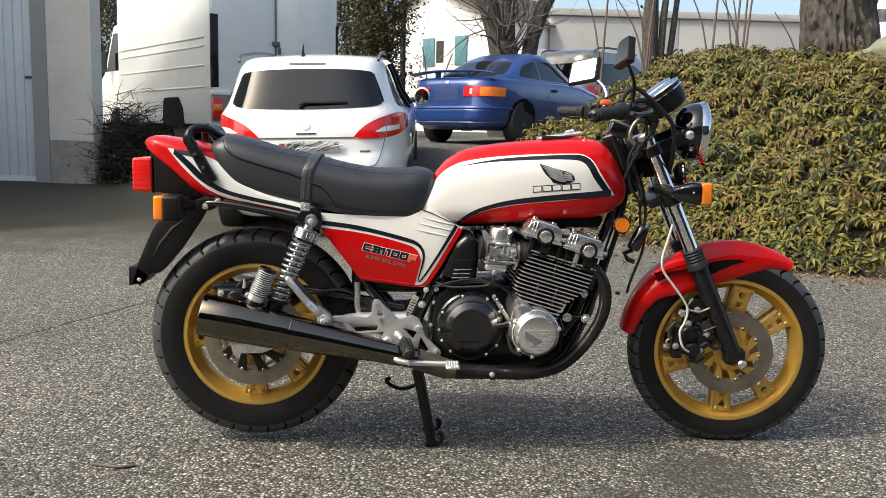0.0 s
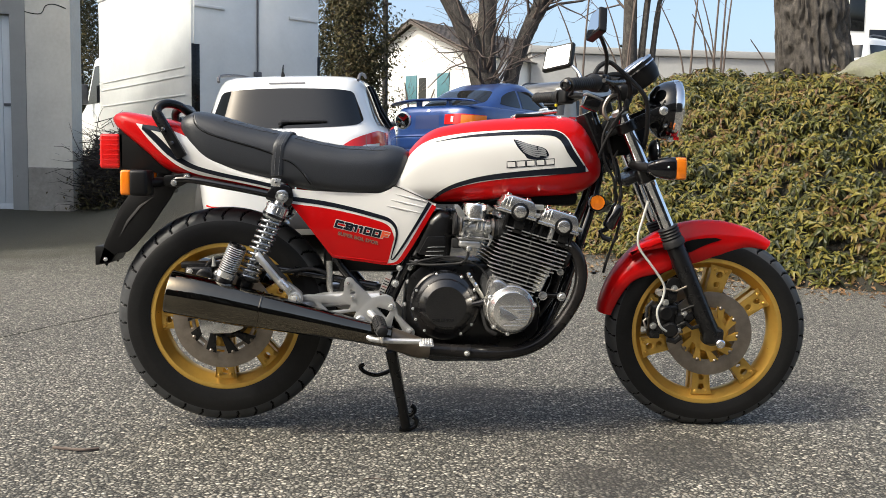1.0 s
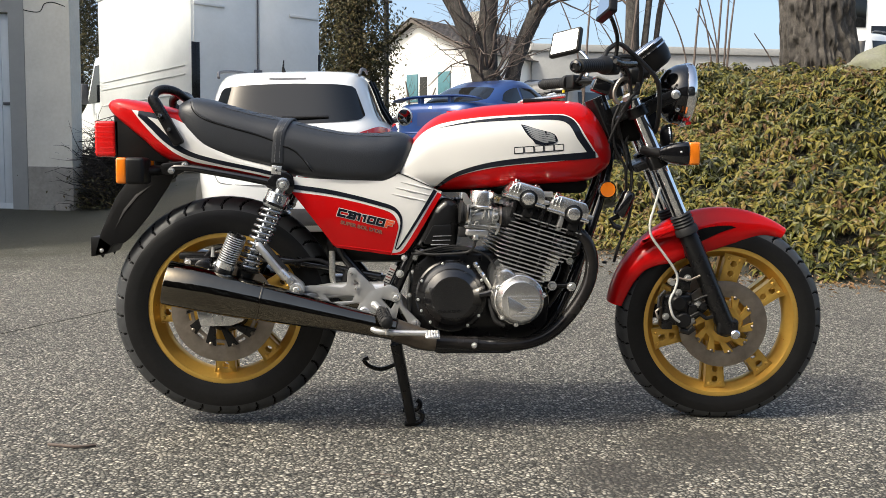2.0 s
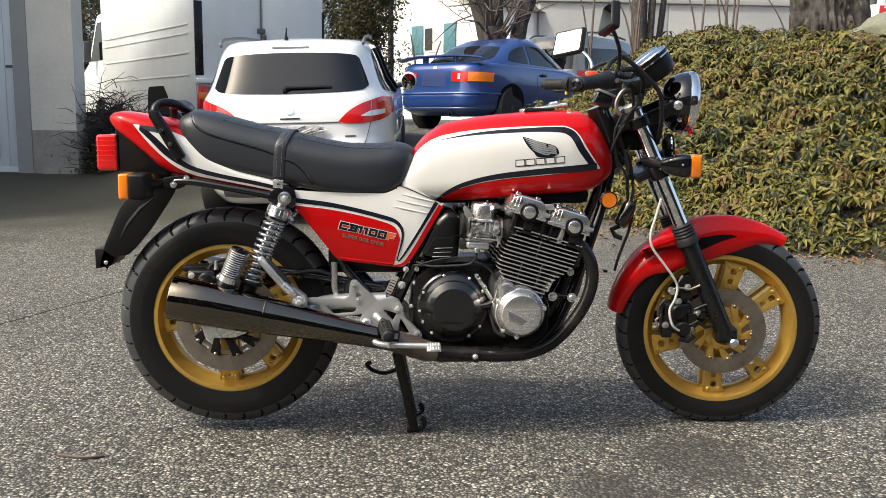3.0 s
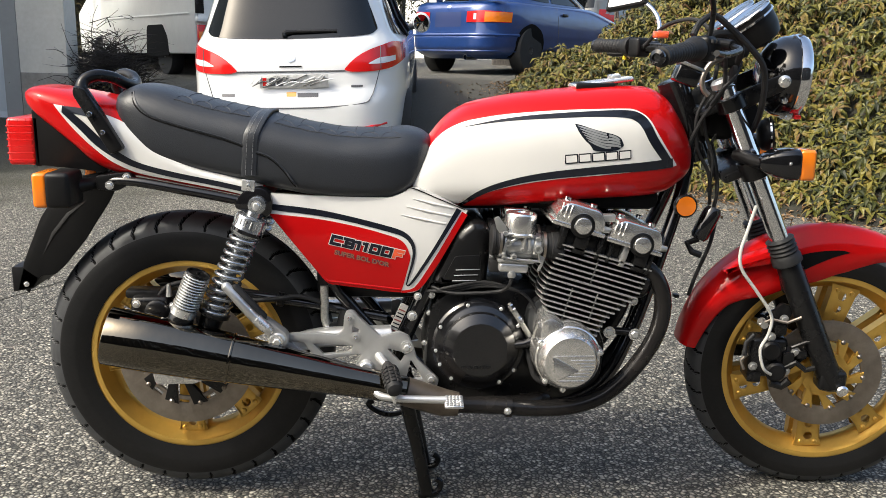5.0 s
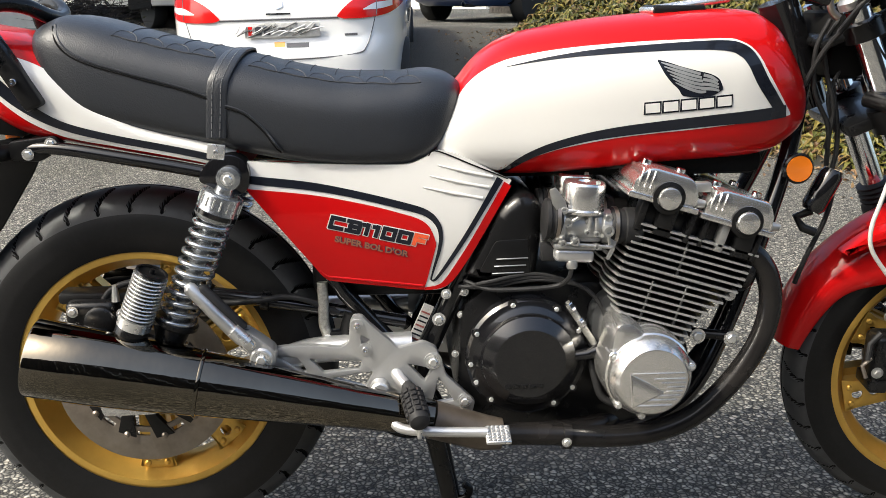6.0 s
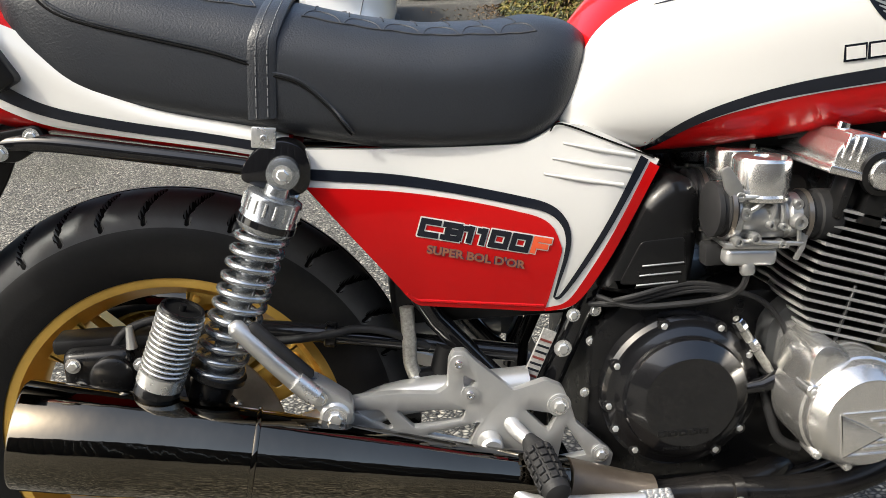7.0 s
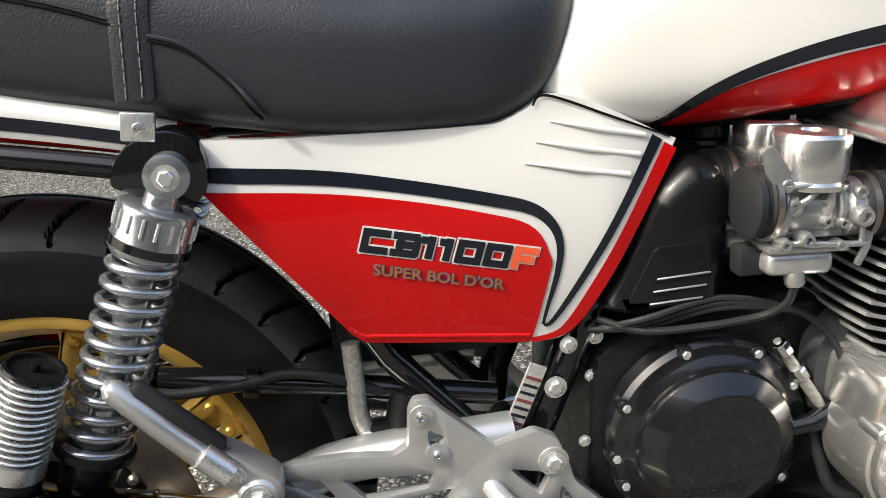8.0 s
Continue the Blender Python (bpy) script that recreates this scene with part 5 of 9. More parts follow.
part("arrow_boss", plate(filleted([(PC[0] - 0.040, PC[1] + 0.0155), (PC[0] - 0.012, PC[1] + 0.001), (PC[0] + 0.019, PC[1] - 0.018), (PC[0] - 0.004, PC[1] - 0.030), (PC[0] - 0.034, PC[1] - 0.045)], 0.003), -0.2718, -0.262, (), 0.0022), POLISHED, points)
for a, s in ((150, 1.0), (12, 0.9), (262, 0.8), (225, 0.8)):
    x, z = PC[0] + 0.070 * math.cos(radians(a)), PC[1] + 0.070 * math.sin(radians(a))
    part("boss", lathe([(0.0092 * s, 0), (0.0088 * s, 0.030), (0.007 * s, 0.032), (0.0003, 0.032)], (x, -0.215, z), (0, -1, 0), 16), POLISHED, points)
    bolt(x, -0.246, z, points, 0.6)

# finned cylinders, leaning forward
LEAN = radians(16.5)
FO = Vector((0.824, 0, 0.478))
FM = Matrix.Translation(FO) @ Matrix.Rotation(LEAN, 4, "Y") @ Matrix.Diagonal((1, 1.12, 1, 1))
block = part("cylinder_block", box(-0.005, 0.110, -0.140, 0.140, -0.03, 0.165, 0.02, None, 3, FM), FIN, eng, "black finned cylinder block with bright fin edges")


def fin_outline(u0, u1, grow=0.0):
    """Plan of one fin: scalloped round four bores."""
    pts = []
    for i in range(4):
        c = -0.129 + 0.086 * i
        for t in np.linspace(-1, 1, 5):
            pts.append((u1 + grow + 0.008 * (1 - t * t), c + 0.043 * t * (0.96 + grow * 9)))
    for i in range(3, -1, -1):
        c = -0.129 + 0.086 * i
        for t in np.linspace(1, -1, 5):
            pts.append((u0 - grow - 0.006 * (1 - t * t), c + 0.043 * t * (0.96 + grow * 9)))
    return pts


TURNED = FM @ Matrix(((1, 0, 0, 0), (0, 0, 1, 0), (0, 1, 0, 0), (0, 0, 0, 1)))
for i in range(15):
    v = -0.006 + i * 0.0119
    u0 = float(spl([(-0.01, -0.012), (0.02, -0.018), (0.05, -0.042), (0.10, -0.040), (0.17, -0.034)], v))
    u1 = float(spl([(-0.01, 0.106), (0.03, 0.114), (0.06, 0.132), (0.085, 0.152), (0.105, 0.165), (0.16, 0.170)], v))
    fin = part("fin", plate(fin_outline(u0, u1), v, v + 0.0032, (), 0.0, None, TURNED), FIN, block)
    part("fin_edge", plate(fin_outline(u0, u1, 0.0007), v - 0.0002, v + 0.0034, [fin_outline(u0 + 0.003, u1 - 0.003, -0.004)[::-1]], 0.0, None, TURNED), FINEDGE, fin)
for k, (u, v0, v1) in enumerate(((0.018, 0.004, 0.085), (0.052, 0.10, 0.160), (0.076, 0.02, 0.09))):
    part("fin_stay", box(u, u + 0.004, -0.1705, -0.165, v0, v1, 0.001, None, 1, FM), FIN, block)
part("head_gasket", box(-0.030, 0.150, -0.165, 0.165, 0.0985, 0.1015, 0, None, 1, FM), CAST, block)
head = part("cylinder_head", box(-0.034, 0.166, -0.158, 0.158, 0.162, 0.214, 0.012, None, 2, FM), SATIN, eng, "black cylinder head with polished cam covers")
for u, w in ((-0.045, 0.012), (-0.012, 0.030), (0.040, 0.010), (0.066, 0.008), (0.096, 0.014), (0.126, 0.030), (0.158, 0.010)):
    part("head_post", box(u, u + w, -0.176, -0.150, 0.160, 0.216, 0.003, None, 2, FM), CAST if w == 0.014 else SATIN, head)
part("head_fin", plate([(-0.038, -0.176), (0.172, -0.176), (0.172, 0.176), (-0.038, 0.176)], 0.170, 0.1735, (), 0.0, None, TURNED), FINEDGE, head)
for k, (u, v, lo, hi) in enumerate(((-0.008, 0.224, -0.060, 0.050), (0.130, 0.221, -0.072, 0.046))):
    oc = [(u + lo, v - 0.012), (u + lo - 0.003, v + 0.012), (u + lo + 0.010, v + 0.034), (u + lo + 0.022, v + 0.041), (u + 0.028, v + 0.041), (u + hi - 0.008, v + 0.030), (u + hi, v + 0.012), (u + hi, v - 0.004), (u + 0.030, v - 0.008), (u - 0.030, v - 0.010)]
    camc = part("cam_cover", plate(filleted(oc, 0.008, 3), -0.178, 0.178, (), 0.006, None, FM), POLISHED, head, "polished alloy cam cover", angle=28)
    part("cover_flange", plate(filleted([(u + lo - 0.006, v - 0.014), (u + lo - 0.006, v - 0.004), (u + hi + 0.004, v - 0.004), (u + hi + 0.004, v - 0.014)], 0.003), -0.1815, 0.1815, (), 0.002, None, FM), POLISHED, camc)
    for j in range(3):
        part("cast_rib", box(u + lo + 0.004 + j * 0.010, u + lo + 0.0065 + j * 0.010, -0.181, -0.12, v + 0.006, v + 0.036, 0.001, None, 1, FM), POLISHED, camc)
    c = FM @ Vector((u, -0.178, v))
    part("plug_seat", lathe([(0.027, -0.004), (0.0265, 0.004), (0.0205, 0.006), (0.0195, 0.003), (0.0003, 0.003)], tuple(c), (0, -1, 0), 32), SATIN, camc)
    part("cam_end_plug", lathe([(0.0190, 0.002), (0.0190, 0.008), (0.0175, 0.0115), (0.0150, 0.0125), (0.0003, 0.0135)], tuple(c), (0, -1, 0), 32), POLISHED, camc)
    part("plug_mark", box(-0.009, 0.009, -0.0139, -0.0128, -0.0006, 0.0006, 0, None, 1, Matrix.Translation(c) @ Matrix.Rotation(0.4, 4, "Y")), CAST, camc)
    for du, dv in ((lo + 0.022, 0.040), (0.022, 0.040), (hi - 0.004, 0.016)):
        q = FM @ Vector((u + du, 0, v + dv))
        for yy in (-0.150, -0.05, 0.05, 0.150):
            part("cover_bolt", lathe([(0.0085, -0.003), (0.0085, 0.006), (0.006, 0.008), (0.0003, 0.008)], (q.x, yy, q.z), (0.28, 0, 0.96), 12), CHROME, camc)
    part("oil_union", tube([tuple(FM @ Vector((u + hi - 0.002, -0.172, v + 0.004))), tuple(FM @ Vector((u + hi + 0.012, -0.172, v + 0.006)))], [0.008, 0.006], 12), CAST, camc)
for yy in (-0.125, -0.042, 0.042, 0.125):
    p = FM @ Vector((0.180, yy, 0.150))
    part("exhaust_flange", lathe([(0.036, 0), (0.036, 0.010), (0.028, 0.018), (0.0003, 0.018)], (p.x - 0.014, yy * 1.25, p.z - 0.01), (0.96, 0, -0.27), 24), SATIN, head)
for x, z, y, s in ((0.965, 0.438, -0.144, 1.3), (1.019, 0.438, -0.160, 1.3), (1.017, 0.511, -0.142, 1.0), (0.816, 0.522, -0.086, 1.4)):
    bolt(x, y, z, eng, s)
part("oil_pipe", tube([(0.940, -0.120, 0.440), (0.965, -0.132, 0.440), (1.019, -0.148, 0.438)], 0.009, 10), SATIN, eng)
part("oil_hose", tube(rounded([(0.778, -0.150, 0.402), (0.784, -0.156, 0.372), (0.796, -0.162, 0.338), (0.822, -0.166, 0.323)], 5, False), 0.0065, 10), HOSE, eng)
for x, z in ((0.738, 0.500), (0.757, 0.471), (0.790, 0.421)):
    part("union_nut", lathe([(0.0075, -0.008), (0.0085, -0.006), (0.0085, 0.006), (0.0075, 0.008)], (x, -0.153, z), (0.55, 0, -0.83), 8), CHROME, eng)
part("spark_lead", tube(rounded([(0.955, -0.12, 0.70), (0.935, -0.14, 0.70), (0.938, -0.165, 0.67), (0.940, -0.17, 0.64)], 5, False), 0.006, 8), HOSE, head)
part("spark_lead", tube(rounded([(0.80, -0.08, 0.725), (0.86, -0.12, 0.735), (0.92, -0.14, 0.722), (0.945, -0.16, 0.68), (0.948, -0.168, 0.64)], 5, False), 0.0045, 8), HOSE, head)
part("lead_clip", box(0.925, 0.955, -0.185, -0.165, 0.700, 0.716, 0.003), CAST, head)

# carburettors and air box
for k, yy in enumerate((-0.160, -0.074, 0.074, 0.160)):
    R = Matrix.Translation((0.748, yy, 0.648)) @ Matrix.Rotation(radians(3), 4, "Y")
    X, Z = tuple(R.to_3x3() @ Vector((1, 0, 0))), tuple(R.to_3x3() @ Vector((0, 0, 1)))
    at = lambda x, y, z: tuple(R @ Vector((x, y, z)))
    bm = box(-0.030, 0.034, -0.016, 0.026, -0.030, 0.020, 0.006, None, 2, R)
    lathe([(0.026, -0.046), (0.030, -0.044), (0.030, -0.030), (0.024, -0.026), (0.024, 0.030), (0.028, 0.034), (0.028, 0.046)], at(0, 0, -0.004), X, 28, bm)
    carb = part("carburettor", bm, CAST, bike, "grey cast carburettor with a bright domed cap")
    part("cap", lathe([(0.0350, 0.018), (0.0360, 0.023), (0.0335, 0.026), (0.0335, 0.0325), (0.0345, 0.033), (0.0345, 0.064), (0.0335, 0.0665), (0.0315, 0.0685), (0.012, 0.0690), (0.011, 0.067), (0.0003, 0.067)], at(0.001, 0.002, 0), Z, 40), POLISHED, carb, "bright cap")
    part("cap_screw", bar(at(0.020, -0.014, 0.066), at(0.020, -0.014, 0.0715), 0.0035), CAST, carb)
    part("float_bowl", box(-0.042, 0.024, -0.022, 0.026, -0.064, -0.040, 0.008, None, 3, R), SILVER, carb)
    part("bowl_rim", box(-0.046, 0.034, -0.026, 0.028, -0.040, -0.033, 0.002, None, 2, R), CAST, carb)
    part("drain", lathe([(0.0095, 0), (0.0095, 0.010), (0.0065, 0.014), (0.0003, 0.014)], at(-0.012, -0.014, -0.062), (0, -0.3, -1), 14), CAST, carb)
    part("bell_mouth", lathe([(0.030, -0.062), (0.0340, -0.060), (0.0340, -0.054), (0.0315, -0.052), (0.0315, -0.048), (0.0340, -0.046), (0.0340, -0.038), (0.029, -0.034)], at(0, 0, 0.004), X, 32), HOSE, carb)
    part("hose_clip", lathe([(0.0345, -0.0445), (0.0353, -0.0445), (0.0353, -0.0390), (0.0345, -0.0390)], at(0, 0, 0.004), X, 32), STEEL, carb)
    part("inlet_rubber", lathe([(0.028, 0.046), (0.031, 0.050), (0.031, 0.060), (0.029, 0.062), (0.029, 0.070), (0.032, 0.072), (0.032, 0.095), (0.028, 0.10)], at(0, 0, -0.004), X, 28), HOSE, carb)
    part("hose_clip", lathe([(0.0315, 0.052), (0.0325, 0.052), (0.0325, 0.058), (0.0315, 0.058)], at(0, 0, -0.004), X, 28), STEEL, carb)
    if k == 0:
        # screws, jets and stubs over the near flank
        for (x, z, r, h) in ((-0.026, 0.004, 0.0085, 0.014), (0.040, -0.006, 0.0105, 0.020), (-0.012, -0.026, 0.0075, 0.018), (-0.032, -0.030, 0.0065, 0.016), (0.006, -0.010, 0.0050, 0.016), (0.022, -0.012, 0.0050, 0.016), (0.008, 0.008, 0.0060, 0.012), (0.040, 0.014, 0.0070, 0.010), (0.024, -0.034, 0.0055, 0.014), (-0.034, 0.024, 0.0070, 0.012)):
            part("fitting", lathe([(r, 0), (r, h * 0.7), (r * 0.8, h), (r * 0.45, h), (r * 0.4, h * 0.7), (0.0003, h * 0.7)], at(x, -0.016, z), (0, -1, 0), 14), CAST, carb)
        for (x0, z0, x1, z1, r) in ((-0.045, 0.022, 0.018, 0.026, 0.0028), (0.008, -0.008, 0.010, 0.022, 0.0036), (0.022, -0.012, 0.020, 0.014, 0.0034), (-0.032, -0.030, 0.050, -0.034, 0.0030), (-0.024, 0.004, -0.004, 0.018, 0.0030), (0.040, -0.006, 0.046, -0.030, 0.0030)):
            part("linkage", tube([at(x0, -0.024, z0), at((x0 + x1) / 2, -0.027, (z0 + z1) / 2), at(x1, -0.024, z1)], r, 8), CAST, carb)
        part("throttle_bracket", plate(filleted([(0.690, 0.708), (0.700, 0.712), (0.716, 0.690), (0.722, 0.672), (0.708, 0.668), (0.696, 0.684)], 0.003), yy - 0.026, yy - 0.022, (), 0.0008), CAST, carb)
        part("stop_bracket", plate(filleted([(0.788, 0.628), (0.803, 0.622), (0.800, 0.606), (0.792, 0.590), (0.786, 0.592), (0.794, 0.610)], 0.002), yy - 0.026, yy - 0.022, (), 0.0008), CAST, carb)
        part("drain_hose", tube(rounded([at(-0.012, -0.018, -0.074), (0.728, yy - 0.012, 0.555), (0.712, yy + 0.005, 0.538), (0.66, yy + 0.01, 0.532), (0.60, yy + 0.02, 0.530), (0.56, yy + 0.04, 0.54)], 6, False), 0.004, 8), HOSE, carb)
        part("rubber_stop", box(0.684, 0.712, yy - 0.004, yy + 0.02, 0.583, 0.612, 0.004), HOSE, carb)
ab = part("air_box", plate(filleted([(0.558, 0.550), (0.582, 0.594), (0.618, 0.667), (0.650, 0.694), (0.678, 0.688), (0.691, 0.665), (0.689, 0.609), (0.680, 0.538), (0.596, 0.540)], 0.014), -0.140, 0.140, (), 0.020), SATIN, bike, "black air box side with three vent slots", angle=45)
part("air_box_step", plate(filleted([(0.583, 0.560), (0.611, 0.614), (0.666, 0.617), (0.671, 0.554)], 0.006), -0.142, -0.134, (), 0.002), SATIN, ab)
for i in range(3):
    at = Matrix.Translation((0.6390 - 0.0035 * i, 0, 0.5835 - 0.0125 * i)) @ Matrix.Rotation(-0.03, 4, "Y")
    part("vent", box(-0.027, 0.027, -0.1433, -0.139, -0.0011, 0.0011, 0.0008, None, 1, at), GREY, ab)
    part("vent_gap", box(-0.028, 0.028, -0.1428, -0.139, -0.0036, -0.0011, 0, None, 1, at), DARK, ab)

# frame
for sg in (-1, 1):
    y = 0.095 * sg
    part("frame_tube", tube([(0.33, y, 0.56), (0.354, y, 0.517), (0.449, y, 0.406), (0.47, y, 0.385)], 0.014, 14), BLACK, bike)
    part("frame_tube", tube([(0.62, y, 0.70), (0.565, y, 0.56), (0.54, y, 0.504), (0.495, y, 0.403), (0.49, y, 0.36)], [0.016, 0.018, 0.018, 0.019, 0.019], 14), BLACK, bike)
    part("frame_tube", tube(rounded([(1.16, 0.03 * sg, 0.86), (1.138, 0.05 * sg, 0.74), (1.09, 0.08 * sg, 0.60), (1.035, 0.10 * sg, 0.45), (0.97, 0.112 * sg, 0.32), (0.88, 0.115 * sg, 0.262), (0.75, 0.115 * sg, 0.250), (0.56, 0.115 * sg, 0.262), (0.50, 0.11 * sg, 0.33)], 6, False), 0.0155, 14), BLACK, bike)
    part("frame_tube", tube([(1.14, 0.02 * sg, 0.88), (0.80, 0.06 * sg, 0.755), (0.50, 0.09 * sg, 0.72), (0.18, 0.115 * sg, 0.728)], 0.015, 12), BLACK, bike)
part("steering_head", bar((1.115, 0, 1.0), (1.19, 0, 0.82), 0.034, 20), BLACK, bike)
part("under_tank_box", box(0.60, 1.08, -0.09, 0.09, 0.71, 0.76, 0.02), DARK, bike)
part("battery_box", box(0.30, 0.56, -0.085, 0.085, 0.50, 0.73, 0.02), PLASTIC, bike)
part("frame_label", box(-0.0095, 0.0095, -0.0015, 0.0015, -0.038, 0.038, 0.0006, None, 1, Matrix.Translation((0.485, -0.1165, 0.462)) @ Matrix.Rotation(radians(24), 4, "Y")), LABELW, bike, "silver frame label with small print")
for i in range(7):
    part("print_line", box(-0.0080, 0.0080, -0.0022, -0.0012, -0.0015, 0.0015, 0, None, 1, Matrix.Translation((0.485, -0.1165, 0.462)) @ Matrix.Rotation(radians(24), 4, "Y") @ Matrix.Translation((0, 0, -0.028 + i * 0.0085))), REDPRINT if i % 3 == 0 else STRIPE, bike)
for x, z, y, s in ((0.529, 0.518, -0.124, 0.85), (0.517, 0.470, -0.116, 1.1), (0.561, 0.517, -0.11, 0.75), (0.556, 0.475, -0.11, 0.65), (0.545, 0.407, -0.12, 0.6)):
    bolt(x, y, z, bike, s)
# brake cylinder and hose behind the side cover
mc = part("brake_cylinder", tube([(0.372, -0.095, 0.478), (0.352, -0.095, 0.405)], [0.019, 0.017], 16), PLASTIC, bike)
part("fitting", box(0.318, 0.350, -0.108, -0.086, 0.428, 0.448, 0.004), PLASTIC, mc)
bolt(0.325, -0.109, 0.437, mc, 0.7)
part("braided_hose", tube(rounded([(0.318, -0.095, 0.535), (0.319, -0.1, 0.49), (0.319, -0.1, 0.46), (0.326, -0.1, 0.437)], 6, False), 0.0095, 14), BRAID, bike, "braided brake hose")
for k in range(3):
    part("wiring", tube(rounded([(0.55 + 0.01 * k, -0.12, 0.53), (0.60, -0.135 - 0.004 * k, 0.532 + 0.006 * k), (0.68, -0.14, 0.545 + 0.005 * k), (0.755, -0.15, 0.535), (0.79, -0.16, 0.50), (0.80, -0.165, 0.46)], 6, False), 0.0035, 8), HOSE, bike)
part("neutral_lead", tube(rounded([(0.733, -0.150, 0.508), (0.748, -0.152, 0.484), (0.770, -0.154, 0.450), (0.796, -0.156, 0.411)], 5, False), [0.004] * 3 + [0.006] * 9 + [0.005] * 4, 10), BRAID, bike)

# alloy footrest plate
out = [(0.222, 0.434), (0.257, 0.438), (0.300, 0.4385), (0.348, 0.434), (0.362, 0.442), (0.365, 0.478), (0.371, 0.490), (0.386, 0.490), (0.398, 0.476), (0.446, 0.430), (0.470, 0.436), (0.488, 0.441), (0.510, 0.430), (0.521, 0.402), (0.528, 0.378), (0.578, 0.328), (0.574, 0.309), (0.556, 0.308), (0.480, 0.318),
       (0.425, 0.335), (0.400, 0.343), (0.355, 0.350), (0.325, 0.362), (0.285, 0.381), (0.222, 0.400)]
cuts = [[(0.238, 0.421), (0.276, 0.417), (0.291, 0.392), (0.284, 0.390)], [(0.296, 0.414), (0.384, 0.408), (0.379, 0.394), (0.318, 0.389)], [(0.333, 0.378), (0.402, 0.389), (0.388, 0.360)],
        [(0.462, 0.401), (0.503, 0.391), (0.491, 0.368)], [(0.514, 0.375), (0.541, 0.330), (0.503, 0.326)], [(0.383, 0.456), (0.399, 0.446), (0.391, 0.437), (0.383, 0.440)]]
for sg in (-1, 1):
    y0, y1 = (-0.146, -0.134) if sg < 0 else (0.146, 0.134)
    rest = part("footrest_plate", plate(filleted(out, 0.004, 2), y0, y1, [filleted(c, 0.003, 2)[::-1] for c in cuts], 0.0022), SILVER, bike, "cut-out silver alloy footrest plate", angle=24)
for x, z, y, s, me in ((0.377, 0.473, -0.146, 0.85, SOCKET), (0.390, 0.430, -0.146, 0.85, SOCKET), (0.505, 0.405, -0.148, 1.15, None), (0.560, 0.330, -0.148, 0.95, None), (0.418, 0.352, -0.152, 0.95, SOCKET)):
    part("boss", lathe([(0.0135 * s, 0), (0.0135 * s, 0.003), (0.0003, 0.003)], (x, -0.145, z), (0, -1, 0), 20), SILVER, rest)
    bolt(x, y - 0.001, z, rest, s, me)
# passenger peg
part("peg_joint", plate(filleted([(0.178, 0.476), (0.196, 0.482), (0.216, 0.468), (0.243, 0.446), (0.244, 0.420), (0.220, 0.412), (0.196, 0.446)], 0.008), -0.182, -0.150, (), 0.004), SILVER, rest)
part("boss", lathe([(0.019, 0), (0.019, 0.008), (0.016, 0.011), (0.0003, 0.011)], (0.221, -0.176, 0.432), (0, -1, 0), 24), SILVER, rest)
bolt(0.221, -0.187, 0.432, rest, 1.3)
bolt(0.204, -0.183, 0.458, rest, 0.9)
part("peg_pivot", bar((0.178, -0.186, 0.484), (0.200, -0.186, 0.462), 0.0125, 14), ALLOY, rest)
part("passenger_peg", tube([(0.113, -0.195, 0.566), (0.116, -0.195, 0.561), (0.150, -0.190, 0.516), (0.180, -0.182, 0.478), (0.190, -0.178, 0.466)], [0.006, 0.0105, 0.0105, 0.0115, 0.012], 16), SILVER, rest, "folded silver passenger peg")
part("peg_rubber", tube([(0.131, -0.189, 0.560), (0.134, -0.189, 0.556), (0.192, -0.172, 0.484), (0.194, -0.172, 0.481)], [0.006, 0.0095, 0.0095, 0.006], 12), HOSE, rest)
part("heel_guard", plate(filleted([(0.10, 0.372), (0.165, 0.392), (0.185, 0.412), (0.155, 0.402), (0.13, 0.385)], 0.003), -0.150, -0.147, ()), ALLOY, rest)
# rider's peg, pointing out towards the camera side
part("peg_bracket", tube([(0.441, -0.140, 0.384), (0.447, -0.160, 0.381), (0.460, -0.176, 0.372)], [0.010, 0.0105, 0.009], 14), SILVER, rest)
peg = part("rider_peg", tube([(0.459, -0.172, 0.375), (0.465, -0.192, 0.368), (0.476, -0.250, 0.349), (0.477, -0.255, 0.347)], [0.009, 0.0165, 0.0175, 0.014], 18), HOSE, rest, "ribbed rubber rider peg")
pd = Vector((0.015, -0.082, -0.027)).normalized()
for i in range(5):
    c = Vector((0.4665, -0.198, 0.3665)) + pd * (0.002 + i * 0.0120)
    for j in range(9):
        t_ = 2 * math.pi * j / 9
        n_ = pd.cross(Vector((1, 0, 0))).normalized()
        r_ = n_ * math.cos(t_) + pd.cross(n_) * math.sin(t_)
        part("peg_block", box(-0.0045, 0.0045, -0.0046, 0.0046, 0.0135, 0.0198, 0.001, None, 1, Matrix.Translation(c) @ Matrix((tuple(pd), tuple(r_.cross(pd)), tuple(r_))).transposed().to_4x4()), HOSE, peg)
part("peg_end", lathe([(0.0175, 0), (0.016, 0.006), (0.009, 0.010), (0.0003, 0.011)], (0.4768, -0.254, 0.3475), tuple(pd), 20), HOSE, peg)
part("feeler", tube([(0.4770, -0.246, 0.336), (0.4775, -0.246, 0.318), (0.4775, -0.246, 0.312)], [0.006, 0.005, 0.0035], 10), ALLOY, peg)
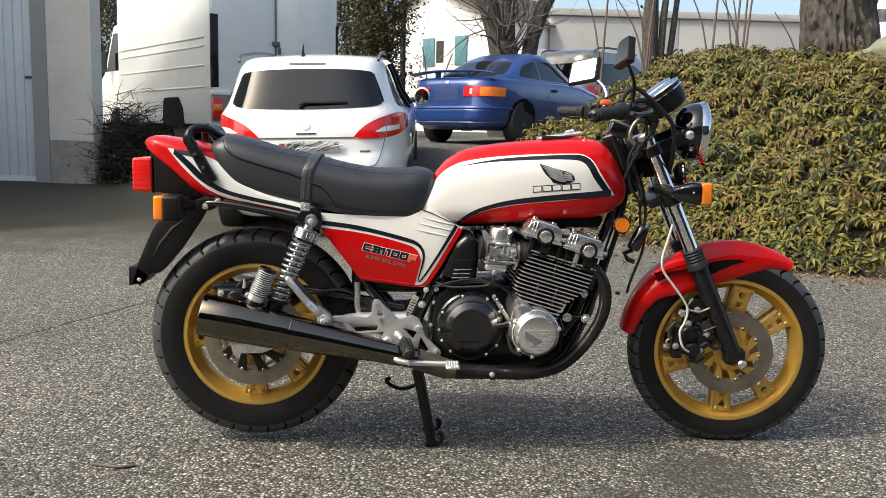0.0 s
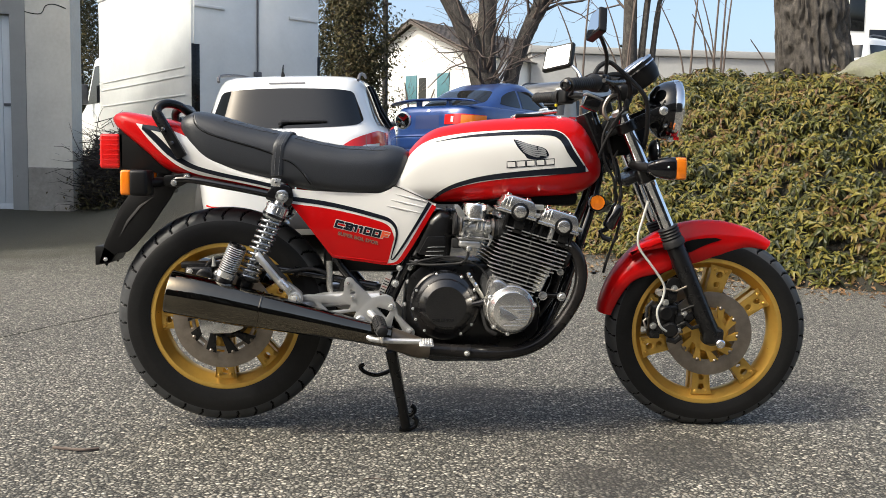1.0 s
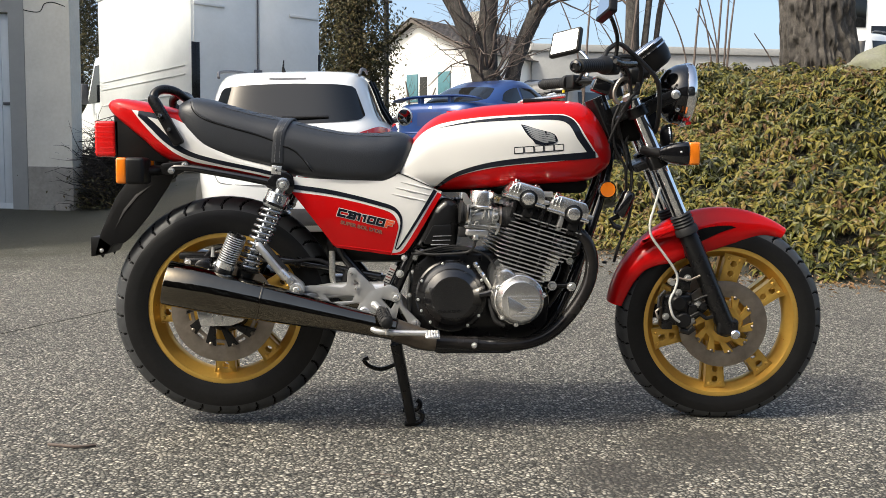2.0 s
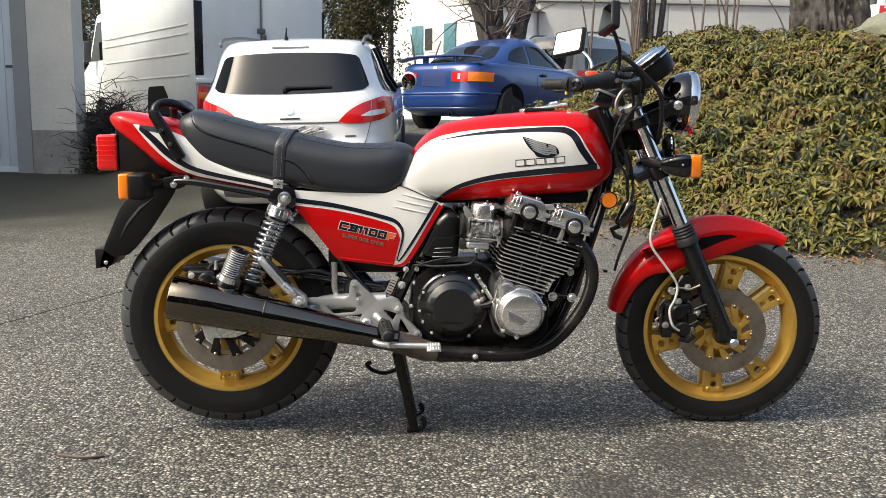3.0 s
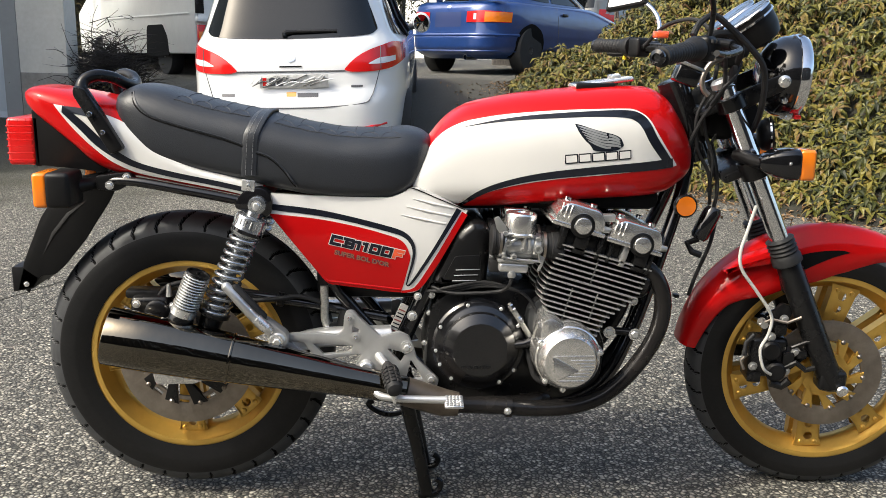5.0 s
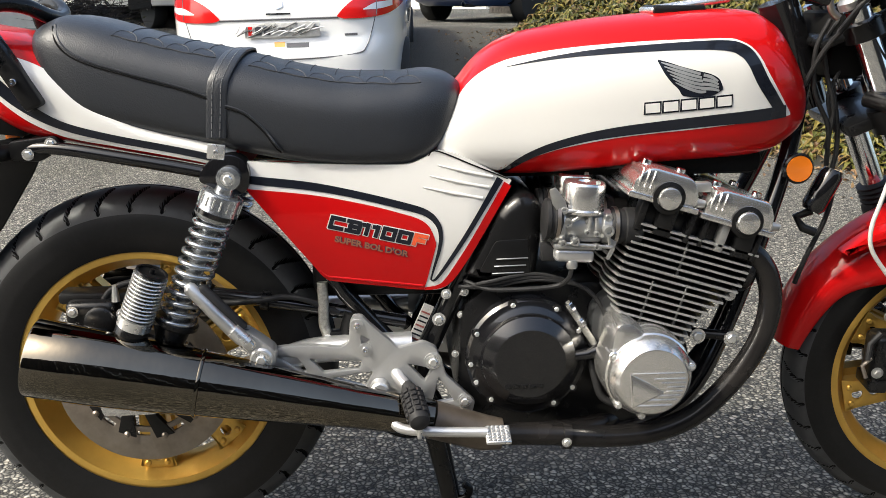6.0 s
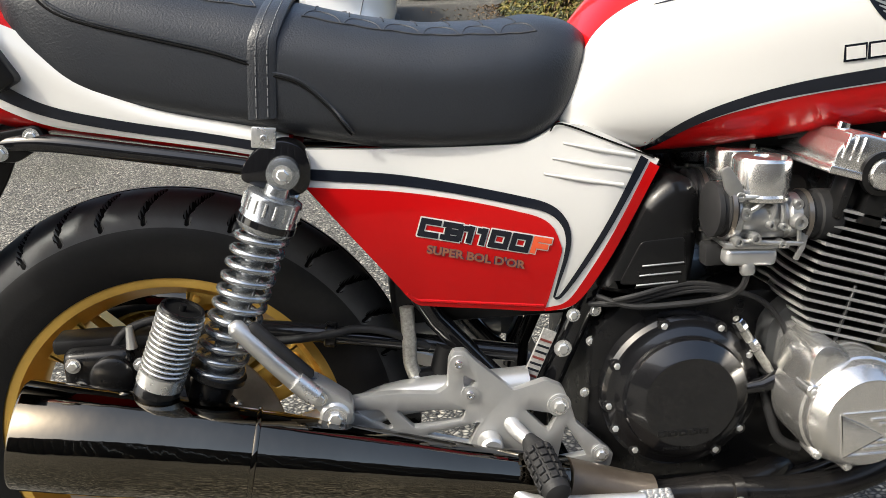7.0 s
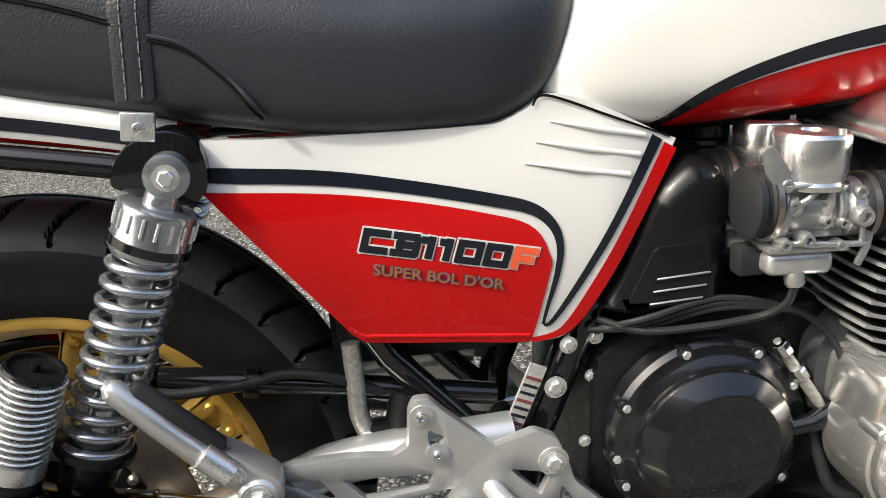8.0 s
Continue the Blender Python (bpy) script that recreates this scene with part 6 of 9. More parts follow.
# brake pedal
part("brake_pedal", tube(rounded([(0.413, -0.165, 0.362), (0.420, -0.185, 0.349), (0.432, -0.207, 0.330), (0.450, -0.224, 0.319), (0.50, -0.232, 0.316), (0.560, -0.236, 0.315), (0.590, -0.238, 0.315)], 6, False), 0.0085, 14), SILVER, rest, "silver rear brake pedal")
bm = box(-0.024, 0.024, -0.028, 0.020, -0.005, 0.004, 0.002, None, 1, Matrix.Translation((0.606, -0.240, 0.313)) @ Matrix.Rotation(0.32, 4, "X") @ Matrix.Diagonal((0.86, 0.80, 0.8, 1)))
for i in range(5):
    for j in range(5):
        box(-0.021 + i * 0.0088, -0.015 + i * 0.0088, -0.025 + j * 0.009, -0.019 + j * 0.009, 0.003, 0.0075, 0.001, bm, 1, Matrix.Translation((0.606, -0.240, 0.313)) @ Matrix.Rotation(0.32, 4, "X") @ Matrix.Diagonal((0.86, 0.80, 0.8, 1)))
part("pedal_pivot", lathe([(0.016, -0.004), (0.016, 0.018), (0.013, 0.021), (0.0003, 0.021)], (0.413, -0.152, 0.362), (0, -1, 0), 24), SILVER, rest)
part("pedal_pad", bm, SILVER, rest, "chequered pedal pad")

# centre stand and prop
for sg in (-1, 1):
    part("centre_stand", tube([(0.505, 0.115 * sg, 0.262), (0.530, 0.098 * sg, 0.15), (0.556, 0.078 * sg, 0.016)], [0.017, 0.016, 0.0155], 14), SATIN, bike, "black centre stand resting on the asphalt")
    part("stand_foot", tube(rounded([(0.535, 0.078 * sg, 0.010), (0.565, 0.075 * sg, 0.0085), (0.585, 0.070 * sg, 0.016), (0.590, 0.068 * sg, 0.035), (0.578, 0.068 * sg, 0.045)], 5, False), 0.008, 10), SATIN, bike)
part("stand_cross_bar", bar((0.52, -0.10, 0.19), (0.52, 0.10, 0.19), 0.011), SATIN, bike)
part("stand_lever", tube(rounded([(0.52, 0.09, 0.16), (0.47, 0.115, 0.135), (0.43, 0.13, 0.140), (0.41, 0.13, 0.160), (0.425, 0.13, 0.168)], 5, False), 0.007, 10), SATIN, bike)
part("stand_spring", tube([(0.505, -0.06, 0.25), (0.525, -0.05, 0.12)], 0.008, 8), SATIN, bike)

# fork, front mudguard, brakes
D = Vector((0.311, 0, -0.681)).normalized()
for sg in (-1, 1):
    top = Vector((1.219, 0.100 * sg, 0.985))
    fork = part("fork_leg", steered(lathe([(0.0003, -0.012), (0.012, -0.012), (0.0215, -0.008), (0.0215, 0.42)], tuple(top), tuple(D), 28)), CHROME, bike, "chrome fork tube with black slider and gaiter")
    part("slider", steered(lathe([(0.0265, 0.392), (0.0285, 0.396), (0.0285, 0.70), (0.030, 0.72), (0.028, 0.755), (0.018, 0.765)], tuple(top), tuple(D), 28)), SATIN, fork, "black fork slider")
    prof = [(0.024, 0.362)]
    for i in range(4):
        prof += [(0.0325, 0.366 + i * 0.010), (0.029, 0.371 + i * 0.010)]
    prof += [(0.034, 0.408), (0.0345, 0.425), (0.029, 0.428)]
    part("gaiter", steered(lathe(prof, tuple(top), tuple(D), 28)), HOSE, fork)
    e = top + D * 0.745
    part("axle_clamp", steered(box(e.x - 0.035, e.x + 0.030, e.y - 0.026, e.y + 0.026, e.z - 0.018, e.z + 0.034, 0.012, None, 3)), SATIN, fork)
    if sg < 0:
        bm = lathe([(0.014, 0), (0.014, 0.010), (0.010, 0.014), (0.0003, 0.014)], (1.546, -0.124, 0.296), (0, -1, 0), 20)
        part("axle_bolt", steered(bm), CHROME, fork)
    # twin piston caliper behind the slider
    c = FRONT_HUB + Vector((-0.150, 0.083 * sg, 0.050))
    cal = part("front_caliper", steered(box(c.x - 0.045, c.x + 0.045, c.y - 0.028, c.y + 0.028, c.z - 0.05, c.z + 0.05, 0.014, None, 3)), SATIN, bike, "black front brake caliper")
    for dz in (-0.030, 0.022):
        bm = lathe([(0.024, 0), (0.024, 0.012), (0.019, 0.018), (0.0003, 0.019)], (c.x + 0.008 - dz * 0.3, c.y + 0.026 * sg, c.z + dz), (0, sg, 0), 24)
        part("piston_cap", steered(bm), PLASTIC, cal)
    part("caliper_lug", steered(plate(filleted([(c.x - 0.02, c.z + 0.05), (c.x + 0.03, c.z + 0.05), (c.x + 0.05, c.z + 0.125), (c.x + 0.02, c.z + 0.135), (c.x - 0.01, c.z + 0.09)], 0.01), c.y - 0.018, c.y - 0.006, (), 0.002)), SATIN, cal)
    part("caliper_link", steered(plate(filleted([(c.x + 0.03, c.z - 0.01), (c.x + 0.10, c.z + 0.035), (c.x + 0.125, c.z + 0.03), (c.x + 0.05, c.z - 0.04)], 0.008), c.y - 0.016, c.y - 0.004, (), 0.002)), SATIN, cal)
    part("banjo", steered(tube([(c.x - 0.02, c.y + 0.01 * sg, c.z + 0.085), (c.x - 0.02, c.y + 0.035 * sg, c.z + 0.085)], [0.011, 0.009], 12)), CAST, cal)
    for dx, dz in ((0.025, 0.10), (-0.035, -0.02), (0.042, -0.03), (0.06, 0.02), (0.0, 0.055)):
        bm = hex_bolt(0.007, 0.007)
        bmesh.ops.transform(bm, matrix=Matrix.Translation((c.x + dx, c.y - 0.029 if sg < 0 else c.y + 0.012, c.z + dz)), verts=bm.verts[:])
        part("caliper_bolt", steered(bm), CAST, cal)
    for p, r, m in (([(-0.030, 0.085), (-0.004, 0.100), (0.030, 0.094), (0.060, 0.110)], 0.0035, STEEL), ([(0.040, -0.020), (0.062, -0.006), (0.085, -0.022), (0.105, -0.014)], 0.0065, SATIN), ([(0.050, 0.030), (0.080, 0.046), (0.104, 0.052)], 0.0045, SATIN), ([(-0.050, 0.010), (-0.066, -0.004), (-0.058, -0.026)], 0.004, STEEL), ([(-0.040, 0.060), (-0.058, 0.040), (-0.060, 0.010)], 0.005, HOSE), ([(0.010, -0.060), (0.034, -0.066), (0.05, -0.05)], 0.010, PLASTIC)):
        part("caliper_pipe", steered(tube([(c.x + q[0], c.y + (0.030 + 0.004 * i) * sg, c.z + q[1]) for i, q in enumerate(p)], r, 8)), m, cal)
    for dx, dz, w, h in ((0.045, 0.000, 0.014, 0.018), (-0.030, -0.048, 0.016, 0.012), (0.020, 0.075, 0.014, 0.014), (0.075, 0.012, 0.012, 0.010)):
        part("caliper_block", steered(box(c.x + dx - w, c.x + dx + w, c.y - 0.034, c.y + 0.034, c.z + dz - h, c.z + dz + h, 0.004, None, 2)), SATIN, cal)
part("front_axle", steered(bar((FRONT_HUB.x, -0.115, FRONT_HUB.z), (FRONT_HUB.x, 0.115, FRONT_HUB.z), 0.010)), CHROME, bike)

def guard_deep(t):
    """How far the mudguard's flank reaches down from its crown, from rear to front."""
    return float(spl([(0.0, 0.034), (0.05, 0.040), (0.20, 0.056), (0.39, 0.112), (0.60, 0.124), (0.754, 0.102), (0.90, 0.056), (1.0, 0.030)], t))


# front mudguard: a hoop over the tyre, with a slot marked on each side
bm = bmesh.new()
rings = []
A0, A1 = radians(171), radians(57)
for i in range(57):
    t = i / 56
    a = A0 + (A1 - A0) * t
    r = 0.352 + 0.006 * math.sin(math.pi * t)
    wide = 0.064 * (0.80 + 0.20 * math.sin(math.pi * min(t * 1.2 + 0.15, 1))) * (1 - 0.35 * smooth(0.82, 1.0, t))
    deep = guard_deep(t)
    ring = []
    for inner in (0, 1):
        seq = range(17) if not inner else range(16, -1, -1)
        for j in seq:
            s = -1 + 2 * j / 16
            b = abs(s) ** 2.6
            rr = r - deep * b - (0.004 if inner else 0)
            y = (wide - (0.003 if inner else 0)) * math.copysign(min(abs(s) * 1.35, 1) ** 0.9, s) * (1 + 0.04 * b)
            ring.append(bm.verts.new((FRONT_HUB.x + rr * math.cos(a), y, FRONT_HUB.z + rr * math.sin(a))))
    rings.append(ring)
skin(bm, rings, True)
guard = part("front_mudguard", steered(bm), RED, bike, "red front mudguard", angle=50)
# long dark sheet laid on each flank, painting the slot's shaded inside
for sg in (-1, 1):
    bm = bmesh.new()
    rows = []
    for i in range(17):
        u = i / 16
        a = radians(107.5 - 23.0 * u)
        t = (A0 - a) / (A0 - A1)
        r = 0.352 + 0.006 * math.sin(math.pi * t)
        wide = 0.064 * (0.80 + 0.20 * math.sin(math.pi * min(t * 1.2 + 0.15, 1)))
        deep = guard_deep(t)
        lo = 0.266 + 0.034 * u ** 1.3 + 0.004 * (1 - smooth(0, 0.08, u))
        hi = 0.304 - 0.003 * (1 - smooth(0, 0.08, u)) - 0.003 * smooth(0.85, 1, u)
        row = []
        for j in range(5):
            rr = lo + (hi - lo) * j / 4
            s_ = min(max((r - rr) / deep, 0), 1) ** (1 / 2.6)
            y = wide * min(s_ * 1.35, 1) ** 0.9 * (1 + 0.04 * s_ ** 2.6)
            row.append(bm.verts.new((FRONT_HUB.x + rr * math.cos(a), sg * (y + 0.0016), FRONT_HUB.z + rr * math.sin(a))))
        rows.append(row)
    for p, q in zip(rows, rows[1:]):
        for j in range(4):
            bm.faces.new((p[j], p[j + 1], q[j + 1], q[j]))
    part("mudguard_slot", steered(bm), DARK, guard)
part("mudguard_shoulder", steered(plate(filleted([(1.255, 0.562), (1.30, 0.60), (1.36, 0.622), (1.385, 0.615), (1.372, 0.588), (1.30, 0.572)], 0.010), -0.085, -0.055, (), 0.008)), RED, guard)
part("guard_brace", steered(plate(filleted([(1.375, 0.62), (1.41, 0.62), (1.45, 0.55), (1.47, 0.52), (1.40, 0.515)], 0.01), -0.080, -0.068, (), 0.002)), SATIN, guard)
part("guard_reflector", box(1.139, 1.151, -0.06, -0.04, 0.495, 0.503, 0.002), PLASTIC, guard)
part("brake_line", tube(rounded([(1.285, -0.135, 0.73), (1.268, -0.138, 0.67), (1.256, -0.14, 0.625), (1.262, -0.14, 0.585), (1.30, -0.138, 0.535), (1.333, -0.135, 0.492), (1.348, -0.13, 0.462), (1.342, -0.13, 0.425), (1.327, -0.13, 0.39), (1.338, -0.13, 0.345), (1.362, -0.12, 0.325)], 6, False), 0.0038, 10), CABLE, bike, "pale grey front brake line")
part("speedo_cable", tube(rounded([(1.225, -0.06, 0.70), (1.21, -0.07, 0.63), (1.185, -0.06, 0.55), (1.175, -0.05, 0.50)], 6, False), 0.0045, 8), HOSE, bike)
# yokes
for k, (s, deep) in enumerate(((0.028, 0.024), (0.185, 0.034))):
    c = Vector((1.219, 0, 0.985)) + D * s
    R = Matrix.Translation(c) @ Matrix.Rotation(-RAKE, 4, "Y")
    bm = box(-0.072, 0.018, -0.105, 0.105, -deep * 0.35, deep * 0.35, 0.008, None, 2, R)
    yoke = part("fork_yoke", steered(bm), SATIN, bike, "black fork yoke")
    for sg in (-1, 1):
        bm = lathe([(0.026, -deep * 0.7), (0.033, -deep * 0.6), (0.033, deep * 0.6), (0.026, deep * 0.7)], tuple(c + Vector((0, 0.1 * sg, 0))), tuple(D), 28)
        part("clamp", steered(bm), SATIN, yoke)
# front indicators
for sg in (-1, 1):
    x, y, z = (1.340, -0.172, 0.829) if sg < 0 else (1.388, 0.165, 0.835)
    bm = bmesh.new()
    rings = []
    for (dx, hy, hz) in ((-0.075, 0.012, 0.012), (-0.062, 0.022, 0.020), (-0.040, 0.036, 0.029), (-0.015, 0.042, 0.034), (0.0, 0.043, 0.035), (0.004, 0.040, 0.032)):
        ring = []
        for i in range(24):
            a = 2 * math.pi * i / 24
            ca, sa = math.cos(a), math.sin(a)
            ring.append(bm.verts.new((x + dx, y + hy * math.copysign(abs(ca) ** 0.4, ca), z + hz * math.copysign(abs(sa) ** 0.4, sa))))
        rings.append(ring)
    skin(bm, rings, True)
    body = part("front_indicator", bm, BLACK, bike, "square amber indicator on a black body", angle=50)
    part("lens", box(x + 0.002, x + 0.036, y - 0.041, y + 0.041, z - 0.033, z + 0.033, 0.007, None, 3), AMBER, body, "amber lens")
    part("stalk", tube([(x - 0.060, y, z), (x - 0.080, y * 0.85, z + 0.004), (x - 0.100, y * 0.60, z + 0.010)], [0.016, 0.014, 0.013], 12), PLASTIC, body)
    bolt(x - 0.022, y - 0.0425, z + 0.004, body, 0.35)
# headlamp
hc = Vector((1.303, 0, 1.017))
bm = lathe([(0.024, 0.004), (0.046, 0.008), (0.072, 0.024), (0.088, 0.050), (0.094, 0.075), (0.092, 0.080)], tuple(hc), (1, 0, -0.06), 48)
hl = part("headlamp", steered(bm), BLACK, bike, "round headlamp with a gloss black shell and chrome rim", angle=45)
part("headlamp_rim", steered(lathe([(0.0925, 0.074), (0.0960, 0.076), (0.0975, 0.088), (0.094, 0.099), (0.087, 0.103), (0.085, 0.095)], tuple(hc), (1, 0, -0.06), 48)), CHROME, hl, "chrome headlamp rim", angle=45)
part("headlamp_lens", steered(lathe([(0.087, 0.097), (0.076, 0.106), (0.050, 0.114), (0.0003, 0.118)], tuple(hc), (1, 0, -0.06), 48)), CLEAR, hl)
for sg in (-1, 1):
    part("headlamp_ear", steered(plate(filleted([(1.225, 0.975), (1.272, 0.998), (1.335, 1.026), (1.358, 1.010), (1.344, 0.992), (1.285, 0.962), (1.235, 0.930)], 0.010), -0.112 if sg < 0 else 0.112, -0.104 if sg < 0 else 0.104, (), 0.002)), SATIN, hl)
    part("ear_bolt", steered(lathe([(0.0135, 0), (0.0135, 0.004), (0.0085, 0.006), (0.008, 0.010), (0.0003, 0.011)], (1.338, 0.112 * sg, 1.010), (0, sg, 0), 20)), ALLOY, hl)
    part("ear_bolt", steered(lathe([(0.007, 0), (0.006, 0.004), (0.0003, 0.005)], (1.350, 0.090 * sg, 0.966), (0, sg, 0), 12)), ALLOY, hl)
part("reflector_chip", steered(box(1.385, 1.400, -0.06, -0.03, 0.922, 0.932, 0.002)), REDLENS, hl)
# instruments
for sg in (-1, 1):
    at, up = (1.258, 0.062 * sg, 1.142), (-0.62, 0, 0.78)
    bm = lathe([(0.030, -0.066), (0.044, -0.060), (0.052, -0.036), (0.055, 0.0), (0.055, 0.006), (0.050, 0.008), (0.048, 0.002), (0.0003, 0.002)], at, up, 40)
    dial = part("instrument", steered(bm), PLASTIC, bike, "round black instrument with a bright ring")
    part("dial_ring", steered(lathe([(0.0545, -0.012), (0.0568, -0.011), (0.0568, -0.007), (0.0545, -0.006)], at, up, 40)), CHROME, dial)
    part("dial_ring", steered(lathe([(0.0505, 0.0075), (0.053, 0.009), (0.0562, 0.006), (0.0562, 0.003)], at, up, 40)), CHROME, dial)
    part("dial_glass", steered(lathe([(0.049, 0.003), (0.0003, 0.0035)], at, up, 40)), BLACK, dial)
part("instrument_bracket", steered(box(1.205, 1.265, -0.10, 0.10, 1.055, 1.090, 0.015)), PLASTIC, bike)
# handlebar, grips, switches, mirrors
hb = rounded([(0.970, -0.380, 1.049), (1.066, -0.283, 1.066), (1.125, -0.215, 1.073), (1.168, -0.15, 1.062), (1.185, -0.08, 1.048), (1.192, 0.0, 1.046), (1.200, 0.08, 1.048), (1.188, 0.15, 1.062), (1.150, 0.225, 1.076), (1.098, 0.325, 1.080), (1.034, 0.438, 1.083)], 6, False)
part("handlebar", tube(hb, 0.0112, 14), SATIN, bike, "black tubular handlebar")
for sg in (-1, 1):
    g0, g1 = (Vector((1.068, -0.281, 1.066)), Vector((0.966, -0.384, 1.049))) if sg < 0 else (Vector((1.098, 0.325, 1.080)), Vector((1.034, 0.438, 1.083)))
    gd = (g1 - g0)
    n = gd.length - 0.008
    prof = [(0.0125, -0.012), (0.0245, -0.010), (0.0255, 0.000), (0.0235, 0.008), (0.0190, 0.016)]
    k = int((n - 0.030) / 0.0105)
    for i in range(k):
        prof += [(0.0183, 0.019 + i * 0.0105), (0.0183, 0.0265 + i * 0.0105), (0.0172, 0.028 + i * 0.0105)]
    prof += [(0.0195, n - 0.008), (0.0195, n - 0.002), (0.0135, n), (0.0003, n)]
    grip = part("grip", lathe(prof, tuple(g0), tuple(gd), 28), HOSE, bike, "ribbed black rubber grip")
    part("bar_end", lathe([(0.0150, n), (0.0160, n + 0.003), (0.0155, n + 0.012), (0.009, n + 0.015), (0.008, n + 0.011), (0.0003, n + 0.011)], tuple(g0), tuple(gd), 24), BLACK, grip)
    c = g0 - gd.normalized() * 0.036
    yaw = math.atan2(gd.y, gd.x)
    R = Matrix.Translation(c) @ Matrix.Rotation(yaw, 4, "Z")
    part("switch_box", box(-0.020, 0.020, -0.023, 0.023, -0.027, 0.023, 0.008, None, 3, R), PLASTIC, bike)
    for j, (u, v, w) in enumerate(((0.006, 0.012, 0.006), (-0.010, 0.012, 0.005), (0.004, -0.012, 0.004))):
        part("switch_button", box(u - w, u + w, -0.029 if sg > 0 else 0.021, -0.021 if sg > 0 else 0.029, v - 0.004, v + 0.004, 0.001, None, 1, R), HOSE, bike)
    pc = c - gd.normalized() * 0.030
    part("lever_perch", tube([tuple(pc), tuple(pc + Vector((0.026, 0.010 * sg, 0.004))), tuple(pc + Vector((0.036, 0.036 * sg, 0.002)))], [0.017, 0.012, 0.010], 12), PLASTIC, bike)
    lv = pc + Vector((0.036, 0.036 * sg, 0.0))
    part("lever", tube(rounded([tuple(lv), tuple(lv + Vector((-0.008, 0.06 * sg, -0.008))), tuple(lv + Vector((-0.060, 0.13 * sg, -0.018))), tuple(lv + Vector((-0.092, 0.165 * sg, -0.016)))], 6, False), 0.0062, 10), SATIN, bike, "black hand lever")
# mirrors: a wide one turned towards the yard, the other seen nearly on edge
for sg, c, h, v, stem in ((1, Vector((1.100, 0.385, 1.226)), Vector((0.80, -0.54, 0.12)), Vector((0.17, 0.10, 0.98)), [(1.158, 0.292, 1.098), (1.168, 0.300, 1.130), (1.164, 0.316, 1.160), (1.150, 0.345, 1.186), (1.140, 0.368, 1.196)]),
                          (-1, Vector((1.066, -0.290, 1.232)), Vector((-0.19, 0.95, -0.22)), Vector((0.20, 0.05, 0.97)), [(1.112, -0.232, 1.080), (1.116, -0.236, 1.115), (1.112, -0.250, 1.150), (1.094, -0.270, 1.185), (1.078, -0.284, 1.205)])):
    h = h.normalized()
    v = (v - h * v.dot(h)).normalized()
    out = h.cross(v) if h.cross(v).y > 0 else v.cross(h)
    R = Matrix.Translation(c) @ Matrix((tuple(h), tuple(out), tuple(v))).transposed().to_4x4()
    shape = filleted([(-0.062, -0.047), (0.050, -0.042), (0.064, 0.044), (-0.042, 0.040)] if sg > 0 else [(-0.046, -0.040), (0.048, -0.038), (0.030, 0.040), (-0.030, 0.040)], 0.008)
    part("mirror_stem", tube(rounded(stem, 6, False), 0.0058, 10), CHROME if sg > 0 else SATIN, bike)
    shell = part("mirror", plate(shape, -0.004, 0.018, (), 0.005, None, R), PLASTIC, bike, "rectangular black mirror")
    part("mirror_glass", plate([(q[0] * 0.86, q[1] * 0.82) for q in shape], -0.0056, -0.0044, (), 0.0, None, R), MIRROR, shell, angle=20)
    part("mirror_socket", bar(stem[-1], tuple(c + out * 0.008), 0.010), PLASTIC, shell)
part("master_cylinder", box(-0.026, 0.026, -0.019, 0.019, -0.016, 0.020, 0.006, None, 3, Matrix.Translation((1.080, -0.205, 1.012)) @ Matrix.Rotation(0.35, 4, "Y")), BLACK, bike)
part("master_cap", box(-0.028, 0.028, -0.021, 0.021, 0.019, 0.026, 0.003, None, 2, Matrix.Translation((1.080, -0.205, 1.012)) @ Matrix.Rotation(0.35, 4, "Y")), CAST, bike)
part("hazard_switch", box(1.118, 1.150, 0.15, 0.19, 1.098, 1.116, 0.005), DECAL, bike)
part("yellow_mark", box(1.085, 1.094, 0.33, 0.34, 1.045, 1.056, 0.002), YELLOW, bike)
